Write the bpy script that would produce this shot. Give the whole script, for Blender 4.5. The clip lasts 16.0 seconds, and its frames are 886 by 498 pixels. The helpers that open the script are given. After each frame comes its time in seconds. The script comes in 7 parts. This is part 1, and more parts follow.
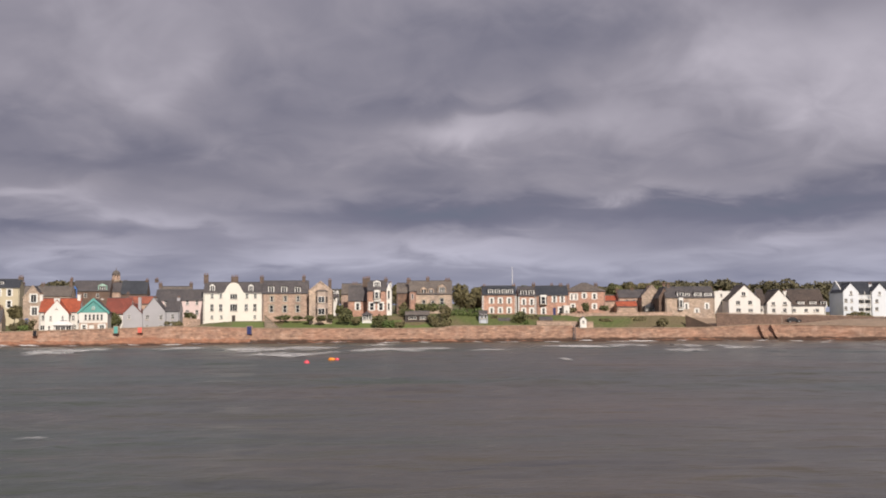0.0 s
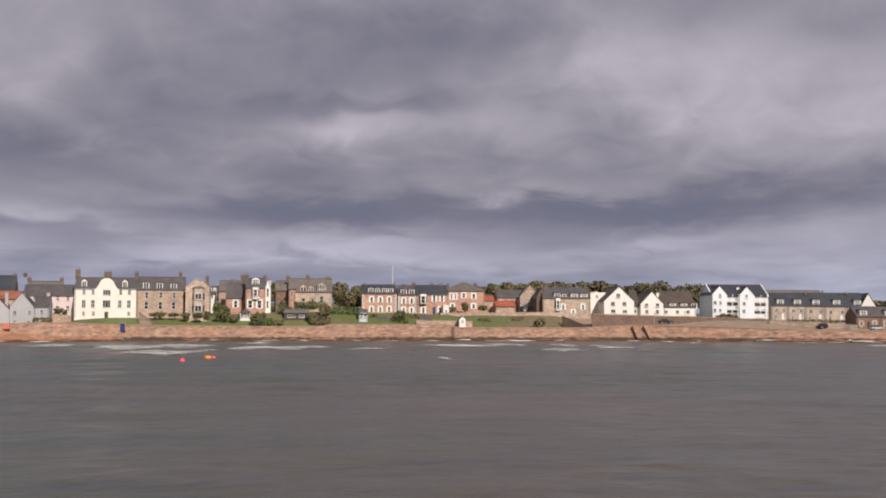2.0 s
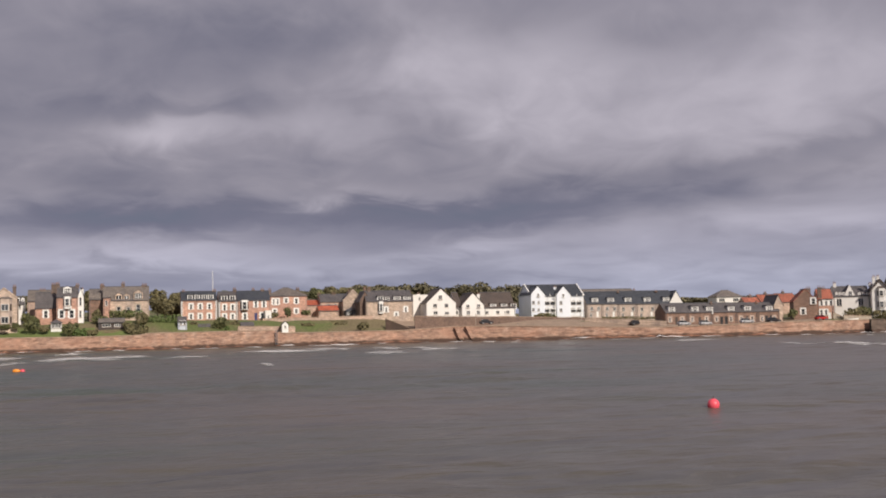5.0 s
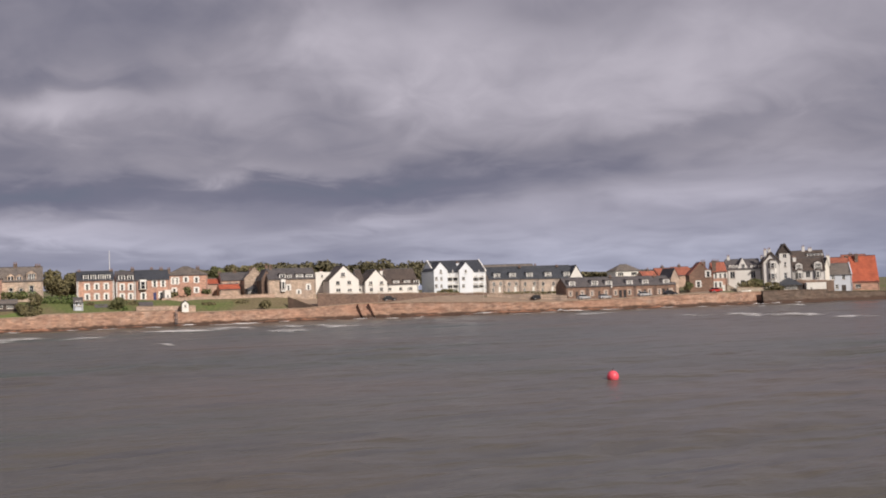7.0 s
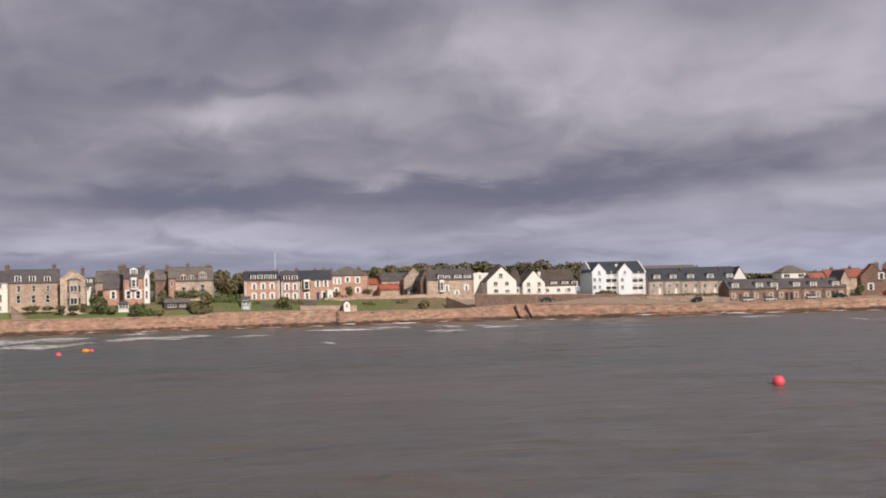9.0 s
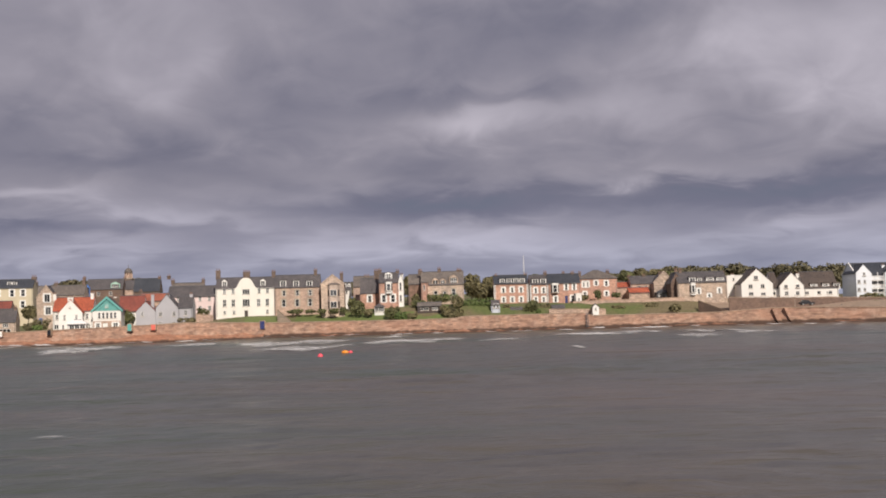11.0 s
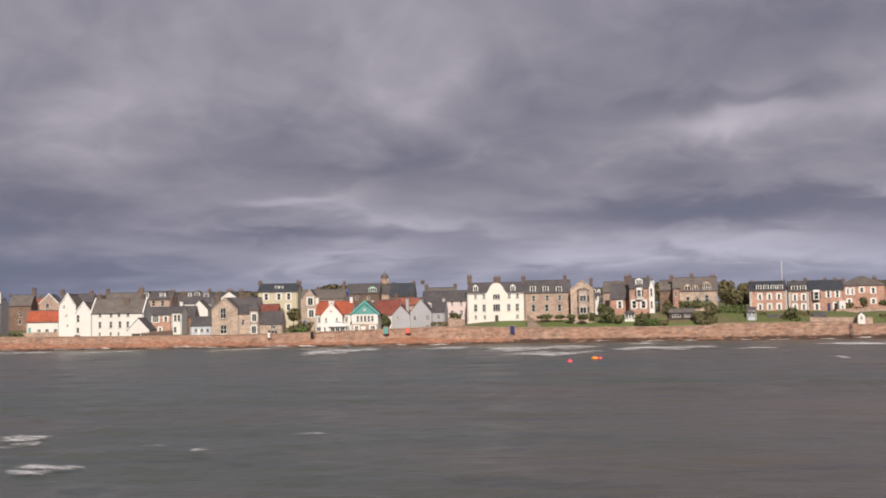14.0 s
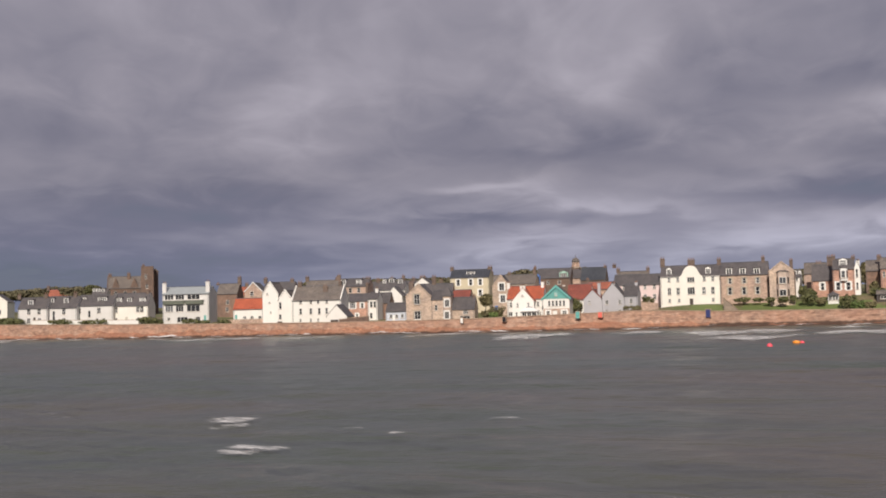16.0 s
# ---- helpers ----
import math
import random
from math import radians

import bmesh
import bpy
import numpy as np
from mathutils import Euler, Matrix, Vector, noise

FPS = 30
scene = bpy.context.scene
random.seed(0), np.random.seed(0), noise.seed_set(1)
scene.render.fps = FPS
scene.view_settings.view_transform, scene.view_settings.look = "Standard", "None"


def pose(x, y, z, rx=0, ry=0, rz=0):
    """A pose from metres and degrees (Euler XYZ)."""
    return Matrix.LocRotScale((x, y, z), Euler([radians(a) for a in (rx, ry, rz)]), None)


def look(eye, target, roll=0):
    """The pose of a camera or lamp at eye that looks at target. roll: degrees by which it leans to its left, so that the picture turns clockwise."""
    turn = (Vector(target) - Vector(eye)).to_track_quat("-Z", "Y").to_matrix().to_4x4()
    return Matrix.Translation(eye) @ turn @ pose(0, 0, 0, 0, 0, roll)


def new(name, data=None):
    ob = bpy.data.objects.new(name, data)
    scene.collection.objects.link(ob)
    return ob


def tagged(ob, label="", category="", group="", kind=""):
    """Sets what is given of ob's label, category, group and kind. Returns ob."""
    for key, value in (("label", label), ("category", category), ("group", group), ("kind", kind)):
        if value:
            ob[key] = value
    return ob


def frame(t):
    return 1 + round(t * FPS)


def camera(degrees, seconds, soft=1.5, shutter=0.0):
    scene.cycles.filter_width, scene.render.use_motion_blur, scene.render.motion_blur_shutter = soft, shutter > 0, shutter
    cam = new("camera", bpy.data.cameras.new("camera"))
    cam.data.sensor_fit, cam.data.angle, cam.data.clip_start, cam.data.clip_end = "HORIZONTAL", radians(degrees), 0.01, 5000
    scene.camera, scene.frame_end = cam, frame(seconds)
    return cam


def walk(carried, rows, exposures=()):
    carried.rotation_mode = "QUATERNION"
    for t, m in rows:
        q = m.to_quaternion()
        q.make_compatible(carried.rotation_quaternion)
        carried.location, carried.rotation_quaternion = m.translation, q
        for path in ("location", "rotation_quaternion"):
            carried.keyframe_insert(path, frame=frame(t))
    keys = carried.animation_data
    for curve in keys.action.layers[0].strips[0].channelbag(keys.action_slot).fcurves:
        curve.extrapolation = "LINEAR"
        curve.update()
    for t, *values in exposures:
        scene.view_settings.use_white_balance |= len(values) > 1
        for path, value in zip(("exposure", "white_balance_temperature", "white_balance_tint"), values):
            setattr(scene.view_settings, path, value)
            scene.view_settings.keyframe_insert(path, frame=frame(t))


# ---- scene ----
# The camera turns on the spot, 6.5 m above the sea; heading to the right, tilt up, lean to the right, in degrees.
EYE = 6.5
cam = camera(43.35, 16.0, soft=1.85)
ROWS = [
    (0.0, 0.0, 3.6, 0.35),
    (0.5, 1.12, 3.19, 0.46),
    (1.0, 2.87, 2.96, 0.39),
    (1.5, 4.72, 3.51, 0.06),
    (2.0, 6.13, 3.53, -0.14),
    (2.5, 7.57, 3.54, -0.11),
    (3.0, 8.87, 3.35, -0.12),
    (3.5, 11.23, 3.31, -0.21),
    (4.0, 12.59, 3.4, -0.3),
    (4.5, 13.76, 3.43, 0.17),
    (5.0, 15.26, 3.63, 1.22),
    (5.2, 15.71, 3.17, 2.39),
    (5.72, 17.32, 2.83, 2.81),
    (6.25, 19.18, 2.53, 2.54),
    (6.78, 20.32, 2.33, 2.04),
    (7.3, 19.78, 2.25, 1.76),
    (7.5, 19.13, 2.23, 1.75),
    (8.0, 17.82, 2.2, 1.85),
    (8.5, 15.16, 2.4, 1.56),
    (9.0, 12.14, 2.59, 1.62),
    (9.5, 9.12, 2.96, 1.45),
    (10.0, 5.97, 3.17, 1.47),
    (10.2, 4.36, 3.19, 1.57),
    (10.72, 0.78, 3.16, 1.63),
    (11.25, -1.7, 3.07, 1.61),
    (11.78, -3.47, 3.0, 1.51),
    (12.3, -4.91, 2.99, 1.28),
    (12.5, -5.45, 3.06, 0.91),
    (13.0, -8.01, 3.33, 0.44),
    (13.5, -10.13, 3.55, 1.01),
    (14.0, -13.34, 3.7, 0.99),
    (14.5, -15.19, 3.6, 0.79),
    (15.0, -17.59, 3.36, 1.08),
    (15.5, -20.31, 3.19, 1.23),
    (16.0, -23.13, 3.13, 1.45),
]
walk(cam, [(t, pose(0, 0, EYE, 0, 0, -heading) @ pose(0, 0, 0, 90 + tilt) @ pose(0, 0, 0, 0, 0, -lean)) for t, heading, tilt, lean in ROWS])

# ---- light: a low sun behind the camera through a gap in the cloud, and a grey overcast sky ----
SUN_EL, SUN_AZ = 33.0, 163.0   # degrees; azimuth clockwise from +y
to_sun = Vector((math.sin(radians(SUN_AZ)) * math.cos(radians(SUN_EL)), math.cos(radians(SUN_AZ)) * math.cos(radians(SUN_EL)), math.sin(radians(SUN_EL))))
sun = new("sun", bpy.data.lights.new("sun", "SUN"))
sun.data.energy, sun.data.angle, sun.data.color = 4.0, radians(0.6), (1.0, 0.895, 0.785)
sun.matrix_world = look(to_sun * 500, (0, 0, 0))
scene.view_settings.exposure = 0.09


class Nodes:
    """Short hand for building node trees."""

    def __init__(self, tree, fresh=True):
        self.tree = tree
        if fresh:
            tree.nodes.clear()

    def add(self, kind, **settings):
        n = self.tree.nodes.new("ShaderNode" + kind)
        for key, value in settings.items():
            if key in n.inputs:
                n.inputs[key].default_value = value
            else:
                setattr(n, key, value)
        return n

    def join(self, a, b):
        self.tree.links.new(a, b)

    def math(self, op, a, b=0.0):
        n = self.add("Math", operation=op)
        for i, v in enumerate((a, b)):
            if isinstance(v, (int, float)):
                n.inputs[i].default_value = v
            else:
                self.join(v, n.inputs[i])
        return n.outputs[0]

    def ramp(self, fac, stops):
        n = self.add("ValToRGB")
        el = n.color_ramp.elements
        while len(el) < len(stops):
            el.new(0.5)
        for e, (p, c) in zip(el, stops):
            e.position, e.color = p, (*c, 1)
        self.join(fac, n.inputs[0])
        return n.outputs[0]

    def mix(self, fac, a, b, blend="MIX"):
        n = self.add("MixRGB", blend_type=blend)
        for i, v in enumerate((fac, a, b)):
            if isinstance(v, (int, float)):
                n.inputs[i].default_value = v
            elif isinstance(v, tuple):
                n.inputs[i].default_value = (*v, 1)
            else:
                self.join(v, n.inputs[i])
        return n.outputs[0]

    def noise(self, vec, scale, detail=4.0, rough=0.55, distort=0.0):
        n = self.add("TexNoise")
        for key, value in (("Scale", scale), ("Detail", detail), ("Roughness", rough), ("Distortion", distort)):
            n.inputs[key].default_value = value
        self.join(vec, n.inputs["Vector"])
        return n.outputs["Fac"]

    def scaled(self, vec, x, y, z):
        n = self.add("Mapping")
        n.inputs["Scale"].default_value = (x, y, z)
        self.join(vec, n.inputs["Vector"])
        return n.outputs[0]


world = bpy.data.worlds.new("overcast")
scene.world = world
world.use_nodes = True
k = Nodes(world.node_tree)
way = k.add("TexCoord").outputs["Generated"]
sep = k.add("SeparateXYZ")
k.join(way, sep.inputs[0])
rise = k.math("MAXIMUM", sep.outputs[2], 0.0)
bearing = k.math("ARCTAN2", sep.outputs[0], sep.outputs[1])
height = k.math("DIVIDE", 1.0, k.math("ADD", rise, 0.2))
flat = k.add("CombineXYZ")
k.join(bearing, flat.inputs[0])
k.join(height, flat.inputs[1])
billow = k.noise(k.scaled(flat.outputs[0], 2.6, 1.2, 1), 1.0, 3, 0.5, 0.3)
puffs = k.noise(k.scaled(flat.outputs[0], 6.0, 1.7, 1), 1.0, 4, 0.5, 0.5)
wisps = k.noise(k.scaled(flat.outputs[0], 17.0, 4.6, 1), 1.0, 4, 0.5, 0.6)
# where the cloud deck is thin or thick: azimuth, elevation, widths (radians), slope, weight
az = k.math("ADD", bearing, k.math("MULTIPLY", k.math("SUBTRACT", puffs, 0.5), 0.16))
el = k.math("ADD", k.math("ADD", k.math("ARCSINE", sep.outputs[2]), k.math("MULTIPLY", k.math("SUBTRACT", billow, 0.5), 0.035)), k.math("MULTIPLY", k.math("SUBTRACT", wisps, 0.5), 0.035))
deck = k.math("ADD", k.math("ADD", k.math("MULTIPLY", billow, 0.20), k.math("MULTIPLY", puffs, 0.22)), k.math("ADD", k.math("MULTIPLY", wisps, 0.13), 0.14))
THIN = ((0.33, 0.215, 0.11, 0.05, 0.0, 0.13), (0.57, 0.20, 0.17, 0.06, 0.0, 0.06), (0.04, 0.170, 0.06, 0.016, 0.1, 0.10), (0.155, 0.168, 0.06, 0.03, 0.0, 0.05),
        (-0.25, 0.215, 0.05, 0.04, 0.5, 0.08), (-0.52, 0.185, 0.08, 0.035, 0.2, 0.07), (-0.36, 0.113, 0.07, 0.009, 0.1, 0.09), (-0.25, 0.094, 0.12, 0.008, -0.1, 0.08),
        (0.20, 0.110, 0.06, 0.008, 0.0, 0.07), (-0.31, 0.058, 0.07, 0.010, 0.1, 0.09), (-0.14, 0.055, 0.11, 0.012, 0.1, 0.10), (0.03, 0.066, 0.08, 0.011, 0.0, 0.08),
        (0.11, 0.052, 0.09, 0.012, -0.1, 0.05), (0.27, 0.064, 0.07, 0.009, 0.1, 0.08), (0.62, 0.085, 0.16, 0.014, 0.0, 0.06), (0.46, 0.045, 0.26, 0.03, 0.0, 0.08))
THICK = ((-0.11, 0.205, 0.14, 0.025, 0.0, 0.05), (0.03, 0.190, 0.15, 0.010, 0.05, 0.06), (-0.23, 0.132, 0.22, 0.018, 0.0, 0.06), (0.04, 0.094, 0.24, 0.016, 0.0, 0.11),
         (0.36, 0.096, 0.14, 0.013, 0.05, 0.10), (-0.36, 0.076, 0.12, 0.008, 0.0, 0.08), (-0.38, 0.165, 0.10, 0.022, 0.0, 0.06), (0.05, 0.250, 0.13, 0.03, 0.0, 0.07),
         (0.44, 0.245, 0.05, 0.014, 0.0, 0.05), (-0.72, 0.160, 0.14, 0.035, 0.0, 0.07), (-0.68, 0.090, 0.18, 0.030, 0.05, 0.10), (-0.82, 0.030, 0.26, 0.03, 0.0, 0.20), (0.50, 0.128, 0.20, 0.010, 0.1, 0.05))
for spots, sign in ((THIN, 1.0), (THICK, -1.0)):
    for a, e, wa, we, slope, weight in spots:
        off = k.math("SUBTRACT", az, a)
        da = k.math("DIVIDE", off, wa)
        de = k.math("DIVIDE", k.math("SUBTRACT", k.math("SUBTRACT", el, e), k.math("MULTIPLY", off, slope)), we)
        g = k.math("EXPONENT", k.math("MULTIPLY", k.math("ADD", k.math("MULTIPLY", da, da), k.math("MULTIPLY", de, de)), -1.0))
        deck = k.math("ADD", deck, k.math("MULTIPLY", g, 1.2 * weight * sign))
tone = k.ramp(deck, [(0.20, (0.098, 0.104, 0.158)), (0.32, (0.182, 0.178, 0.232)), (0.43, (0.285, 0.268, 0.320)), (0.62, (0.52, 0.485, 0.55))])
haze = k.ramp(rise, [(0.0, (1.0, 1.12, 1.25)), (0.07, (1.0, 1.03, 1.08)), (0.12, (1, 1, 1))])
clouds = k.mix(1.0, tone, haze, "MULTIPLY")
sky = k.add("TexSky", sky_type="NISHITA", sun_disc=False, sun_elevation=radians(SUN_EL), sun_rotation=radians(SUN_AZ))
blue = k.mix(1.0, sky.outputs[0], (0.1, 0.1, 0.1), "MULTIPLY")
cover = k.ramp(deck, [(0.18, (0.9, 0.9, 0.9)), (0.3, (1, 1, 1))])
bg = k.add("Background", Strength=1.0)
k.join(k.mix(cover, blue, clouds), bg.inputs[0])
k.join(bg.outputs[0], k.add("OutputWorld").inputs[0])


# ---- materials ----


def material(name, colour, rough=0.85, vary=0.12, size=1.5, bump=0.3, grain=8.0, stain=0.0, stain_colour=(0.1, 0.09, 0.08), stretch=(1, 1, 1), metal=0.0, per_object=0.08):
    """A surface with broad tone changes, fine grain and relief, and stains that run down it."""
    m = bpy.data.materials.new(name)
    m.use_nodes = True
    k = Nodes(m.node_tree)
    where = k.scaled(k.add("NewGeometry").outputs["Position"], *stretch)
    broad, fine = k.noise(where, 1 / size, 5), k.noise(where, grain, 3, 0.6)
    dark, light = tuple(c * (1 - 2.2 * vary) for c in colour), tuple(min(0.95, c * (1 + 2.2 * vary)) for c in colour)
    col = k.ramp(broad, [(0.25, dark), (0.5, colour), (0.75, light)])
    col = k.mix(0.5, col, k.ramp(fine, [(0.3, tuple(c * (1 - vary) for c in colour)), (0.7, tuple(min(0.95, c * (1 + vary)) for c in colour))]))
    if stain:
        runs = k.noise(k.scaled(where, 1.4, 1.4, 0.18), 0.9, 5, 0.65)
        col = k.mix(k.math("MULTIPLY", k.ramp(runs, [(0.52, (0, 0, 0)), (0.72, (1, 1, 1))]), stain), col, stain_colour)
    if per_object:
        rnd = k.add("ObjectInfo").outputs["Random"]
        col = k.mix(1.0, col, k.ramp(rnd, [(0, (1 - per_object,) * 3), (1, (1.0, 1.0, 1.0))]), "MULTIPLY")
    p = k.add("BsdfPrincipled", Roughness=rough, Metallic=metal)
    k.join(col, p.inputs["Base Color"])
    b = k.add("Bump", Strength=bump, Distance=0.05)
    k.join(fine, b.inputs["Height"])
    k.join(b.outputs[0], p.inputs["Normal"])
    k.join(p.outputs[0], k.add("OutputMaterial").inputs[0])
    return m


def coursed(name, colour, joint, width, height, rough=0.85, vary=0.25, bump=0.6, mortar=0.03, stain=0.2, tilt=False):
    """Rubble, slates or pantiles in courses: blocks that differ in tone, with sunk joints."""
    m = bpy.data.materials.new(name)
    m.use_nodes = True
    k = Nodes(m.node_tree)
    pos = k.add("NewGeometry").outputs["Position"]
    sep = k.add("SeparateXYZ")
    k.join(pos, sep.inputs[0])
    along = k.math("ADD", sep.outputs[0], k.math("MULTIPLY", sep.outputs[1], 0.83))
    up = sep.outputs[2]
    com = k.add("CombineXYZ")
    k.join(along, com.inputs[0])
    k.join(up, com.inputs[1])
    warp = k.noise(pos, 0.7, 3)
    com2 = k.add("VectorMath", operation="ADD")
    k.join(com.outputs[0], com2.inputs[0])
    sc = k.add("VectorMath", operation="SCALE")
    sc.inputs["Scale"].default_value = 0.35 * height
    k.join(k.add("TexNoise", Scale=1.3).outputs["Color"], sc.inputs[0])
    k.join(sc.outputs[0], com2.inputs[1])
    bk = k.add("TexBrick")
    for key, value in (("Scale", 1.0), ("Mortar Size", mortar), ("Mortar Smooth", 0.3), ("Brick Width", width), ("Row Height", height)):
        bk.inputs[key].default_value = value
    bk.inputs["Color1"].default_value = (*[c * (1 - vary) for c in colour], 1)
    bk.inputs["Color2"].default_value = (*[min(0.95, c * (1 + vary)) for c in colour], 1)
    bk.inputs["Mortar"].default_value = (*joint, 1)
    k.join(com2.outputs[0], bk.inputs["Vector"])
    broad = k.noise(pos, 0.35, 5, 0.6)
    col = k.mix(1.0, bk.outputs["Color"], k.ramp(broad, [(0.3, (0.72, 0.72, 0.74)), (0.7, (1.12, 1.08, 1.02))]), "MULTIPLY")
    runs = k.noise(k.scaled(pos, 1.2, 1.2, 0.2), 0.7, 5, 0.65)
    col = k.mix(k.math("MULTIPLY", k.ramp(runs, [(0.5, (0, 0, 0)), (0.75, (1, 1, 1))]), stain), col, (0.09, 0.08, 0.065))
    col = k.mix(1.0, col, k.ramp(k.add("ObjectInfo").outputs["Random"], [(0, (0.86, 0.86, 0.86)), (1, (1.0, 1.0, 1.0))]), "MULTIPLY")
    p = k.add("BsdfPrincipled", Roughness=rough)
    k.join(col, p.inputs["Base Color"])
    b = k.add("Bump", Strength=bump, Distance=0.06)
    k.join(k.math("ADD", k.math("MULTIPLY", bk.outputs["Fac"], -1.0), k.math("MULTIPLY", k.noise(pos, 6.0, 4), 0.8)), b.inputs["Height"])
    k.join(b.outputs[0], p.inputs["Normal"])
    k.join(p.outputs[0], k.add("OutputMaterial").inputs[0])
    return m


WHITE = material("white_harling", (0.80, 0.78, 0.74), vary=0.04, size=3, stain=0.10, stain_colour=(0.42, 0.38, 0.32))
CREAM = material("cream_harling", (0.80, 0.77, 0.705), vary=0.05, size=3, stain=0.12, stain_colour=(0.42, 0.37, 0.28))
YELLOW = material("yellow_harling", (0.60, 0.53, 0.385), vary=0.07, size=3, stain=0.15, stain_colour=(0.3, 0.25, 0.17))
PINK = material("pink_harling", (0.74, 0.60, 0.585), vary=0.05, size=3, stain=0.1, stain_colour=(0.4, 0.3, 0.27))
CHALK = material("grey_white_harling", (0.68, 0.665, 0.645), vary=0.05, size=3, stain=0.15, stain_colour=(0.34, 0.31, 0.28))
GREY = material("grey_harling", (0.43, 0.425, 0.45), vary=0.06, size=3, stain=0.12, stain_colour=(0.25, 0.24, 0.23))
BLUE = material("pale_blue_harling", (0.60, 0.64, 0.72), vary=0.05, size=3, stain=0.1, stain_colour=(0.35, 0.35, 0.36))
PAINT = material("white_paint", (0.82, 0.81, 0.78), rough=0.5, vary=0.03, stain=0.05, bump=0.05)
TEAL = material("teal_paint", (0.13, 0.40, 0.37), rough=0.5, vary=0.08, stain=0.1, bump=0.1)
NAVY = material("navy_paint", (0.025, 0.035, 0.14), rough=0.5, vary=0.1, bump=0.1)
SKYBLUE = material("blue_paint", (0.08, 0.19, 0.50), rough=0.5, vary=0.1, bump=0.1)
CORAL = material("coral_paint", (0.75, 0.16, 0.12), rough=0.5, vary=0.08, bump=0.1)
LEAD = material("dark_lead", (0.10, 0.10, 0.11), rough=0.6, vary=0.2)
BLACK_DOOR = material("black_door_paint", (0.02, 0.02, 0.022), rough=0.4, vary=0.1, bump=0.1)
TIMBER = material("weathered_timber", (0.07, 0.055, 0.05), vary=0.25, stretch=(1, 1, 6))
BROWN = coursed("brown_rubble", (0.61, 0.45, 0.365), (0.44, 0.32, 0.26), 0.55, 0.28)
RED = coursed("red_sandstone", (0.60, 0.355, 0.275), (0.46, 0.30, 0.235), 0.6, 0.3)
BUFF = coursed("buff_sandstone", (0.62, 0.495, 0.405), (0.46, 0.36, 0.29), 0.6, 0.3)
# dark stone; also the wall colour that shades the red house's gable
DARK = coursed("dark_whinstone_and_shade", (0.29, 0.18, 0.135), (0.22, 0.17, 0.14), 0.5, 0.26)
ASHLAR = coursed("dressed_stone", (0.50, 0.43, 0.35), (0.36, 0.3, 0.25), 0.9, 0.4, vary=0.12)
SLATE = coursed("grey_slate", (0.125, 0.115, 0.12), (0.06, 0.06, 0.065), 0.3, 0.2, rough=0.62, vary=0.22, mortar=0.012, stain=0.12)
BLUESLATE = coursed("blue_slate", (0.060, 0.068, 0.085), (0.03, 0.034, 0.04), 0.3, 0.2, rough=0.5, vary=0.2, mortar=0.012, stain=0.08)
STONESLATE = coursed("brown_slate", (0.20, 0.175, 0.16), (0.09, 0.08, 0.07), 0.34, 0.22, rough=0.8, vary=0.22, mortar=0.014, stain=0.15)
TILE = coursed("dark_brown_tiles", (0.11, 0.085, 0.075), (0.04, 0.035, 0.03), 0.3, 0.25, rough=0.75, vary=0.2, mortar=0.014, stain=0.1)
STACK = coursed("sooty_stone", (0.21, 0.155, 0.13), (0.14, 0.11, 0.09), 0.45, 0.25)
WHIN = coursed("dull_brown_rubble", (0.215, 0.145, 0.115), (0.16, 0.12, 0.10), 0.5, 0.26)
MAROON = coursed("maroon_pantiles", (0.29, 0.085, 0.065), (0.13, 0.04, 0.03), 0.26, 0.32, vary=0.2, mortar=0.02, stain=0.2)
PALE = coursed("pale_pink_stone", (0.60, 0.49, 0.425), (0.46, 0.39, 0.34), 0.6, 0.3, vary=0.12)
ICE = material("cool_white_render", (0.74, 0.78, 0.83), vary=0.04, size=3, stain=0.06, stain_colour=(0.4, 0.41, 0.42))
MINT = material("mint_paint", (0.40, 0.62, 0.52), rough=0.5, vary=0.06, bump=0.1)
# the dark of the modern house's glazed recess, as a colour
OLIVE_BAND = material("olive_recess_band", (0.12, 0.135, 0.105), rough=0.6, vary=0.12)
ZINC = material("pale_zinc", (0.34, 0.37, 0.38), rough=0.5, vary=0.08, metal=0.0, stain=0.1)
PANTILE = coursed("red_pantiles", (0.52, 0.13, 0.07), (0.25, 0.07, 0.04), 0.26, 0.32, vary=0.18, mortar=0.02, stain=0.1)
RUST = coursed("dull_pantiles", (0.46, 0.155, 0.10), (0.15, 0.05, 0.04), 0.26, 0.32, vary=0.2, mortar=0.02, stain=0.2)


def glass_material(name, colour, rough):
    m = bpy.data.materials.new(name)
    m.use_nodes = True
    k = Nodes(m.node_tree)
    p = k.add("BsdfPrincipled", Roughness=rough)
    p.inputs["Specular IOR Level"].default_value = 0.6
    k.join(k.ramp(k.add("ObjectInfo").outputs["Random"], [(0.0, tuple(c * 0.5 for c in colour)), (0.75, colour), (1.0, tuple(c * 3.2 for c in colour))]), p.inputs["Base Color"])
    k.join(p.outputs[0], k.add("OutputMaterial").inputs[0])
    return m


GLASS = glass_material("window_glass", (0.035, 0.037, 0.04), 0.12)
BLIND = material("drawn_blind", (0.55, 0.52, 0.46), vary=0.05)

# ---- mesh helpers ----


def part(name, bm, mat, parent=None, label=""):
    """Links a bmesh as one mesh object, under a thing or a part."""
    bmesh.ops.recalc_face_normals(bm, faces=bm.faces)
    me = bpy.data.meshes.new(name)
    bm.to_mesh(me)
    bm.free()
    me.materials.append(mat)
    ob = new(name, me)
    ob.parent = parent
    if label:
        tagged(ob, label)
    return ob


def thing(name, at, label, category, group="", kind=""):
    ob = new(name)
    ob.location = at
    return tagged(ob, label, category, group, kind)


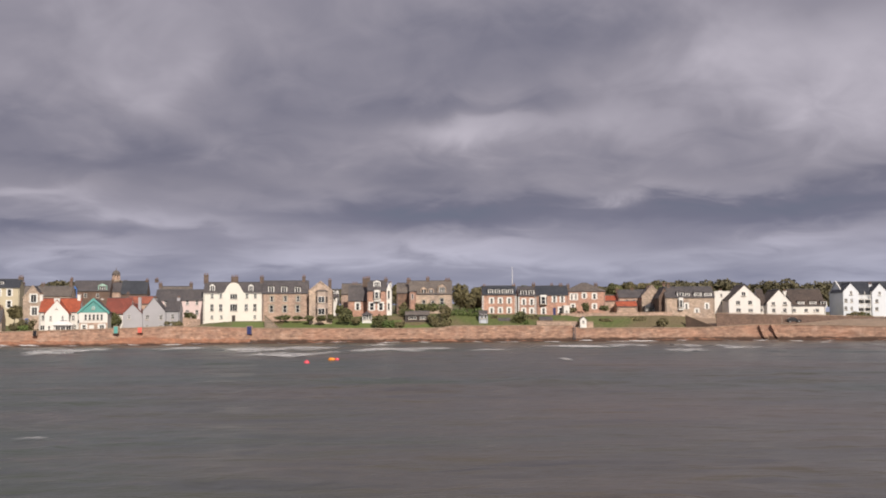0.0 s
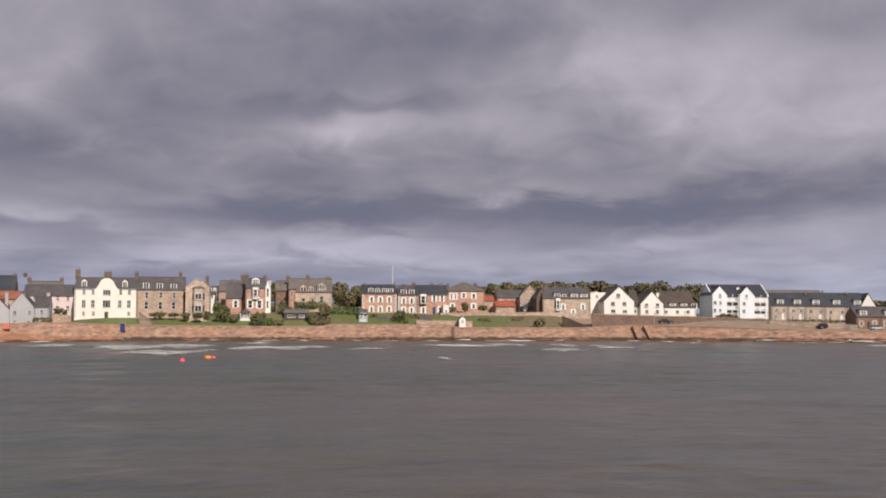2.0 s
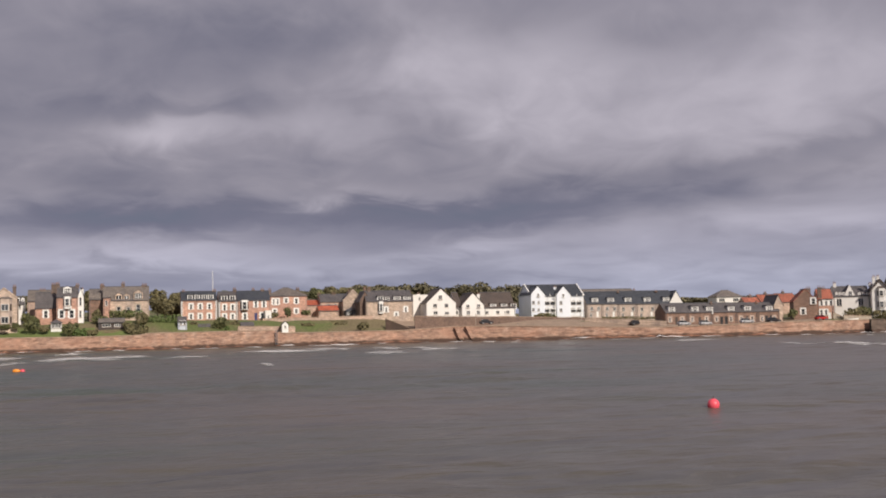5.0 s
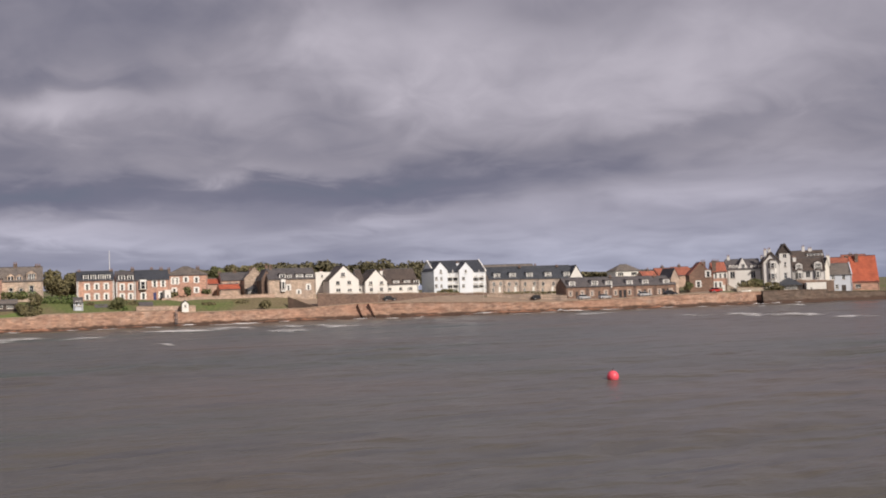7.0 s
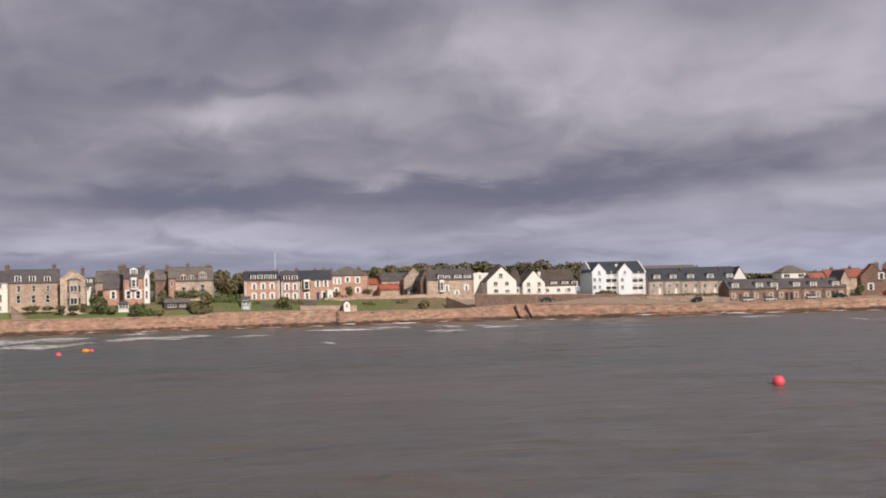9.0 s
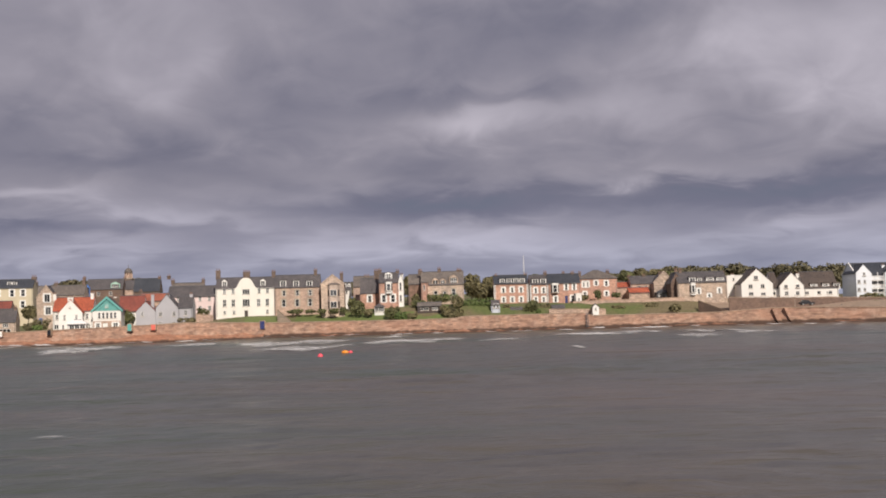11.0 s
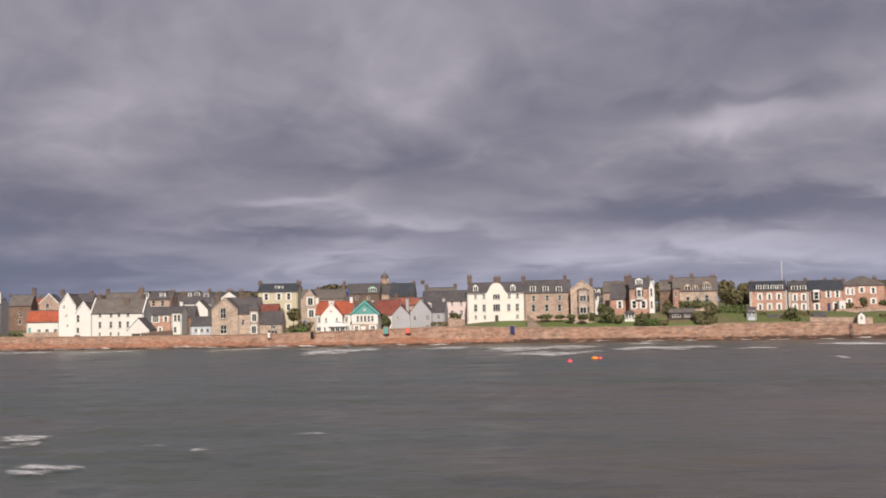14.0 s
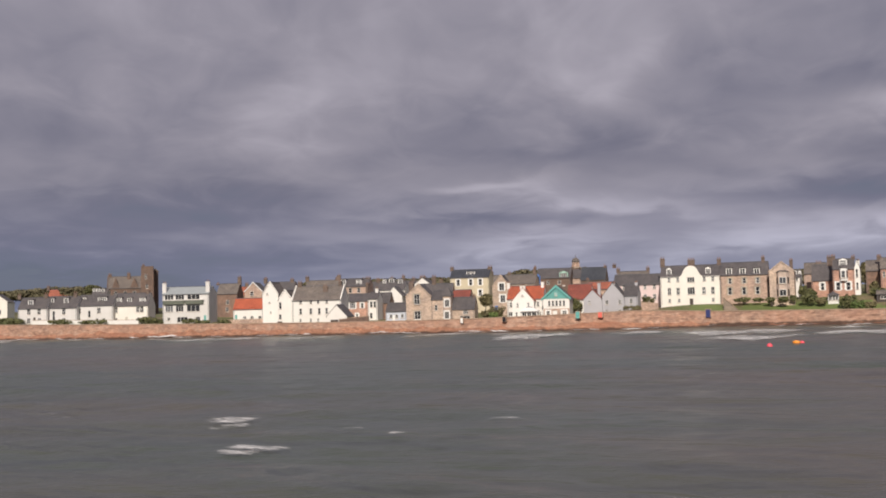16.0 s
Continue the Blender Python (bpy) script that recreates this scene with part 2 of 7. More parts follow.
def quad(bm, *pts):
    return bm.faces.new([bm.verts.new(p) for p in pts])


def box(bm, x0, x1, y0, y1, z0, z1, top=1.0):
    """A box; top narrows its upper face about its middle."""
    cx, cy = (x0 + x1) / 2, (y0 + y1) / 2
    v = []
    for z, s in ((z0, 1.0), (z1, top)):
        v += [bm.verts.new((cx + (x - cx) * s, cy + (y - cy) * s, z)) for x, y in ((x0, y0), (x1, y0), (x1, y1), (x0, y1))]
    for f in ((0, 3, 2, 1), (4, 5, 6, 7), (0, 1, 5, 4), (1, 2, 6, 5), (2, 3, 7, 6), (3, 0, 4, 7)):
        bm.faces.new([v[i] for i in f])
    return v


def prism(bm, outline, axis, a, b):
    """The outline (x or y, z pairs) swept from a to b along the other level axis."""
    def at(p, d):
        return (p[0], d, p[1]) if axis == "y" else (d, p[0], p[1])
    lo, hi = [bm.verts.new(at(p, a)) for p in outline], [bm.verts.new(at(p, b)) for p in outline]
    n = len(outline)
    for i in range(n):
        bm.faces.new((lo[i], lo[(i + 1) % n], hi[(i + 1) % n], hi[i]))
    bm.faces.new(lo)
    bm.faces.new(hi[::-1])


def drum(bm, x, y, z0, z1, r0, r1, n=10):
    ring = [[bm.verts.new((x + r * math.cos(i * math.tau / n), y + r * math.sin(i * math.tau / n), z)) for i in range(n)] for z, r in ((z0, r0), (z1, max(r1, 0.01)))]
    for i in range(n):
        bm.faces.new((ring[0][i], ring[0][(i + 1) % n], ring[1][(i + 1) % n], ring[1][i]))
    bm.faces.new(ring[0][::-1])
    bm.faces.new(ring[1])


def pierced(bm, x0, x1, z0, z1, holes, y=0.0, deep=0.22):
    """A front wall face in the plane y with window holes (x0, x1, z0, z1) and their reveals."""
    xs = sorted({x0, x1, *[min(max(h[i], x0), x1) for h in holes for i in (0, 1)]})
    zs = sorted({z0, z1, *[min(max(h[i], z0), z1) for h in holes for i in (2, 3)]})
    for xa, xb in zip(xs, xs[1:]):
        for za, zb in zip(zs, zs[1:]):
            mx, mz = (xa + xb) / 2, (za + zb) / 2
            if xb - xa > 1e-4 and zb - za > 1e-4 and not any(h[0] < mx < h[1] and h[2] < mz < h[3] for h in holes):
                quad(bm, (xa, y, za), (xb, y, za), (xb, y, zb), (xa, y, zb))
    for a, b, c, d in holes:
        quad(bm, (a, y, c), (a, y + deep, c), (a, y + deep, d), (a, y, d))
        quad(bm, (b, y, c), (b, y, d), (b, y + deep, d), (b, y + deep, c))
        quad(bm, (a, y, d), (a, y + deep, d), (b, y + deep, d), (b, y, d))
        quad(bm, (a, y, c), (b, y, c), (b, y + deep, c), (a, y + deep, c))


SHARED = {}


def shared(name, key, build, mat, parent, at, label=""):
    """A part whose mesh is used again wherever the same key comes up."""
    if key not in SHARED:
        bm = bmesh.new()
        build(bm)
        bmesh.ops.recalc_face_normals(bm, faces=bm.faces)
        me = bpy.data.meshes.new(name)
        bm.to_mesh(me)
        bm.free()
        me.materials.append(mat)
        SHARED[key] = me
    ob = new(name, SHARED[key])
    ob.parent, ob.location = parent, at
    if label:
        tagged(ob, label)
    return ob


def window(parent, x, z, w, h, style="sash", y=0.0, trim=None):
    """A window in its opening, centred on x, z: frame with bars, dark pane, sill, and a painted surround if it has trim."""
    w, h = round(w, 2), round(h, 2)
    t = 0.09

    def frame_of(bm):
        for a, b, c, d in ((-w / 2, -w / 2 + t, -h / 2, h / 2), (w / 2 - t, w / 2, -h / 2, h / 2), (-w / 2 + t, w / 2 - t, h / 2 - t, h / 2), (-w / 2 + t, w / 2 - t, -h / 2, -h / 2 + t)):
            box(bm, a, b, 0, 0.1, c, d)
        if style in ("sash", "cross"):
            box(bm, -w / 2 + t, w / 2 - t, 0.02, 0.09, -0.04, 0.04)
        if style in ("cross", "pair"):
            box(bm, -0.04, 0.04, 0.015, 0.095, -h / 2 + t, h / 2 - t)
        if style == "wide":
            for u in (-w / 6, w / 6):
                box(bm, u - 0.05, u + 0.05, 0.015, 0.095, -h / 2 + t, h / 2 - t)
    fr = shared("window", ("window", w, h, style), frame_of, PAINT, parent, (x, y + 0.08, z))
    shared("pane", ("pane", w, h), lambda bm: box(bm, -w / 2 + 0.03, w / 2 - 0.03, 0, 0.02, -h / 2 + 0.03, h / 2 - 0.03), GLASS, fr, (0, 0.06, 0))
    shared("sill", ("sill", w), lambda bm: box(bm, -w / 2 - 0.12, w / 2 + 0.12, -0.2, 0.1, -0.07, 0.07), trim or ASHLAR, fr, (0, 0, -h / 2 - 0.08))
    if trim:
        g = 0.36

        def surround(bm):
            for a, b, c, d in ((-w / 2 - g, -w / 2, -h / 2, h / 2 + g), (w / 2, w / 2 + g, -h / 2, h / 2 + g), (-w / 2, w / 2, h / 2, h / 2 + g)):
                box(bm, a, b, -0.05, 0.06, c, d)
            for u in (-1, 1):
                for q in (-0.3, 0.25):
                    box(bm, min(u * (w / 2 + g), u * (w / 2 + g + 0.16)), max(u * (w / 2 + g), u * (w / 2 + g + 0.16)), -0.04, 0.06, q * h - 0.17, q * h + 0.17)
        shared("surround", ("surround", w, h, trim.name), surround, trim, fr, (0, -0.08, 0))
    return fr


def door(parent, x, z0, w, h, mat, y=0.0):
    w, h = round(w, 2), round(h, 2)

    def leaf(bm):
        box(bm, -w / 2, w / 2, 0.05, 0.12, 0, h)
        for u in (-w / 4, w / 4):
            for c, d in ((0.15, 0.42), (0.5, 0.9)):
                box(bm, u - w * 0.17, u + w * 0.17, 0.03, 0.06, c * h, d * h)
    d = shared("door", ("door", w, h, mat.name), leaf, mat, parent, (x, y, z0))
    shared("handle", ("handle",), lambda bm: box(bm, -0.06, 0.06, -0.05, 0.03, -0.03, 0.03), LEAD, d, (w * 0.36, 0.02, h * 0.47))
    return d


def chimney(parent, x, y, w, z0, z1, mat, d=0.75, pots=3):
    """A stack with a projecting cope, and its clay pots."""
    w, hh = round(w, 2), round(z1 - z0, 2)

    def stack(bm):
        box(bm, -w / 2, w / 2, -d / 2, d / 2, 0, hh - 0.25)
        box(bm, -w / 2 - 0.08, w / 2 + 0.08, -d / 2 - 0.08, d / 2 + 0.08, hh - 0.25, hh - 0.05)
    c = shared("chimney", ("chimney", w, hh, d, mat.name), stack, mat, parent, (x, y, z0))
    for i in range(pots):
        u = (i - (pots - 1) / 2) * w / max(pots, 1)
        shared("chimney_pot", ("pot",), lambda bm: (drum(bm, 0, 0, 0, 0.5, 0.13, 0.1, 8), drum(bm, 0, 0, 0.5, 0.58, 0.14, 0.14, 8)), POT, c, (u, 0, hh - 0.06))
    return c


POT = material("clay_pot", (0.25, 0.15, 0.11), vary=0.15)


def roof_slabs(bm, kind, x0, x1, d, ze, zr, over=0.25, thick=0.16, rx=None):
    """Roof planes with thickness: ridge along x (side), along y (front), or hipped."""
    if kind == "front":
        cx = (x0 + x1) / 2 if rx is None else rx
        for a, b in ((x0 - over, cx), (x1 + over, cx)):
            edge = x0 if b > a else x1
            slope = (zr - ze) / abs(cx - edge)
            za = ze - slope * over
            lo = [(a, za), (b, zr), (b, zr + thick), (a, za + thick)]
            prism(bm, lo, "y", -over * 0.6, d + over * 0.6)
    elif kind == "side":
        for a, b in ((-over, d / 2), (d + over, d / 2)):
            slope = (zr - ze) / (d / 2)
            za = ze - slope * over
            prism(bm, [(a, za), (b, zr), (b, zr + thick), (a, za + thick)], "x", x0 - 0.06, x1 + 0.06)
    else:
        run = min(d / 2, (x1 - x0) / 2 * 0.85)
        base = [(x0 - over, -over), (x1 + over, -over), (x1 + over, d + over), (x0 - over, d + over)]
        lo = [bm.verts.new((x, y, ze - 0.1)) for x, y in base]
        mid = [bm.verts.new((x, y, ze + 0.06)) for x, y in base]
        a, b = bm.verts.new((x0 + run, d / 2, zr)), bm.verts.new((x1 - run, d / 2, zr))
        bm.faces.new(lo[::-1])
        for i in range(4):
            bm.faces.new((lo[i], lo[(i + 1) % 4], mid[(i + 1) % 4], mid[i]))
        bm.faces.new((mid[0], mid[1], b, a))
        bm.faces.new((mid[2], mid[3], a, b))
        bm.faces.new((mid[1], mid[2], b))
        bm.faces.new((mid[3], mid[0], a))


def dormer(parent, x, y, w, z0, z1, back, mat, roof, gabled=False, style="cross"):
    """A roof window with cheeks, its own roof and pane, centred on x with its front at y."""
    w, hh, back = round(w, 2), round(z1 - z0, 2), round(back, 1)
    top = hh * (0.78 if gabled else 0.86)

    def body(bm):
        pierced(bm, -w / 2, w / 2, 0, top, [(-w / 2 + 0.24, w / 2 - 0.24, 0.26, top - 0.16)], 0, 0.12)
        quad(bm, (-w / 2, 0, 0), (-w / 2, 0, top), (-w / 2, back, top), (-w / 2, back, 0))
        quad(bm, (w / 2, 0, 0), (w / 2, back, 0), (w / 2, back, top), (w / 2, 0, top))
        quad(bm, (-w / 2, 0, top), (w / 2, 0, top), (w / 2, back, top), (-w / 2, back, top))
        quad(bm, (-w / 2, 0.12, 0), (w / 2, 0.12, 0), (w / 2, 0.12, top), (-w / 2, 0.12, top))
        if gabled:
            prism(bm, [(-w / 2, top), (w / 2, top), (0, hh - 0.08)], "y", 0.0, back)
    d = shared("dormer", ("dormer", w, hh, back, mat.name, gabled), body, mat, parent, (x, y, z0))

    def lid(bm):
        if gabled:
            roof_slabs(bm, "front", -w / 2, w / 2, back, top, hh, 0.14, 0.1)
        else:
            box(bm, -w / 2 - 0.12, w / 2 + 0.12, -0.14, back, top, hh)
    shared("dormer_roof", ("dormer_roof", w, hh, back, roof.name, gabled), lid, roof, d, (0, 0, 0.003))
    shared("pane", ("pane", w, top), lambda bm: box(bm, -w / 2 + 0.2, w / 2 - 0.2, 0, 0.02, 0.2, top - 0.13), GLASS, d, (0, 0.09, 0))

    def bars(bm):
        for u in ((0,) if w < 1.9 else (-w / 4, 0, w / 4)):
            box(bm, u - 0.08, u + 0.08, 0, 0.05, 0.2, top - 0.12)
        if w >= 1.9:
            box(bm, -w / 2 + 0.16, w / 2 - 0.16, 0.005, 0.045, top * 0.55, top * 0.55 + 0.08)
    shared("window_bars", ("bars", w, top), bars, PAINT, d, (0, 0.03, 0))
    return d


OGEE = [(s * u, v) for s, half in ((1, ((0.5, 0), (0.41, 0.12), (0.34, 0.38), (0.29, 0.62), (0.22, 0.82), (0.12, 0.96))), (-1, ((0, 1.0), (0.12, 0.96), (0.22, 0.82), (0.29, 0.62), (0.34, 0.38), (0.41, 0.12), (0.5, 0)))) for u, v in half]


def house(name, label, x0, x1, y, z0, ze, zr, deep, wall, roof, kind="side", wins=(), doors=(), stacks=(), dormers=(), gablets=(), bays=(), trim=None, stack_mat=None, skews=False, category="house", quoins=None, turn=0.0, boards=None):
    """A house whose front stands in the plane y between x0 and x1: base z0, eaves ze, ridge zr, in metres.
    wins: (style, w, h, z, xs); doors: (x, w, h, material); stacks: (x, w, top, share of the depth); dormers: (x, w, z0, z1, gabled);
    gablets: (x, w, top) wallhead gables flush with the front; bays: (x, w, out, z0, z1, window rows (z, h))."""
    cx = (x0 + x1) / 2
    root = thing(name, (cx, y, z0), label, category)
    root.rotation_euler = (0, 0, radians(turn))
    a, b, e, r = x0 - cx, x1 - cx, ze - z0, zr - z0
    bm = bmesh.new()
    flat = [(style, w, h, z - z0, x - cx) for style, w, h, z, xs in wins for x in xs]
    low = e if kind != "flat" else r
    holes = [(x - w / 2, x + w / 2, z - h / 2, z + h / 2) for _, w, h, z, x in flat if z + h / 2 < low - 0.05 and z - h / 2 > 0.02]
    holes += [(x - cx - w / 2, x - cx + w / 2, 0.02, h) for x, w, h, _ in doors]
    pierced(bm, a, b, -3.0, low, holes)
    quad(bm, (a, 0, -3), (a, 0, low), (a, deep, low), (a, deep, -3))
    quad(bm, (b, 0, -3), (b, deep, -3), (b, deep, low), (b, 0, low))
    quad(bm, (b, deep, -3), (a, deep, -3), (a, deep, low), (b, deep, low))
    quad(bm, (a, 0.24, -1.5), (b, 0.24, -1.5), (b, 0.24, low), (a, 0.24, low))
    if kind == "side":
        for u, v in ((a, a + 0.4), (b - 0.4, b)):
            prism(bm, [(0, e), (deep, e), (deep / 2, r)], "x", u, v)
    elif kind == "front":
        for u, v in ((0, 0.4), (deep - 0.4, deep)):
            prism(bm, [(a, e), (b, e), ((a + b) / 2, r)], "y", u, v)
    elif kind == "flat":
        box(bm, a - 0.06, b + 0.06, -0.06, deep + 0.06, low, low + 0.35)
    for gx, gw, gt in gablets:
        gx, gt = gx - cx, gt - z0
        prism(bm, [(gx + gw * u, e - 0.02 + (gt - e) * v) for u, v in OGEE] if gw > 4 else [(gx - gw / 2, e - 0.02), (gx + gw / 2, e - 0.02), (gx, gt)], "y", -0.02, 0.4)
    part("wall", bm, wall, root)
    if kind != "flat":
        bm = bmesh.new()
        broad = [(gx - cx - gw / 2, gx - cx + gw / 2) for gx, gw, _ in gablets if gw > 4]
        roof_slabs(bm, kind, a, b, deep, e, r, 0.0 if broad else 0.25)
        for gx, gw, gt in gablets:
            gx, gt = gx - cx, gt - z0
            back = (gt - e) / (r - e) * deep / 2
            prism(bm, [(gx - gw / 2, e - 0.05), (gx, gt - 0.1), (gx, gt + 0.02), (gx - gw / 2, e + 0.1)], "y", 0.4, back + 0.4)
            prism(bm, [(gx + gw / 2, e - 0.05), (gx, gt - 0.1), (gx, gt + 0.02), (gx + gw / 2, e + 0.1)], "y", 0.4, back + 0.4)
        part("roof", bm, roof, root)
        bm = bmesh.new()
        if kind == "side":
            prism(bm, [(deep / 2 - 0.2, r + 0.1), (deep / 2, r + 0.26), (deep / 2 + 0.2, r + 0.1)], "x", a, b)
        elif kind == "front":
            prism(bm, [((a + b) / 2 - 0.2, r + 0.1), ((a + b) / 2, r + 0.26), ((a + b) / 2 + 0.2, r + 0.1)], "y", 0, deep)
        else:
            run = min(deep / 2, (b - a) / 2 * 0.85)
            prism(bm, [(deep / 2 - 0.15, r - 0.06), (deep / 2, r + 0.1), (deep / 2 + 0.15, r - 0.06)], "x", a + run, max(b - run, a + run + 0.2))
        part("ridge", bm, LEAD, root)
        if kind in ("side", "hip"):
            bm = bmesh.new()
            for u, v in zip([a] + [q[1] for q in broad], [q[0] for q in broad] + [b]):
                box(bm, u, v, -0.36 + 0.24 * bool(broad), -0.22 + 0.24 * bool(broad), e - 0.22, e - 0.08)
            for u in (a + 0.25, b - 0.25):
                box(bm, u - 0.05, u + 0.05, -0.12, -0.02, 0.1, e - 0.2)
            part("gutter", bm, LEAD, root)
    if skews and kind != "flat":
        bm = bmesh.new()
        if kind == "side":
            for u, v in ((a - 0.12, a + 0.22), (b - 0.22, b + 0.12)):
                prism(bm, [(-0.3, e - 0.1), (deep / 2, r + 0.1), (deep + 0.3, e - 0.1), (deep + 0.3, e + 0.35), (deep / 2, r + 0.48), (-0.3, e + 0.35)], "x", u, v)
                if u < 0:
                    part("skew", bm, skews if skews is not True else wall, root)
                    bm = bmesh.new()
        else:
            m = (a + b) / 2
            big = 0.35 if skews in (TIMBER, TEAL) else 0.0
            prism(bm, [(a - 0.15 - big, e - 0.1 - big), (m, r + 0.05 - big), (b + 0.15 + big, e - 0.1 - big), (b + 0.15 + big, e + 0.3 - big / 2), (m, r + 0.45), (a - 0.15 - big, e + 0.3 - big / 2)], "y", -0.16 - big, 0.2)
        part("skew", bm, skews if skews is not True else wall, root)
    if boards:
        bm = bmesh.new()
        n = int((r - e) / 0.22)
        for i in range(n):
            f, g = i / n, (i + 0.9) / n
            m = (a + b) / 2
            prism(bm, [(a + (m - a) * f, e + (r - e) * f), (b + (m - b) * f, e + (r - e) * f), (b + (m - b) * g, e + (r - e) * g), (a + (m - a) * g, e + (r - e) * g)], "y", -0.09, -0.01)
        part("gable_boards", bm, boards, root)
    for style, w, h, z, x in flat:
        hole = z + h / 2 < low - 0.05 and z - h / 2 > 0.02
        window(root, x, z, w, h, style, 0.0 if hole else -0.2, trim)
    for x, w, h, mat in doors:
        door(root, x - cx, 0.02, w, h, mat)
    for x, w, top, share in stacks:
        foot = (e + (r - e) * (1 - abs(share * 2 - 1)) - 0.4) if kind == "side" else e
        chimney(root, x - cx, share * deep, w, foot, top - z0 - 0.5, stack_mat or (STACK if wall in (BROWN, RED, BUFF, DARK, YELLOW, PALE, PINK) else wall), 0.8, max(2, min(5, int(w / 0.45))))
    for x, w, d0, d1, gabled in dormers:
        s = (r - e) / (deep / 2)
        fy = max(0.12, (d0 - z0 - e) / s + 0.1) if kind != "flat" else 0.3
        dormer(root, x - cx, fy, w, d0 - z0 - 0.1, d1 - z0, max(0.6, (d1 - d0) / s + 0.3), PAINT if gabled != 2 else wall, roof, bool(gabled))
    for x, w, out, b0, b1, rows in bays:
        bay(root, x - cx, w, out, b0 - z0, b1 - z0, [(q - z0, h) for q, h in rows], trim or ASHLAR, roof)
    if quoins:
        for u, s in ((a, 1), (b, -1)):
            bm = bmesh.new()
            n = int(e / 0.34)
            for i in range(n):
                w = 0.55 if i % 2 else 0.34
                box(bm, min(u - 0.04 * s, u + w * s), max(u - 0.04 * s, u + w * s), -0.04, 0.1, i * 0.34, i * 0.34 + 0.32)
            part("quoins", bm, quoins, root)
    return root


def bay(parent, x, w, out, z0, z1, rows, mat, roof):
    """A canted bay with windows on its three faces and a small hipped top."""
    c = min(out, w * 0.2)
    ring = [(-w / 2, 0), (-w / 2 + c, -out), (w / 2 - c, -out), (w / 2, 0)]
    bm = bmesh.new()
    prism_v = [[bm.verts.new((px, py, z)) for px, py in ring] for z in (0, z1 - z0)]
    for i in range(3):
        bm.faces.new((prism_v[0][i], prism_v[0][i + 1], prism_v[1][i + 1], prism_v[1][i]))
    bm.faces.new(prism_v[1])
    b = part("bay", bm, mat, parent)
    b.location = (x, 0, z0)
    bm = bmesh.new()
    lo = [bm.verts.new((px * 1.08, py * 1.12, z1 - z0 + 0.005)) for px, py in ring]
    hi = [bm.verts.new((px * 0.5, py * 0.3, z1 - z0 + 0.6)) for px, py in ring]
    for i in range(3):
        bm.faces.new((lo[i], lo[i + 1], hi[i + 1], hi[i]))
    bm.faces.new(hi)
    bm.faces.new(lo[::-1])
    part("bay_roof", bm, roof, b)
    for z, h in rows:
        ww = w - 2 * c - 0.3
        window(b, 0, z - z0, ww, h, "pair" if ww > 1.3 else "sash", -out - 0.2)
        for s in (-1, 1):
            bm = bmesh.new()
            box(bm, -0.36, 0.36, 0, 0.03, -h / 2, h / 2)
            p = part("pane", bm, GLASS, b)
            p.matrix_local = pose(s * (w / 2 - c / 2 + 0.05), -out / 2 - 0.05, z - z0, 0, 0, s * math.degrees(math.atan2(out, c)))

# ---- the setting: sea, land, sea wall ----
WALL_LINE = [(-520, 288, 5.4), (-298, 286, 5.3), (-237, 285, 4.4), (-191, 289, 3.8), (-160, 289, 3.6), (-133, 292, 3.6), (-112, 292, 3.8), (-93, 294, 4.3),
             (-71, 301, 4.9), (-50, 308, 4.2), (-13, 310, 3.9), (0, 310, 4.0), (2, 310, 4.5), (36, 312, 4.5), (38, 312, 3.65), (73, 312, 3.65), (88, 311, 4.45),
             (106, 306, 4.15), (142, 293, 3.0), (160, 288, 3.2), (180, 284, 3.75), (209, 284, 3.8)]
POINT_LINE = [(205.6, 281.5, 3.9), (206, 281.5, 3.9), (229, 280.5, 3.7), (229.4, 283, 3.0), (256, 279, 2.4), (420, 262, 2.4)]


def along(x, column, line=None):
    line = line or WALL_LINE + POINT_LINE[2:]
    return float(np.interp(x, [p[0] for p in line], [p[column] for p in line]))


def ground_height(x, y):
    """The land behind the sea wall: level at the wall, a bank up to the house gardens, then a gentle rise."""
    back = y - along(x, 1)
    rise = float(np.interp(x, (-320, -280, -200, -110, -75, -62, -46, -36, -20, -5, 6, 17, 33, 46, 65, 88, 107, 125, 143, 156, 180, 200, 214, 225, 240, 252),
                              (1.5, 0.7, 0.3, 0.1, 0.3, 1.9, 2.8, 3.1, 4.4, 4.7, 4.2, 3.6, 3.3, 4.2, 4.1, 3.7, 3.4, 2.8, 2.2, 0.6, 0.1, 0.7, 0.8, 0.8, 0.8, 0.6)))
    start = float(np.interp(x, (66, 78, 130, 150), (6, 10, 10, 5)))
    s = min(max((back - start) / 12, 0), 1)
    return along(x, 2) - 0.5 + rise * s * s * (3 - 2 * s) + 0.035 * max(0, min(back - 18, 130)) + 0.5 * (noise.noise(Vector((x * 0.06, y * 0.06, 0)))) * s


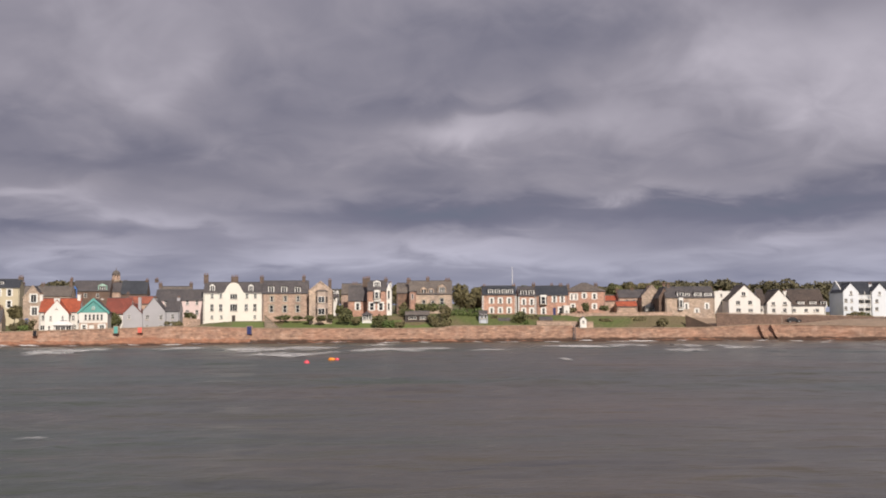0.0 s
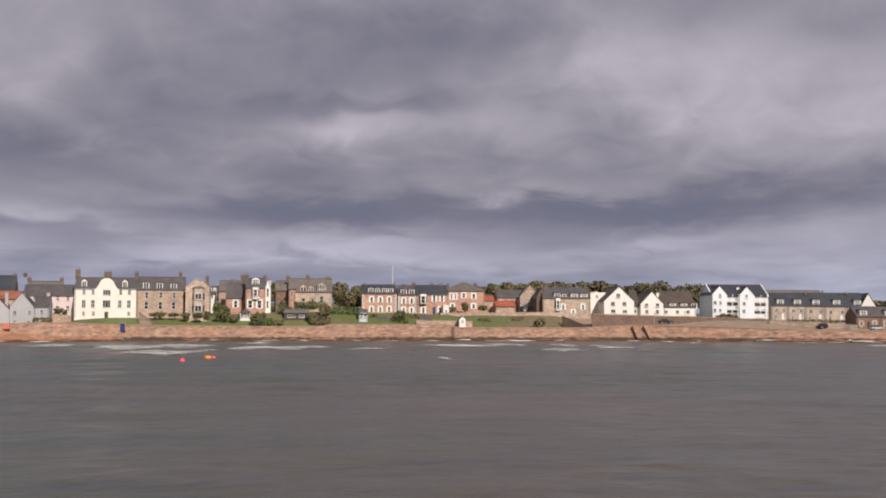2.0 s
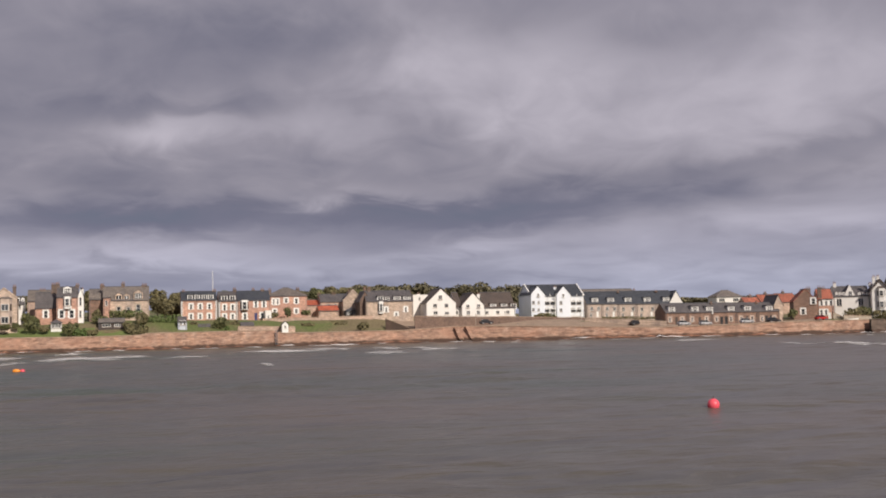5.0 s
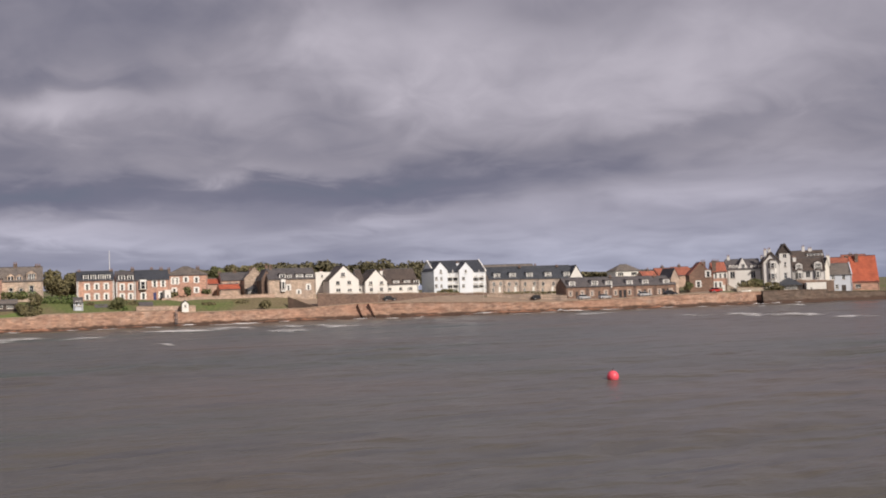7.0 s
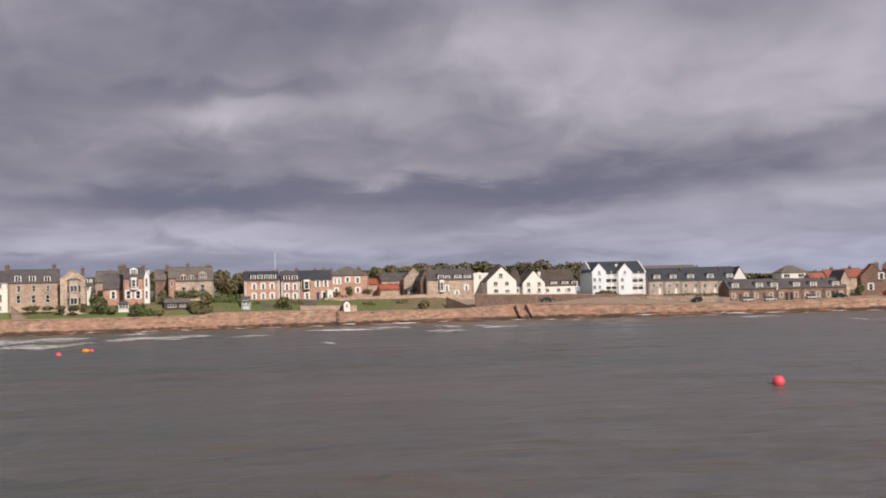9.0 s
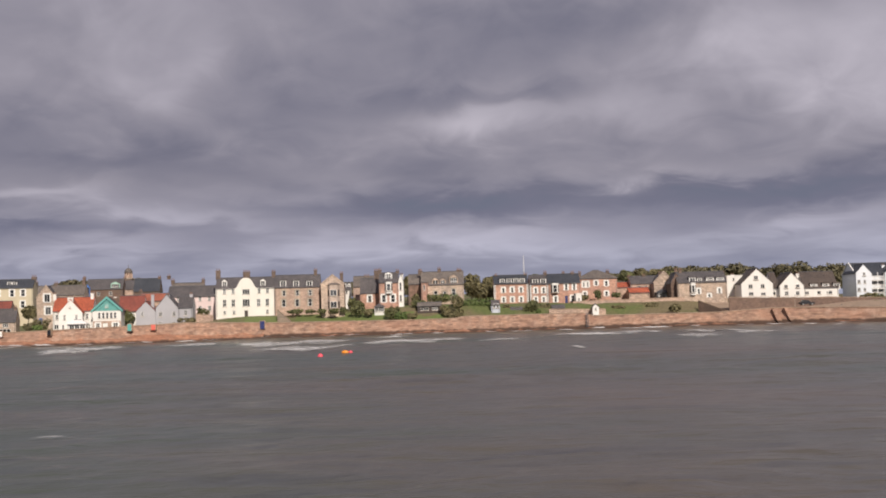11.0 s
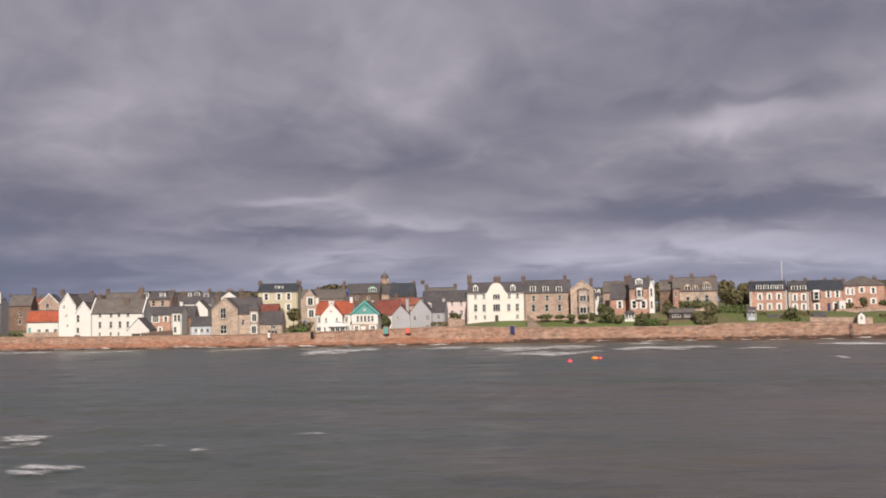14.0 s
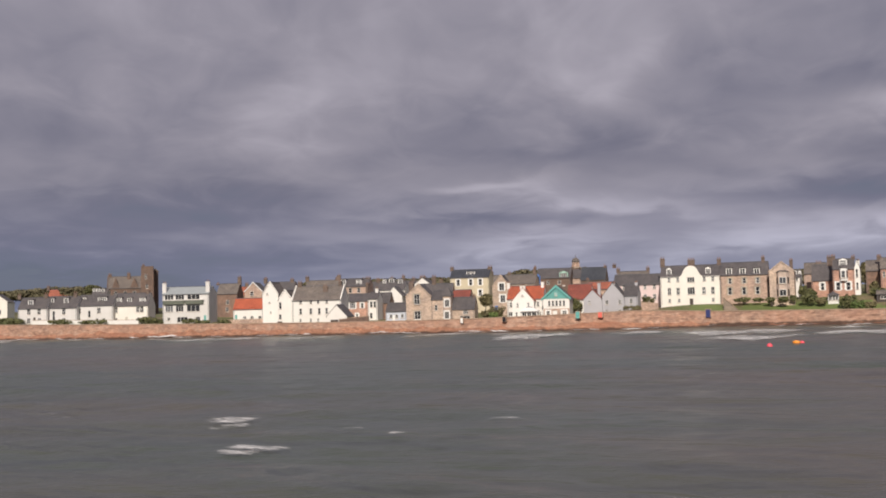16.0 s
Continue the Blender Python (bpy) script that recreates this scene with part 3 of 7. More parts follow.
def terrain_material():
    m = bpy.data.materials.new("rough_grass")
    m.use_nodes = True
    k = Nodes(m.node_tree)
    pos = k.add("NewGeometry").outputs["Position"]
    tuft, patch = k.noise(pos, 1.6, 6, 0.7), k.noise(pos, 0.09, 4, 0.6)
    green = k.ramp(tuft, [(0.3, (0.065, 0.085, 0.026)), (0.55, (0.12, 0.145, 0.046)), (0.75, (0.20, 0.19, 0.09))])
    dry = k.ramp(tuft, [(0.3, (0.10, 0.08, 0.045)), (0.7, (0.22, 0.18, 0.10))])
    col = k.mix(k.ramp(patch, [(0.40, (0, 0, 0)), (0.58, (1, 1, 1))]), green, dry)
    p = k.add("BsdfPrincipled", Roughness=0.95)
    k.join(col, p.inputs["Base Color"])
    b = k.add("Bump", Strength=0.7, Distance=0.2)
    k.join(tuft, b.inputs["Height"])
    k.join(b.outputs[0], p.inputs["Normal"])
    k.join(p.outputs[0], k.add("OutputMaterial").inputs[0])
    return m


GRASS = terrain_material()
LAWN = material("mown_grass", (0.125, 0.16, 0.048), vary=0.18, size=6, grain=3, bump=0.4)


def land():
    xs = np.concatenate([np.linspace(-3800, -540, 12), np.arange(-520, 421, 4.0), np.linspace(440, 3800, 12)])
    backs = np.concatenate([np.arange(0.6, 60, 3.0), np.arange(60, 200, 12.0), np.geomspace(210, 4000, 14)])
    verts = [(x, along(x, 1) + b, ground_height(x, along(x, 1) + b)) for x in xs for b in backs]
    n = len(backs)
    faces = [(i * n + j, (i + 1) * n + j, (i + 1) * n + j + 1, i * n + j + 1) for i in range(len(xs) - 1) for j in range(n - 1)]
    me = bpy.data.meshes.new("ground")
    me.from_pydata(verts, [], faces)
    me.materials.append(GRASS)
    me.polygons.foreach_set("use_smooth", [True] * len(faces))
    return tagged(new("ground", me), "rough green and straw-coloured grass rising behind the sea wall", "ground", kind="structure")


def water_material():
    m = bpy.data.materials.new("grey_sea")
    m.use_nodes = True
    k = Nodes(m.node_tree)
    pos = k.add("NewGeometry").outputs["Position"]
    side = k.add("SeparateXYZ")
    k.join(pos, side.inputs[0])
    # clearer green water to the west, stirred-up silt to the east
    drift = k.math("MULTIPLY", k.math("ARCTAN2", side.outputs[0], 60.0), 0.07)
    cloudy = k.math("ADD", k.noise(k.scaled(pos, 0.6, 1, 1), 0.018, 4, 0.55), drift)
    col = k.ramp(cloudy, [(0.40, (0.066, 0.078, 0.065)), (0.5, (0.086, 0.081, 0.068)), (0.62, (0.104, 0.086, 0.072))])
    p = k.add("BsdfPrincipled", Roughness=0.29, IOR=1.33)
    k.join(col, p.inputs["Base Color"])
    chop = k.noise(k.scaled(pos, 0.5, 1, 1), 0.8, 5, 0.55, 0.6)
    swell = k.noise(k.scaled(pos, 0.4, 1, 1), 0.17, 3, 0.5, 0.5)
    b1 = k.add("Bump", Strength=0.55, Distance=0.4)
    k.join(chop, b1.inputs["Height"])
    b2 = k.add("Bump", Strength=0.8, Distance=1.6)
    k.join(swell, b2.inputs["Height"])
    k.join(b1.outputs[0], b2.inputs["Normal"])
    k.join(b2.outputs[0], p.inputs["Normal"])
    k.join(p.outputs[0], k.add("OutputMaterial").inputs[0])
    return m


SEA = water_material()
WAVES = [(random.uniform(5, 15), random.gauss(-1.4, 0.45), random.uniform(0, 6.28)) for _ in range(9)] + [(random.uniform(1.7, 4.5), random.gauss(-1.4, 0.8), random.uniform(0, 6.28)) for _ in range(16)]


def sea_height(x, y):
    """Short wind waves that run in towards the shore."""
    z = np.zeros_like(x)
    for length, heading, phase in WAVES:
        q = (x * math.cos(heading) + y * math.sin(heading)) * math.tau / length + phase
        z = z + 0.0052 * length * (np.sin(q) + 0.25 * np.sin(2 * q + 1))
    r = np.hypot(x, y)
    gust = 0.65 + 0.35 * np.sin(x * 0.043 + 1.3 * np.sin(y * 0.021)) * np.sin(y * 0.057 + 0.7)
    return z * gust * np.clip((900 - r) / 600, 0, 1)


def sea():
    az = np.radians(np.concatenate([np.linspace(-58, 58, 330), np.linspace(64, 296, 40)]))
    rad = np.concatenate([[0.01, 4, 8, 16, 24], np.geomspace(30, 340, 270), np.geomspace(360, 4600, 14)])
    a, r = np.meshgrid(az, rad, indexing="ij")
    x, y = r * np.sin(a), r * np.cos(a)
    verts = np.stack([x, y, sea_height(x, y)], -1).reshape(-1, 3)
    n, c = len(rad), len(az)
    i, j = np.meshgrid(np.arange(c), np.arange(n - 1), indexing="ij")
    k = (i + 1) % c
    faces = np.stack([i * n + j, i * n + j + 1, k * n + j + 1, k * n + j], -1).reshape(-1, 4)
    me = bpy.data.meshes.new("water")
    me.from_pydata(verts.tolist(), [], faces.tolist())
    me.materials.append(SEA)
    me.polygons.foreach_set("use_smooth", [True] * len(faces))
    return tagged(new("water", me), "choppy grey-brown sea under an overcast sky", "water", kind="structure")


def seawall_material(name, stone, fresh, ruddy, tide=0.0):
    m = coursed(name, stone, tuple(c * 0.85 for c in stone), 1.1, 0.45, vary=0.28, bump=0.9, mortar=0.04, stain=0.25)
    k = Nodes(m.node_tree, False)
    p = [n for n in m.node_tree.nodes if n.type == "BSDF_PRINCIPLED"][0]
    src = p.inputs["Base Color"].links[0].from_socket
    pos = k.add("NewGeometry").outputs["Position"]
    sep = k.add("SeparateXYZ")
    k.join(pos, sep.inputs[0])
    # wet weed up to the tide mark, lichen-pale patches and repairs higher up
    edge = k.math("ADD", sep.outputs[2], k.math("MULTIPLY", k.noise(k.scaled(pos, 1, 1, 0.3), 0.35, 5, 0.65), -1.6))
    edge = k.math("ADD", edge, tide)
    weed = k.ramp(edge, [(0.0, (1, 1, 1)), (0.15, (0.8, 0.8, 0.8)), (0.5, (0, 0, 0))])
    pale = k.ramp(k.noise(k.scaled(pos, 0.9, 0.9, 1.0), 0.42, 7, 0.7), [(0.5, (0, 0, 0)), (0.7, (0.65, 0.65, 0.65))])
    col = k.mix(pale, src, fresh)
    redder = k.ramp(k.noise(k.scaled(pos, 0.3, 0.3, 0.6), 0.3, 6, 0.68), [(0.45, (0, 0, 0)), (0.7, (0.6, 0.6, 0.6))])
    col = k.mix(redder, col, ruddy)
    col = k.mix(weed, col, (0.07, 0.04, 0.028))
    k.join(col, p.inputs["Base Color"])
    return m


SEAWALL = seawall_material("sea_wall_stone", (0.48, 0.305, 0.225), (0.60, 0.445, 0.355), (0.47, 0.25, 0.17))
POINTWALL = seawall_material("point_wall_stone", (0.17, 0.13, 0.105), (0.24, 0.185, 0.15), (0.15, 0.095, 0.07))
COPE = material("cope_stone", (0.40, 0.29, 0.21), vary=0.2, size=1.2, stain=0.2)


def sea_wall(name, line, label, mat):
    """A battered masonry wall that follows the line, with uneven courses, a stepped foot and a cope of separate stones."""
    root = thing(name, (line[0][0], line[0][1], 0), label, "sea wall", kind="structure")
    ox, oy = line[0][:2]
    step = 1.1
    xs = np.arange(line[0][0], line[-1][0] + 0.01, step)
    rows = 13
    verts, faces = [], []
    for x in xs:
        y, top = along(x, 1, line), along(x, 2, line)
        for j in range(rows):
            z = -1.5 + (top + 1.5) * j / (rows - 1)
            bulge = 0.22 * noise.noise(Vector((x * 0.35, z * 0.9, 3.1))) + 0.14 * noise.noise(Vector((x * 1.3, z * 2.1, 7)))
            foot = 0.9 * max(0, 0.9 - z) * (0.6 + 0.5 * noise.noise(Vector((x * 0.11, 0, 5))))
            verts.append((x - ox, y - oy - (top - z) * 0.07 - foot + bulge, z))
        verts.append((x - ox, y - oy + 0.8, top + 0.02))
        verts.append((x - ox, y - oy + 0.85, -1.5))
    n = rows + 2
    for i in range(len(xs) - 1):
        for j in range(n - 1):
            faces.append((i * n + j, (i + 1) * n + j, (i + 1) * n + j + 1, i * n + j + 1))
    me = bpy.data.meshes.new("masonry")
    me.from_pydata(verts, [], faces)
    me.materials.append(mat)
    ob = new("masonry", me)
    ob.parent = root
    # the cope: long flat stones with open joints
    bm = bmesh.new()
    x = line[0][0]
    while x < line[-1][0] - 2:
        w = 1.5 + 0.9 * noise.noise(Vector((x, 0.3, 1)))
        ya, yb, za, zb = along(x, 1, line), along(x + w, 1, line), along(x, 2, line), along(x + w, 2, line)
        up = 0.2 + 0.05 * noise.noise(Vector((x * 3.1, 0, 9)))
        if abs(zb - za) < 0.4:
            vs = [[bm.verts.new((px - ox, py - oy + o, pz + q)) for o, q in ((-0.14, -0.02), (0.86, -0.02), (0.86, up), (-0.14, up))] for px, py, pz in ((x + 0.03, ya, za), (x + w - 0.03, yb, zb))]
            for j in range(4):
                bm.faces.new((vs[0][j], vs[1][j], vs[1][(j + 1) % 4], vs[0][(j + 1) % 4]))
            bm.faces.new(vs[0])
            bm.faces.new(vs[1][::-1])
        x += w
    tagged(part("cope", bm, COPE if mat is SEAWALL else mat, root), kind="stuff")
    return root


land()
sea()
WALL = sea_wall("sea_wall_1", WALL_LINE, "weathered pink sandstone sea wall with dark weed along its foot", SEAWALL)
POINT = sea_wall("sea_wall_2", POINT_LINE, "dark stone sea wall round the point", POINTWALL)

ROCK = seawall_material("shore_rock", (0.40, 0.205, 0.13), (0.46, 0.28, 0.20), (0.33, 0.145, 0.09), 0.55)


def rock_shelf(x0, x1, high, out, label):
    """A broken sandstone shelf along the foot of the wall, in worn ledges."""
    xs = np.arange(x0, x1, 0.8)
    rows = 10
    verts = []
    for x in xs:
        y = along(x, 1)
        top = high * (0.75 + 0.45 * noise.noise(Vector((x * 0.06, 1.7, 0))) + 0.35 * noise.noise(Vector((x * 0.3, 4.1, 0))))
        for j in range(rows):
            f = j / (rows - 1)
            z = top * (1 - f ** 1.6) - 0.9 * f + 0.28 * noise.noise(Vector((x * 0.55, j * 0.9, 2))) + 0.16 * noise.noise(Vector((x * 1.7, j * 1.7, 6)))
            verts.append((x, y + 0.1 - out * f + 0.4 * noise.noise(Vector((x * 0.4, j, 9))), z))
    faces = [(i * rows + j, (i + 1) * rows + j, (i + 1) * rows + j + 1, i * rows + j + 1) for i in range(len(xs) - 1) for j in range(rows - 1)]
    me = bpy.data.meshes.new("rocks")
    me.from_pydata(verts, [], faces)
    me.materials.append(ROCK)
    return tagged(new("rocks", me), label, "rocks", kind="structure")


rock_shelf(-320, -52, 2.3, 4.6, "red sandstone rock shelf worn by the sea")
rock_shelf(-52, 205, 1.0, 3.0, "low red sandstone rocks along the wall foot")

GRAVEL = material("gravel_road", (0.30, 0.225, 0.17), vary=0.14, size=2.5, grain=2, bump=0.4)


def shore_road(x0, x1, near, far):
    xs = np.arange(x0, x1, 3.0)
    bm = bmesh.new()
    rows = [[bm.verts.new((x, along(x, 1) + o, ground_height(x, along(x, 1) + o) + 0.10)) for o in np.linspace(near, far, 6)] for x in xs]
    for a, b in zip(rows, rows[1:]):
        for j in range(5):
            bm.faces.new((a[j], b[j], b[j + 1], a[j + 1]))
    return tagged(part("road", bm, GRAVEL), "pale brown gravel track behind the sea wall", "road", kind="structure")


shore_road(74, 205, 0.9, 22)
shore_road(-140, -80, 0.9, 6)
shore_road(205, 300, 2.5, 9)

# ---- houses along the shore, front by front ----

# white terrace at the west end
house("cottage", "cream harled cottage with a grey slate roof beside the terrace", -322.79, -314.08, 318.0, 6.68, 13.44, 16.4, 7.0, CREAM, SLATE, "front",
      wins=[("sash", 0.85, 1.69, 9.85, (-319.82, -316.84,))], turn=22.52, skews=True)
house("terraced_house", "white harled terraced house with one slate dormer", -282.93, -272.84, 294.0, 5.39, 10.57, 14.11, 8.0, CHALK, SLATE, "side",
      wins=[("cross", 1.26, 1.92, 9.41, (-279.23, -275.74,)), ("cross", 1.26, 1.92, 6.34, (-279.25, -275.56,))], doors=[(-277.3, 0.78, 2.11, TIMBER)],
      stacks=[(-283.95, 1.16, 15.78, 0.5), (-274.72, 1.16, 15.93, 0.5)],
      dormers=[(-279.04, 1.75, 11.56, 13.69, 0)], turn=21.69, stack_mat=STACK)
house("terraced_house", "white harled terraced house with two slate dormers", -274.67, -264.57, 299.0, 5.13, 10.52, 14.27, 8.0, CHALK, SLATE, "side",
      wins=[("cross", 1.27, 1.93, 9.16, (-269.05,)), ("cross", 1.27, 1.93, 6.08, (-269.07,)), ("sash", 0.98, 3.08, 7.9, (-272.58,))],
      stacks=[(-266.39, 1.17, 16.1, 0.5)],
      dormers=[(-273.93, 1.56, 12.18, 14.12, 0), (-268.82, 1.56, 11.86, 14.18, 0)], turn=21.02, stack_mat=STACK)
house("terraced_house", "white harled terraced house with a wide flat dormer", -266.99, -254.42, 305.0, 5.04, 11.04, 14.61, 8.0, CHALK, SLATE, "side",
      wins=[("cross", 1.28, 1.94, 9.35, (-266.25, -259.34,)), ("sash", 0.99, 2.32, 8.18, (-262.7,)), ("cross", 0.99, 1.35, 6.02, (-266.27, -259.96, -257.59,))],
      stacks=[(-255.96, 0.99, 15.82, 0.5)],
      dormers=[(-258.67, 3.15, 12.35, 14.1, 0), (-265.21, 1.18, 13.1, 14.07, 0)], turn=20.26, stack_mat=STACK)
house("terraced_house", "cream harled end terrace house with three white dormers", -256.57, -244.31, 311.0, 4.72, 10.74, 14.92, 8.0, CREAM, SLATE, "side",
      wins=[("cross", 1.29, 1.94, 9.37, (-255.62, -247.87, -246.48,)), ("cross", 0.99, 1.36, 5.92, (-255.65, -247.71,))], doors=[(-251.86, 0.99, 2.14, BLIND)],
      stacks=[(-245.56, 0.99, 16.53, 0.5)],
      dormers=[(-254.95, 2.18, 11.84, 13.79, 0), (-251.15, 1.59, 11.74, 13.7, 0), (-246.57, 2.18, 11.82, 13.58, 0)], turn=19.42, stack_mat=STACK)

# brown tower house behind the terrace
house("mansion", "brown sandstone mansion wing with tall chimneys", -311.91, -298.31, 375.0, 10.76, 18.99, 23.86, 9.0, WHIN, STONESLATE, "side",
      wins=[("sash", 1.13, 2.12, 16.63, (-308.51, -304.66, -301.03,))],
      stacks=[(-311.0, 1.36, 25.39, 0.5), (-303.4, 1.36, 25.7, 0.4)], gablets=[(-308.49, 3.17, 23.29), (-301.01, 3.63, 23.39)], turn=36.0, skews=True)
house("tower_house", "brown sandstone tower with a flat parapet", -291.77, -286.88, 370.0, 10.42, 26.06, 26.98, 5.0, WHIN, STONESLATE, "flat",
      wins=[("sash", 0.89, 1.84, 23.08, (-289.95,)), ("sash", 0.89, 1.84, 19.16, (-289.54,))],
      stacks=[(-290.88, 0.89, 28.51, 0.5)], turn=36.0)
house("tower_house", "dark sandstone stair tower with a flat parapet", -291.93, -289.66, 377.0, 10.4, 25.58, 26.51, 5.0, WHIN, STONESLATE, "front", turn=36.0)
house("dormer_house", "small white house with three dormers among trees", -313.01, -306.87, 365.0, 10.95, 16.05, 18.69, 7.0, WHITE, SLATE, "side",
      wins=[("sash", 0.94, 1.39, 14.44, (-311.58, -309.22,))],
      dormers=[(-312.35, 1.41, 17.29, 19.15, 0), (-310.7, 1.41, 17.25, 19.11, 0), (-308.8, 1.41, 17.2, 19.06, 0)], turn=20.17)

# modern house
modern = house("modern_house", "white modern house with two glazed upper floors and a zinc roof", -229.38, -213.82, 303.0, 4.35, 13.9, 16.2, 9.0, CHALK, ZINC, "side",
      wins=[("wide", 3.0, 1.7, 12.85, (-227.2, -223.6)), ("wide", 4.2, 1.7, 12.85, (-219.0,)), ("wide", 2.6, 2.2, 9.2, (-227.2, -223.7)), ("wide", 4.4, 2.3, 9.2, (-219.1,)), ("pair", 1.0, 1.1, 5.8, (-227.4,)), ("wide", 3.6, 1.8, 5.5, (-222.8,)), ("pair", 1.6, 1.5, 5.6, (-217.6,))], doors=[(-215.2, 0.8, 2.4, TEAL)],
      stacks=[(-229.0, 1.3, 18.1, 0.12), (-214.4, 1.3, 18.3, 0.12)], turn=18.09)
# added olive bands with a white cap: the glazed recess's dark as colour
for u, w in ((-3.9, 7.2), (3.0, 6.0)):
    bm = bmesh.new()
    box(bm, u - w / 2, u + w / 2, -0.75, -0.02, 6.25, 7.45)
    for i in range(int(w / 0.6)):
        box(bm, u - w / 2 + 0.12 + i * 0.6, u - w / 2 + 0.17 + i * 0.6, -0.78, -0.75, 6.25, 7.45)
    part("balcony_front", bm, OLIVE_BAND, modern, "dark olive band that stands in for the dark glazed recess")
    bm = bmesh.new()
    box(bm, u - w / 2 - 0.2, u + w / 2 + 0.2, -0.95, -0.02, 7.46, 7.58)
    part("handrail", bm, PAINT, modern)

# brown houses behind, and the cottage with the orange roof
house("stone_house", "brown stone house with a slate roof behind the cottages", -237.84, -230.18, 345.0, 6.19, 14.47, 18.11, 8.0, DARK, STONESLATE, "side",
      wins=[("sash", 1.06, 1.66, 11.36, (-233.78,)), ("sash", 1.06, 1.66, 8.68, (-234.04,))],
      stacks=[(-238.56, 1.06, 18.84, 0.5), (-230.35, 1.28, 21.12, 0.5)], turn=17.08)
house("stone_house", "brown stone house with white gable boards", -222.67, -216.23, 340.0, 8.99, 14.64, 17.87, 9.0, BROWN, SLATE, "front",
      wins=[("sash", 1.25, 1.61, 14.05, (-219.93,))], turn=16.42, skews=PAINT)
house("cottage", "white harled cottage with a bright orange pantile roof", -204.48, -194.56, 306.0, 4.97, 8.42, 11.74, 6.0, WHITE, PANTILE, "side",
      wins=[("pair", 1.12, 0.91, 5.66, (-200.74, -198.31, -195.69,))], doors=[(-203.54, 0.75, 1.64, TEAL)],
      dormers=[(-203.23, 1.68, 7.78, 8.88, 0), (-198.15, 2.06, 7.66, 8.93, 0)], turn=16.55)

# tall white house with crow gables
house("white_house", "tall white harled house with a pointed gable front", -188.64, -183.67, 298.0, 3.45, 12.57, 16.44, 11.0, WHITE, STONESLATE, "front",
      wins=[("sash", 0.54, 0.7, 12.95, (-187.11,)), ("sash", 0.72, 0.53, 10.12, (-186.43,)), ("sash", 0.54, 0.7, 7.13, (-186.12,))],
      stacks=[(-186.46, 1.08, 16.65, 0.1)], turn=16.0, skews=True)
house("white_house", "white harled house with a steep gable above an arched door", -182.78, -178.44, 297.6, 3.53, 10.84, 13.81, 11.0, WHITE, STONESLATE, "front",
      wins=[("sash", 0.9, 2.09, 9.14, (-182.17,)), ("sash", 0.9, 1.57, 5.65, (-182.23,))], doors=[(-182.38, 1.61, 0.7, TIMBER)], turn=15.63, skews=True)
house("white_house", "long white harled house with three rows of small windows", -178.02, -162.6, 299.0, 3.48, 10.56, 14.84, 10.0, WHITE, STONESLATE, "side",
      wins=[("sash", 0.89, 1.04, 9.9, (-175.33, -172.12, -169.81, -167.14,)), ("sash", 0.89, 1.9, 7.13, (-175.39, -172.17, -169.51, -167.2,)), ("sash", 0.71, 1.04, 4.4, (-175.44, -172.23, -169.92,))],
      stacks=[(-176.79, 1.42, 16.75, 0.5), (-163.96, 0.89, 16.74, 0.5), (-168.16, 1.42, 15.24, 0.3)], turn=14.84, skews=True, stack_mat=STACK)
house("boathouse", "low white gabled store with a dark opening to the yard", -163.79, -157.55, 294.0, 3.41, 5.43, 8.8, 9.0, WHITE, SLATE, "front", doors=[(-161.36, 2.43, 1.01, TIMBER)], turn=14.33)

# houses round the slip
house("stone_house", "orange sandstone house with a white bay", -172.6, -164.88, 322.0, 3.34, 10.12, 12.38, 8.0, RED, SLATE, "side",
      wins=[("wide", 1.88, 2.01, 8.68, (-169.91,)), ("sash", 0.94, 1.65, 8.6, (-166.71,)), ("sash", 0.75, 1.65, 5.17, (-168.48,))],
      stacks=[(-165.99, 0.94, 16.2, 0.6)], turn=13.83, trim=PAINT)
house("white_house", "narrow white rendered house with a slate roof", -163.79, -160.68, 321.0, 3.6, 10.68, 12.75, 8.0, WHITE, SLATE, "side",
      wins=[("sash", 0.93, 2.0, 8.86, (-162.69, -161.57,)), ("sash", 0.93, 1.81, 5.25, (-162.77,))],
      stacks=[(-161.64, 0.93, 14.54, 0.5)], turn=13.41)
house("stone_house", "brown stone house with pale dormers in a slate roof", -191.13, -179.99, 352.0, 10.09, 15.71, 18.44, 8.0, BROWN, SLATE, "side",
      wins=[("sash", 1.24, 1.81, 14.29, (-186.55, -183.46,)), ("sash", 1.03, 1.61, 14.39, (-188.62,))],
      stacks=[(-191.61, 1.24, 20.43, 0.5), (-180.78, 1.65, 19.29, 0.5)],
      dormers=[(-189.18, 1.65, 16.04, 18.46, 0), (-183.57, 2.06, 16.28, 18.3, 0)], turn=13.9)
house("white_house", "white rendered house with a stepped roof and dormers", -174.52, -164.84, 350.0, 8.7, 14.01, 16.87, 8.0, WHITE, SLATE, "side",
      wins=[("sash", 0.81, 1.38, 12.44, (-172.07, -168.03,))],
      stacks=[(-174.73, 1.21, 17.99, 0.5), (-166.1, 1.01, 19.35, 0.6)],
      dormers=[(-172.54, 1.21, 16.09, 18.07, 0), (-170.1, 1.81, 16.41, 18.19, 0), (-166.87, 1.61, 15.92, 17.9, 0)], turn=12.94, stack_mat=STACK)
house("white_house", "small white gabled house among slate roofs", -165.57, -159.93, 338.0, 6.7, 11.63, 14.66, 8.0, WHITE, SLATE, "front", turn=12.86)
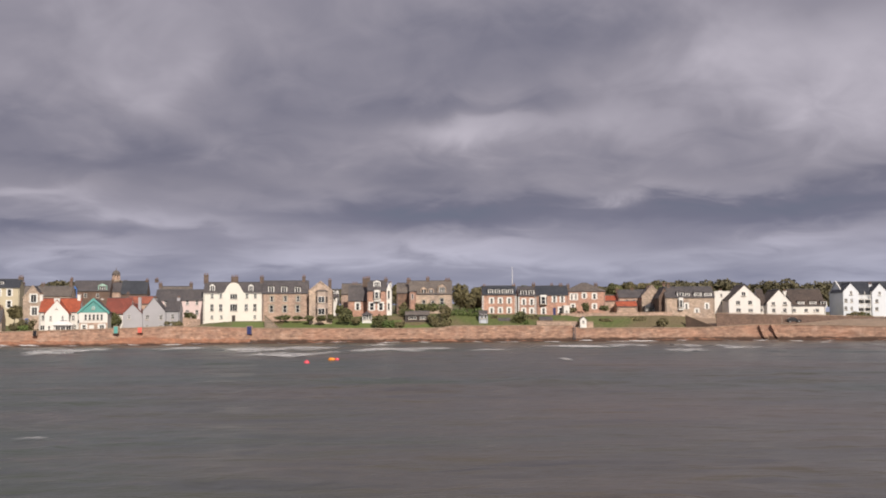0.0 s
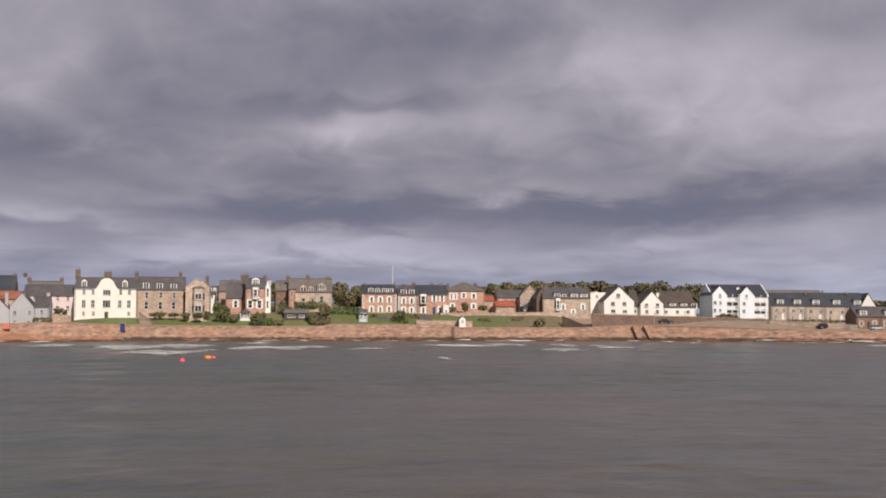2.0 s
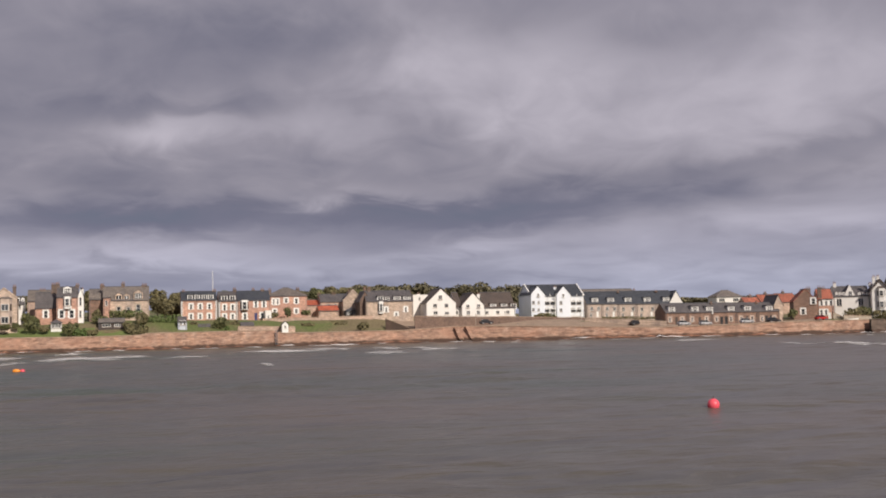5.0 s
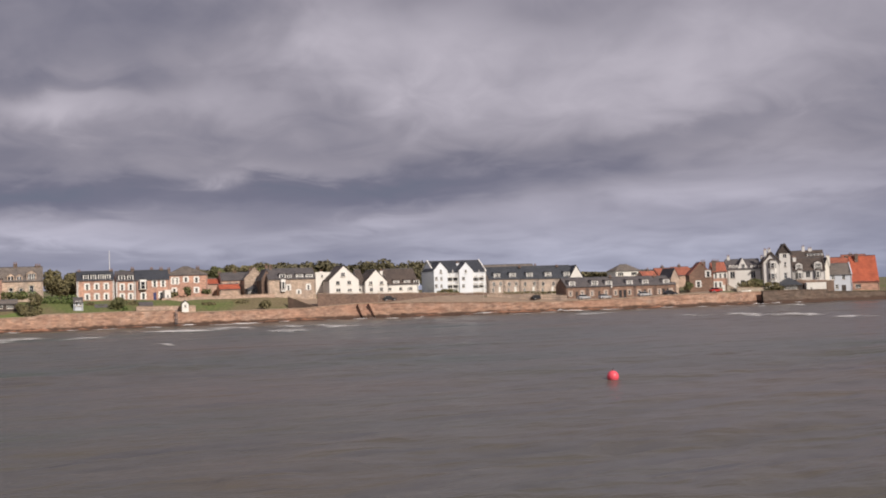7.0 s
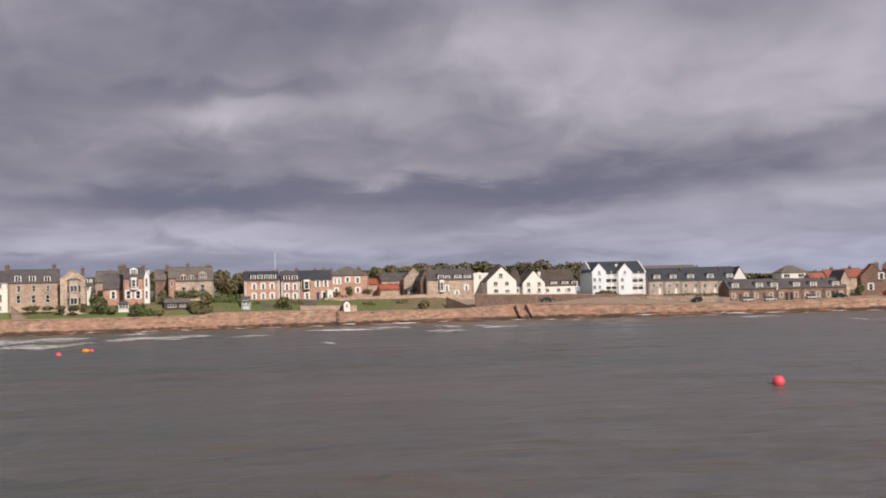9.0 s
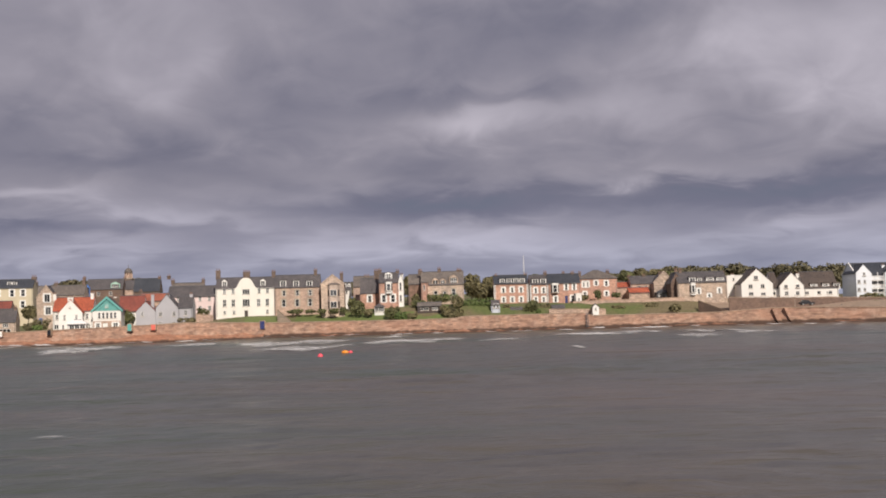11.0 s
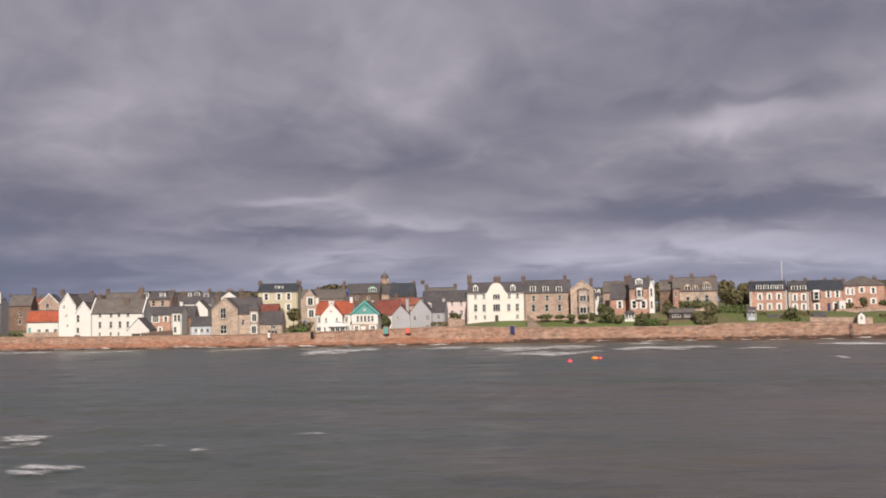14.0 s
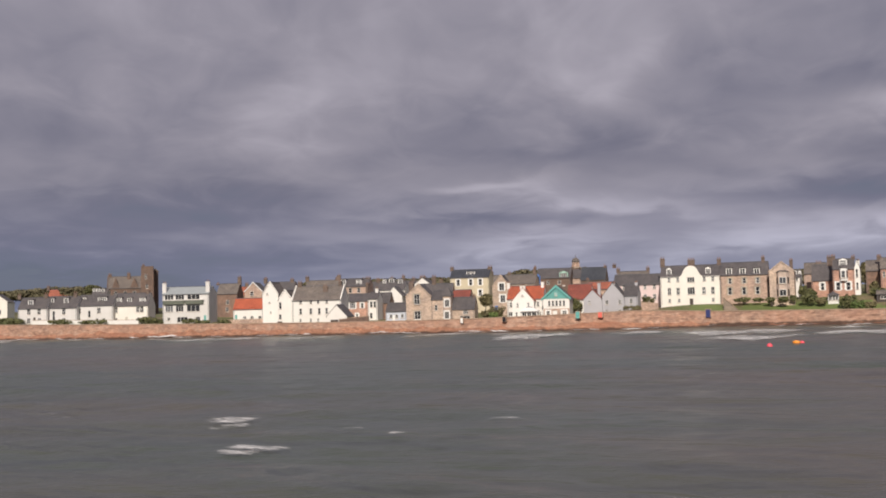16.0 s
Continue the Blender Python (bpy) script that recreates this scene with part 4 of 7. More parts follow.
house("dark_house", "dark stone house with a slate roof", -165.07, -160.69, 330.0, 3.63, 9.39, 12.61, 7.0, DARK, SLATE, "side",
      wins=[("sash", 0.76, 1.3, 7.73, (-163.52,))], turn=13.14)
house("cottage", "low pale blue cottage with a slate roof", -149.94, -143.61, 306.0, 3.58, 6.5, 8.92, 6.0, BLUE, SLATE, "side",
      wins=[("pair", 0.88, 1.2, 4.95, (-148.35, -146.59, -144.84,))], doors=[(-147.47, 0.7, 1.71, PAINT)], turn=12.81)
house("white_house", "white gabled house in the second row", -163.07, -157.41, 356.0, 10.4, 15.74, 17.91, 9.0, WHITE, SLATE, "front",
      stacks=[(-160.67, 2.02, 18.99, 0.3)], turn=12.12, stack_mat=STACK)
house("slate_house", "brown house with a broad slate roof", -156.64, -144.96, 345.0, 7.3, 11.3, 15.4, 8.0, BROWN, SLATE, "side",
      stacks=[(-151.78, 1.36, 18.5, 0.5), (-149.41, 1.17, 17.29, 0.6)], turn=11.81)
house("stone_house", "buff stone house with an arched gable window", -140.21, -132.7, 300.0, 3.66, 10.49, 14.16, 9.0, BUFF, SLATE, "front",
      wins=[("cross", 1.7, 3.0, 9.84, (-136.89,)), ("cross", 1.88, 2.5, 5.17, (-136.83,))],
      stacks=[(-138.87, 1.36, 15.28, 0.2)], turn=12.24, trim=ASHLAR, skews=True)
house("stone_house", "buff stone house wing with a slate roof", -132.7, -128.85, 301.0, 3.54, 9.67, 12.23, 8.0, BUFF, SLATE, "side",
      wins=[("sash", 0.85, 1.66, 7.19, (-131.21,))], turn=11.75)
house("bay_tower", "stone corner bay with a pointed roof", -128.13, -125.78, 299.0, 3.66, 10.72, 13.23, 4.0, BUFF, SLATE, "hip",
      wins=[("pair", 1.34, 2.13, 8.42, (-126.92,)), ("pair", 1.34, 2.13, 4.97, (-127.01,))], turn=11.51, trim=PAINT)
house("cottage", "dull red roofed outhouse behind the slate cottage", -130.44, -125.05, 312.0, 4.47, 10.26, 12.36, 6.0, BROWN, MAROON, "side", turn=11.14)
house("cottage", "dark slate roofed stone cottage by the sea wall", -126.21, -119.34, 301.0, 3.54, 6.66, 9.98, 6.0, BUFF, SLATE, "side",
      wins=[("wide", 1.51, 1.15, 5.66, (-122.0,)), ("wide", 3.02, 0.98, 4.18, (-122.2,))],
      stacks=[(-119.9, 0.67, 11.05, 0.5)], turn=11.1)
house("yellow_house", "yellow harled house with a double dormer in blue slate", -151.82, -137.95, 362.0, 8.01, 17.68, 20.41, 9.0, YELLOW, BLUESLATE, "side",
      wins=[("sash", 1.21, 2.17, 15.9, (-148.91, -144.47, -141.06,)), ("sash", 1.21, 2.17, 12.16, (-149.01, -141.17,))],
      stacks=[(-151.92, 1.21, 22.02, 0.5), (-138.28, 1.61, 21.77, 0.5)],
      dormers=[(-145.5, 1.41, 18.53, 19.92, 0), (-143.88, 1.41, 18.48, 19.87, 0)], turn=10.91, trim=PAINT)
house("stone_house", "buff stone house with a gabled bay", -127.22, -121.68, 338.0, 5.46, 13.46, 17.11, 8.0, BUFF, SLATE, "front",
      wins=[("pair", 1.66, 2.36, 13.46, (-124.15,)), ("pair", 1.66, 2.36, 9.63, (-123.89,))], doors=[(-126.11, 0.92, 2.0, SKYBLUE)], turn=10.12, trim=PAINT, skews=True)
house("stone_house", "buff stone house with a long slate roof", -122.44, -113.61, 340.0, 5.29, 14.37, 17.23, 9.0, BUFF, STONESLATE, "side",
      wins=[("sash", 1.1, 1.82, 12.02, (-120.16, -116.84,))],
      stacks=[(-114.39, 0.92, 19.49, 0.5)], turn=9.58)

# white house with red roofs and the teal gable
house("white_house", "white harled house with a bright red pantile roof", -110.58, -100.01, 306.0, 3.27, 9.14, 12.81, 8.0, WHITE, PANTILE, "side",
      wins=[("cross", 0.83, 1.47, 7.52, (-109.54, -101.61,)), ("cross", 0.66, 1.14, 4.8, (-101.03,)), ("wide", 1.7, 1.3, 4.8, (-109.4,))],
      stacks=[(-110.67, 0.83, 14.45, 0.45), (-100.63, 0.83, 14.47, 0.45)], turn=9.5)
house("white_house", "white harled gable front with a central chimney", -108.05, -101.83, 303.0, 3.32, 8.65, 12.21, 6.0, WHITE, PANTILE, "front",
      wins=[("cross", 0.65, 1.29, 7.36, (-106.53, -103.42,)), ("sash", 0.6, 1.7, 4.5, (-106.9,)), ("sash", 0.4, 0.5, 10.2, (-105.0,))],
      stacks=[(-104.98, 1.47, 13.36, 0.1)], turn=9.56)
house("conservatory", "white framed glazed conservatory against the white house", -104.85, -100.0, 300.5, 3.47, 5.55, 6.67, 3.0, PAINT, PAINT, "hip",
      wins=[("pair", 1.29, 1.28, 4.59, (-103.71, -102.34, -100.96,))], turn=9.41)
teal = house("teal_house", "teal boarded gable house with a row of white windows", -99.0, -91.57, 304.0, 3.59, 8.87, 12.4, 8.0, WHITE, SLATE, "front",
      wins=[("sash", 0.73, 1.6, 7.59, (-97.34, -96.28, -95.23, -94.18, -93.14,)), ("sash", 0.65, 0.8, 10.16, (-95.32,))], doors=[(-95.76, 1.29, 1.92, PAINT)], turn=8.71, boards=TEAL, skews=TEAL)
bm = bmesh.new()
pierced(bm, -3.72, 3.72, -1.0, 2.35, [(-2.9, -1.9, 0.6, 1.9), (-1.13, 0.17, 0.02, 1.92), (1.6, 2.9, 0.6, 1.9)], -0.09, 0.08)
box(bm, -3.72, 3.72, -0.14, -0.01, 2.35, 2.5)
part("ground_storey", bm, BROWN, teal, "brown rubble ground storey")
window(teal, -2.4, 1.25, 1.0, 1.3, "cross", -0.17, PAINT)
window(teal, 2.25, 1.25, 1.3, 1.3, "cross", -0.17, PAINT)
house("cottage", "white cottage with a dull red pantile roof", -95.02, -88.1, 314.0, 4.01, 8.6, 12.95, 8.0, WHITE, MAROON, "side",
      wins=[("sash", 0.66, 0.98, 7.47, (-92.34,))],
      stacks=[(-96.42, 0.66, 13.42, 0.5)], turn=8.13)
house("grey_house", "pale grey harled gabled cottage", -88.39, -83.09, 308.0, 4.29, 8.45, 11.17, 9.0, GREY, MAROON, "front",
      wins=[("cross", 0.8, 1.28, 7.68, (-86.73,))],
      stacks=[(-84.05, 0.8, 13.57, 0.2)], turn=7.78)
house("grey_house", "pale grey harled house with a gabled front", -82.77, -76.79, 307.6, 4.16, 9.24, 12.9, 9.0, GREY, SLATE, "front",
      wins=[("cross", 0.95, 1.27, 7.49, (-81.52, -77.87,)), ("cross", 0.95, 0.95, 4.95, (-81.6, -77.96,))],
      stacks=[(-79.69, 1.27, 13.24, 0.1)], turn=7.28)
house("grey_house", "pale grey harled wing with a slate roof", -76.85, -72.97, 308.5, 4.04, 9.27, 12.19, 8.0, GREY, SLATE, "side",
      wins=[("cross", 0.94, 1.42, 7.68, (-74.82,))],
      stacks=[(-73.66, 0.79, 13.43, 0.5)], turn=6.83)
house("pink_house", "pink harled house with a long slate roof", -85.6, -71.0, 332.0, 5.96, 12.7, 15.7, 8.0, PINK, SLATE, "side",
      wins=[("cross", 0.85, 1.4, 11.9, (-82.5, -79.4, -76.2, -73.4)), ("cross", 1.0, 1.6, 8.9, (-76.2, -73.4))], turn=6.47)
house("slate_house", "brown slate roofed house in the second row", -89.5, -79.3, 350.0, 7.54, 13.3, 17.3, 9.0, BROWN, STONESLATE, "side",
      stacks=[(-89.2, 1.1, 18.9, 0.5), (-79.7, 1.0, 18.9, 0.5)], turn=6.99)

# second row and the church
town = house("slate_house", "long slate roofed house with blue and mint painted dormers", -127.64, -115.34, 385.0, 11.36, 17.06, 20.47, 9.0, WHIN, SLATE, "side",
      wins=[("sash", 1.02, 1.42, 15.43, (-123.48, -119.38,))],
      stacks=[(-128.8, 0.82, 21.94, 0.5)], turn=8.76)
dormer(town, -5.6, -0.4, 1.7, 3.0, 7.4, 4.0, SKYBLUE, SLATE, True)
dormer(town, 3.7, 0.1, 3.0, 4.9, 8.2, 4.0, MINT, SLATE, True)
house("slate_house", "slate roofed hall behind the red roofs", -112.7, -103.75, 390.0, 10.99, 16.07, 20.49, 9.0, WHIN, BLUESLATE, "side",
      stacks=[(-104.25, 1.02, 21.58, 0.5), (-100.97, 1.22, 21.87, 0.5)], turn=7.76)
house("slate_house", "slate roofed house beside the church", -117.59, -113.46, 392.0, 11.21, 16.97, 19.99, 9.0, BROWN, SLATE, "side",
      stacks=[(-116.98, 0.82, 21.69, 0.5)], turn=8.22)
house("stone_house", "low brown roofs of the old town", -103.97, -94.68, 365.0, 8.75, 12.16, 14.52, 8.0, BROWN, RUST, "side",
      stacks=[(-103.6, 0.95, 16.18, 0.5)], turn=7.61)
house("stone_house", "brown town house in the back row", -363.17, -351.8, 395.0, 11.85, 17.2, 20.12, 8.0, DARK, RUST, "side",
      stacks=[(-364.19, 1.29, 22.31, 0.5), (-355.33, 1.29, 21.57, 0.5)], turn=21.07)
house("stone_house", "brown town house with a slate roof in the back row", -234.76, -222.61, 372.0, 8.95, 15.51, 18.91, 8.0, DARK, SLATE, "side",
      stacks=[(-234.89, 1.35, 21.05, 0.5), (-224.21, 1.35, 20.52, 0.5)], turn=15.79)
house("stone_house", "brown town house with a slate roof in the back row", -218.41, -205.02, 376.0, 8.51, 15.67, 19.05, 8.0, DARK, STONESLATE, "side",
      stacks=[(-218.45, 1.34, 21.2, 0.5), (-206.5, 1.34, 20.63, 0.5)], turn=14.7)
house("stone_house", "brown town house with a slate roof in the back row", -184.3, -174.5, 380.0, 7.71, 14.5, 17.8, 8.0, DARK, SLATE, "side",
      stacks=[(-184.16, 1.31, 19.86, 0.5), (-175.8, 1.31, 19.39, 0.5)], turn=12.64)
house("stone_house", "brown town house with a slate roof in the back row", -145.78, -137.59, 384.0, 6.77, 15.46, 18.68, 8.0, DARK, STONESLATE, "side",
      stacks=[(-145.42, 1.26, 20.67, 0.5), (-138.63, 1.26, 20.24, 0.5)], turn=10.13)
house("stone_house", "brown town house with a slate roof in the back row", -257.84, -253.09, 388.0, 9.46, 14.55, 18.13, 8.0, DARK, RUST, "side",
      stacks=[(-257.97, 1.43, 20.27, 0.5), (-254.85, 1.43, 19.95, 0.5)], turn=16.68)
house("stone_house", "brown town house with a slate roof in the back row", -202.58, -195.28, 392.0, 8.08, 14.73, 18.17, 8.0, DARK, SLATE, "side",
      stacks=[(-202.45, 1.37, 20.27, 0.5), (-196.7, 1.37, 19.88, 0.5)], turn=13.46)

# large cream house and the stone row
house("cream_house", "large cream harled house with a curved central gable", -69.6, -52.4, 324.0, 6.16, 14.4, 17.6, 9.0, CREAM, SLATE, "side",
      wins=[("cross", 0.85, 1.35, 13.55, (-67.1, -64.6, -57.1, -54.7)), ("wide", 2.1, 1.5, 13.4, (-60.9,)), ("cross", 1.05, 2.1, 10.2, (-67.1, -64.6, -57.3, -54.8)), ("wide", 2.1, 2.1, 10.2, (-60.9,)), ("cross", 0.8, 1.1, 7.48, (-67.1, -64.4, -54.8))], doors=[(-60.9, 1.0, 1.8, TIMBER)],
      stacks=[(-69.3, 1.3, 20.5, 0.5), (-60.9, 2.0, 19.8, 0.35), (-53.1, 1.1, 19.8, 0.5)],
      dormers=[(-67.1, 1.44, 14.9, 17.2, 1), (-56.0, 1.44, 14.8, 17.1, 1)], gablets=[(-60.9, 6.6, 17.5)], turn=5.41, stack_mat=STACK)
house("stone_row_house", "brown stone house with three white dormers", -52.47, -39.36, 324.0, 6.72, 14.4, 17.91, 9.0, BROWN, SLATE, "side",
      wins=[("sash", 0.93, 1.6, 12.64, (-49.78, -45.89, -42.19,)), ("sash", 1.08, 2.08, 9.76, (-49.89, -46.0, -42.3,))],
      stacks=[(-40.77, 0.93, 19.82, 0.5)],
      dormers=[(-50.0, 1.7, 14.41, 16.67, 0), (-46.25, 1.7, 14.29, 16.54, 0), (-42.37, 1.7, 14.15, 16.4, 0)], turn=4.04, trim=ASHLAR)
house("stone_house", "buff stone gable-fronted corner house with a two-storey bay", -38.6, -32.0, 321.0, 6.95, 14.7, 17.3, 9.0, BUFF, STONESLATE, "front",
      stacks=[(-32.9, 0.9, 18.6, 0.6)], trim=PALE, skews=True,
      bays=[(-35.0, 3.6, 1.3, 6.95, 14.6, [(12.3, 1.8), (8.9, 1.8)])], turn=3.22)

# gardens and villas in the middle of the bay
house("white_house", "small white house behind the garden trees", -35.19, -32.9, 350.0, 10.26, 13.8, 15.67, 7.0, WHITE, SLATE, "side",
      wins=[("sash", 0.71, 1.06, 12.92, (-34.13,))],
      dormers=[(-34.56, 0.88, 14.37, 15.8, 1), (-33.32, 0.88, 14.37, 15.79, 1)], turn=2.78)
house("villa_wing", "brown stone wing with a sloping slate roof", -28.25, -22.4, 331.0, 8.18, 12.19, 16.5, 8.0, RED, SLATE, "side",
      wins=[("sash", 1.0, 2.01, 10.35, (-25.41,))],
      stacks=[(-23.35, 1.5, 19.38, 0.5)], turn=2.19, trim=PAINT)
house("villa_wing", "brown stone rear wing with dormers", -31.27, -25.05, 342.0, 9.63, 14.47, 17.55, 8.0, BROWN, STONESLATE, "side",
      stacks=[(-27.27, 1.73, 18.24, 0.5)],
      dormers=[(-27.0, 1.55, 13.46, 15.2, 2)], turn=2.35)
house("villa", "red sandstone villa with white bays and a white dormer", -22.21, -16.61, 326.0, 8.12, 15.04, 17.84, 9.0, RED, SLATE, "side",
      wins=[("sash", 1.15, 2.14, 10.27, (-20.9,)), ("sash", 1.15, 2.14, 10.25, (-18.26,))],
      stacks=[(-22.04, 0.99, 19.36, 0.5), (-16.85, 0.99, 19.0, 0.5)],
      dormers=[(-19.45, 2.14, 15.91, 18.07, 1)],
      bays=[(-19.41, 2.31, 1.0, 11.74, 15.21, [(13.56, 1.98)])], turn=1.7, trim=PAINT)
house("villa", "white painted gable wing of the sandstone villa", -16.6, -15.16, 327.0, 8.43, 15.21, 17.37, 9.0, PAINT, SLATE, "front",
      wins=[("sash", 0.66, 2.32, 13.72, (-15.99,)), ("sash", 0.66, 1.99, 10.25, (-16.0,))],
      stacks=[(-15.75, 0.99, 17.85, 0.5)], turn=1.39)
house("sunroom", "small white framed sunroom in the garden", -23.34, -20.59, 321.0, 6.0, 7.95, 8.77, 4.0, PAINT, SLATE, "hip",
      wins=[("pair", 0.81, 1.3, 7.14, (-22.7, -21.88, -21.07,))], turn=1.96)
house("dark_house", "dark brown house with a steep slate roof", -14.22, -10.43, 340.0, 8.31, 14.67, 17.58, 9.0, DARK, STONESLATE, "side",
      stacks=[(-10.8, 0.86, 19.31, 0.5)], turn=1.04)
house("stone_villa", "buff stone villa with wallhead dormers and tall chimneys", -10.31, 2.62, 336.0, 8.75, 14.19, 18.1, 10.0, BUFF, STONESLATE, "side",
      wins=[("sash", 1.19, 2.04, 11.79, (-0.44,)), ("sash", 1.02, 1.87, 11.31, (-5.88,)), ("sash", 0.85, 1.87, 11.12, (-3.16,))],
      stacks=[(-10.43, 1.02, 19.18, 0.5), (-4.72, 1.02, 19.66, 0.5), (1.33, 1.53, 19.11, 0.5)],
      dormers=[(-5.9, 1.87, 13.38, 16.29, 2), (-3.68, 1.7, 13.54, 16.1, 2), (-0.43, 2.55, 13.35, 17.11, 2)], trim=ASHLAR)
house("round_turret", "pink stone turret with a slate cone", -10.05, -8.19, 333.0, 8.59, 14.99, 17.78, 5.0, RED, STONESLATE, "hip",
      wins=[("sash", 0.67, 1.52, 13.31, (-9.2,))])

# terrace with white surrounds
house("terraced_house", "red sandstone terraced house with white window surrounds", 11.65, 21.88, 334.0, 7.93, 13.85, 16.35, 9.0, RED, BLUESLATE, "side",
      wins=[("sash", 0.76, 1.52, 11.82, (14.45, 17.07, 19.7,)), ("sash", 0.76, 1.52, 8.94, (14.43, 17.05, 19.67,))],
      stacks=[(12.46, 0.85, 17.06, 0.5), (21.39, 1.01, 17.18, 0.5)],
      dormers=[(14.19, 1.52, 13.9, 15.59, 0), (16.23, 1.52, 13.88, 15.58, 0), (18.27, 1.52, 13.87, 15.57, 0), (20.14, 1.52, 13.86, 15.56, 0)], trim=PAINT, quoins=PAINT)
house("terraced_house", "red sandstone terraced house with two dormers", 22.41, 27.83, 334.3, 7.72, 13.46, 16.13, 9.0, RED, SLATE, "side",
      wins=[("sash", 0.76, 1.69, 11.43, (24.11, 26.48,)), ("sash", 0.76, 1.52, 8.73, (24.08, 26.45,))],
      stacks=[(27.42, 1.01, 17.49, 0.5)],
      dormers=[(24.07, 1.86, 13.5, 15.2, 0), (26.45, 1.69, 13.49, 15.19, 0)], trim=PAINT, quoins=PAINT)
house("terraced_house", "brown stone house with blue slate roof and white bay", 27.89, 37.44, 334.0, 7.5, 13.58, 16.25, 9.0, RED, BLUESLATE, "side",
      wins=[("sash", 0.76, 1.86, 12.22, (33.23, 35.6,)), ("sash", 0.85, 1.69, 8.83, (35.05,)), ("sash", 0.85, 1.69, 8.7, (29.98,))], doors=[(33.21, 0.85, 2.2, NAVY)],
      stacks=[(32.93, 0.85, 17.29, 0.55), (35.63, 1.01, 17.26, 0.5)],
      bays=[(29.83, 2.54, 1.0, 10.56, 13.6, [(11.91, 2.2)])], trim=PAINT)
house("hipped_house", "brown sandstone house with a hipped slate roof", 38.01, 49.61, 342.0, 8.84, 14.9, 17.5, 11.0, RED, STONESLATE, "hip",
      wins=[("sash", 0.87, 1.73, 13.02, (39.58, 40.45,)), ("sash", 0.87, 1.38, 13.34, (43.22,)), ("sash", 0.87, 1.56, 13.15, (46.34,)), ("sash", 0.87, 1.38, 10.06, (39.71, 46.29,))], doors=[(43.2, 1.04, 2.08, TIMBER)],
      stacks=[(47.5, 1.04, 17.66, 0.5), (38.62, 0.87, 17.29, 0.3)], trim=PAINT)
house("white_porch", "small white rendered porch building below the terrace", 35.62, 37.29, 330.0, 6.8, 9.3, 9.96, 4.0, WHITE, SLATE, "flat",
      wins=[("sash", 0.67, 0.83, 8.46, (36.46,))])
house("red_roof_house", "low house with an orange pantile roof", 50.69, 55.49, 352.0, 9.22, 12.07, 13.56, 7.0, BROWN, PANTILE, "side", turn=-1.03)
house("red_roof_house", "low outhouse with an orange pantile roof", 53.69, 59.95, 345.0, 8.79, 10.18, 11.63, 7.0, BROWN, PANTILE, "side", turn=-1.12)
house("slate_house", "long stone house with a slate roof", 55.02, 64.03, 350.0, 8.81, 13.06, 15.28, 8.0, BROWN, SLATE, "side",
      wins=[("sash", 0.71, 1.24, 11.64, (57.69, 59.81,))],
      stacks=[(55.11, 1.06, 16.03, 0.5), (59.77, 1.06, 16.18, 0.5)], turn=-1.16)
house("stone_house", "buff stone gabled house with a glazed porch", 61.22, 67.46, 344.0, 8.39, 12.91, 16.22, 9.0, BUFF, SLATE, "front",
      wins=[("sash", 0.69, 1.39, 12.56, (64.89,))],
      stacks=[(63.45, 1.21, 16.61, 0.15), (67.6, 0.87, 15.47, 0.6)], turn=-1.27, skews=True)
house("glazed_porch", "dark framed glazed porch", 61.43, 65.37, 340.5, 8.37, 9.92, 10.8, 3.0, LEAD, BLUESLATE, "hip",
      wins=[("wide", 1.2, 1.03, 9.23, (62.46, 64.17,))], turn=-1.27)
house("stone_house", "brown stone house with four white dormers and a bay", 65.73, 80.18, 330.0, 7.49, 12.59, 15.6, 9.0, BUFF, SLATE, "side",
      wins=[("sash", 0.69, 1.53, 9.81, (71.87, 77.91,)), ("sash", 0.69, 1.02, 8.45, (74.93,))],
      stacks=[(67.36, 0.86, 16.95, 0.5), (80.07, 1.03, 15.81, 0.5)],
      dormers=[(70.15, 1.89, 12.35, 14.22, 0), (72.22, 1.38, 12.3, 14.0, 0), (75.33, 2.24, 12.22, 14.1, 0), (78.29, 2.24, 12.14, 14.03, 0)],
      bays=[(70.16, 1.89, 0.8, 8.75, 12.48, [(10.62, 2.21)])], turn=-1.49, trim=PAINT)
house("dark_house", "dark stone gable wing of the dormer house", 64.26, 67.46, 332.5, 7.5, 12.68, 15.53, 9.0, WHIN, SLATE, "front",
      stacks=[(66.26, 0.84, 17.13, 0.3)], turn=-1.37)

# white gabled houses
house("white_house", "white rendered flat-roofed link house", 81.24, 85.85, 334.0, 8.08, 13.64, 13.99, 8.0, WHITE, SLATE, "flat",
      wins=[("sash", 0.71, 0.87, 13.13, (83.25,)), ("sash", 0.89, 0.87, 10.86, (83.54,))],
      stacks=[(83.64, 0.89, 15.13, 0.4)], turn=-1.68)
house("white_house", "white rendered house with a wide pointed gable", 83.21, 92.28, 325.0, 7.86, 11.6, 15.85, 12.0, WHITE, TILE, "front",
      wins=[("pair", 1.22, 1.19, 13.31, (87.48,)), ("pair", 1.22, 1.19, 10.75, (85.84, 89.33,)), ("pair", 1.39, 1.02, 8.59, (85.95,)), ("pair", 1.39, 0.85, 8.49, (89.44,))], turn=-1.81)
house("white_house", "white rendered link with a dark tiled roof", 92.92, 94.82, 327.0, 7.71, 10.11, 14.74, 12.0, WHITE, TILE, "side",
      wins=[("pair", 0.89, 0.86, 8.58, (93.22,))], turn=-1.92)
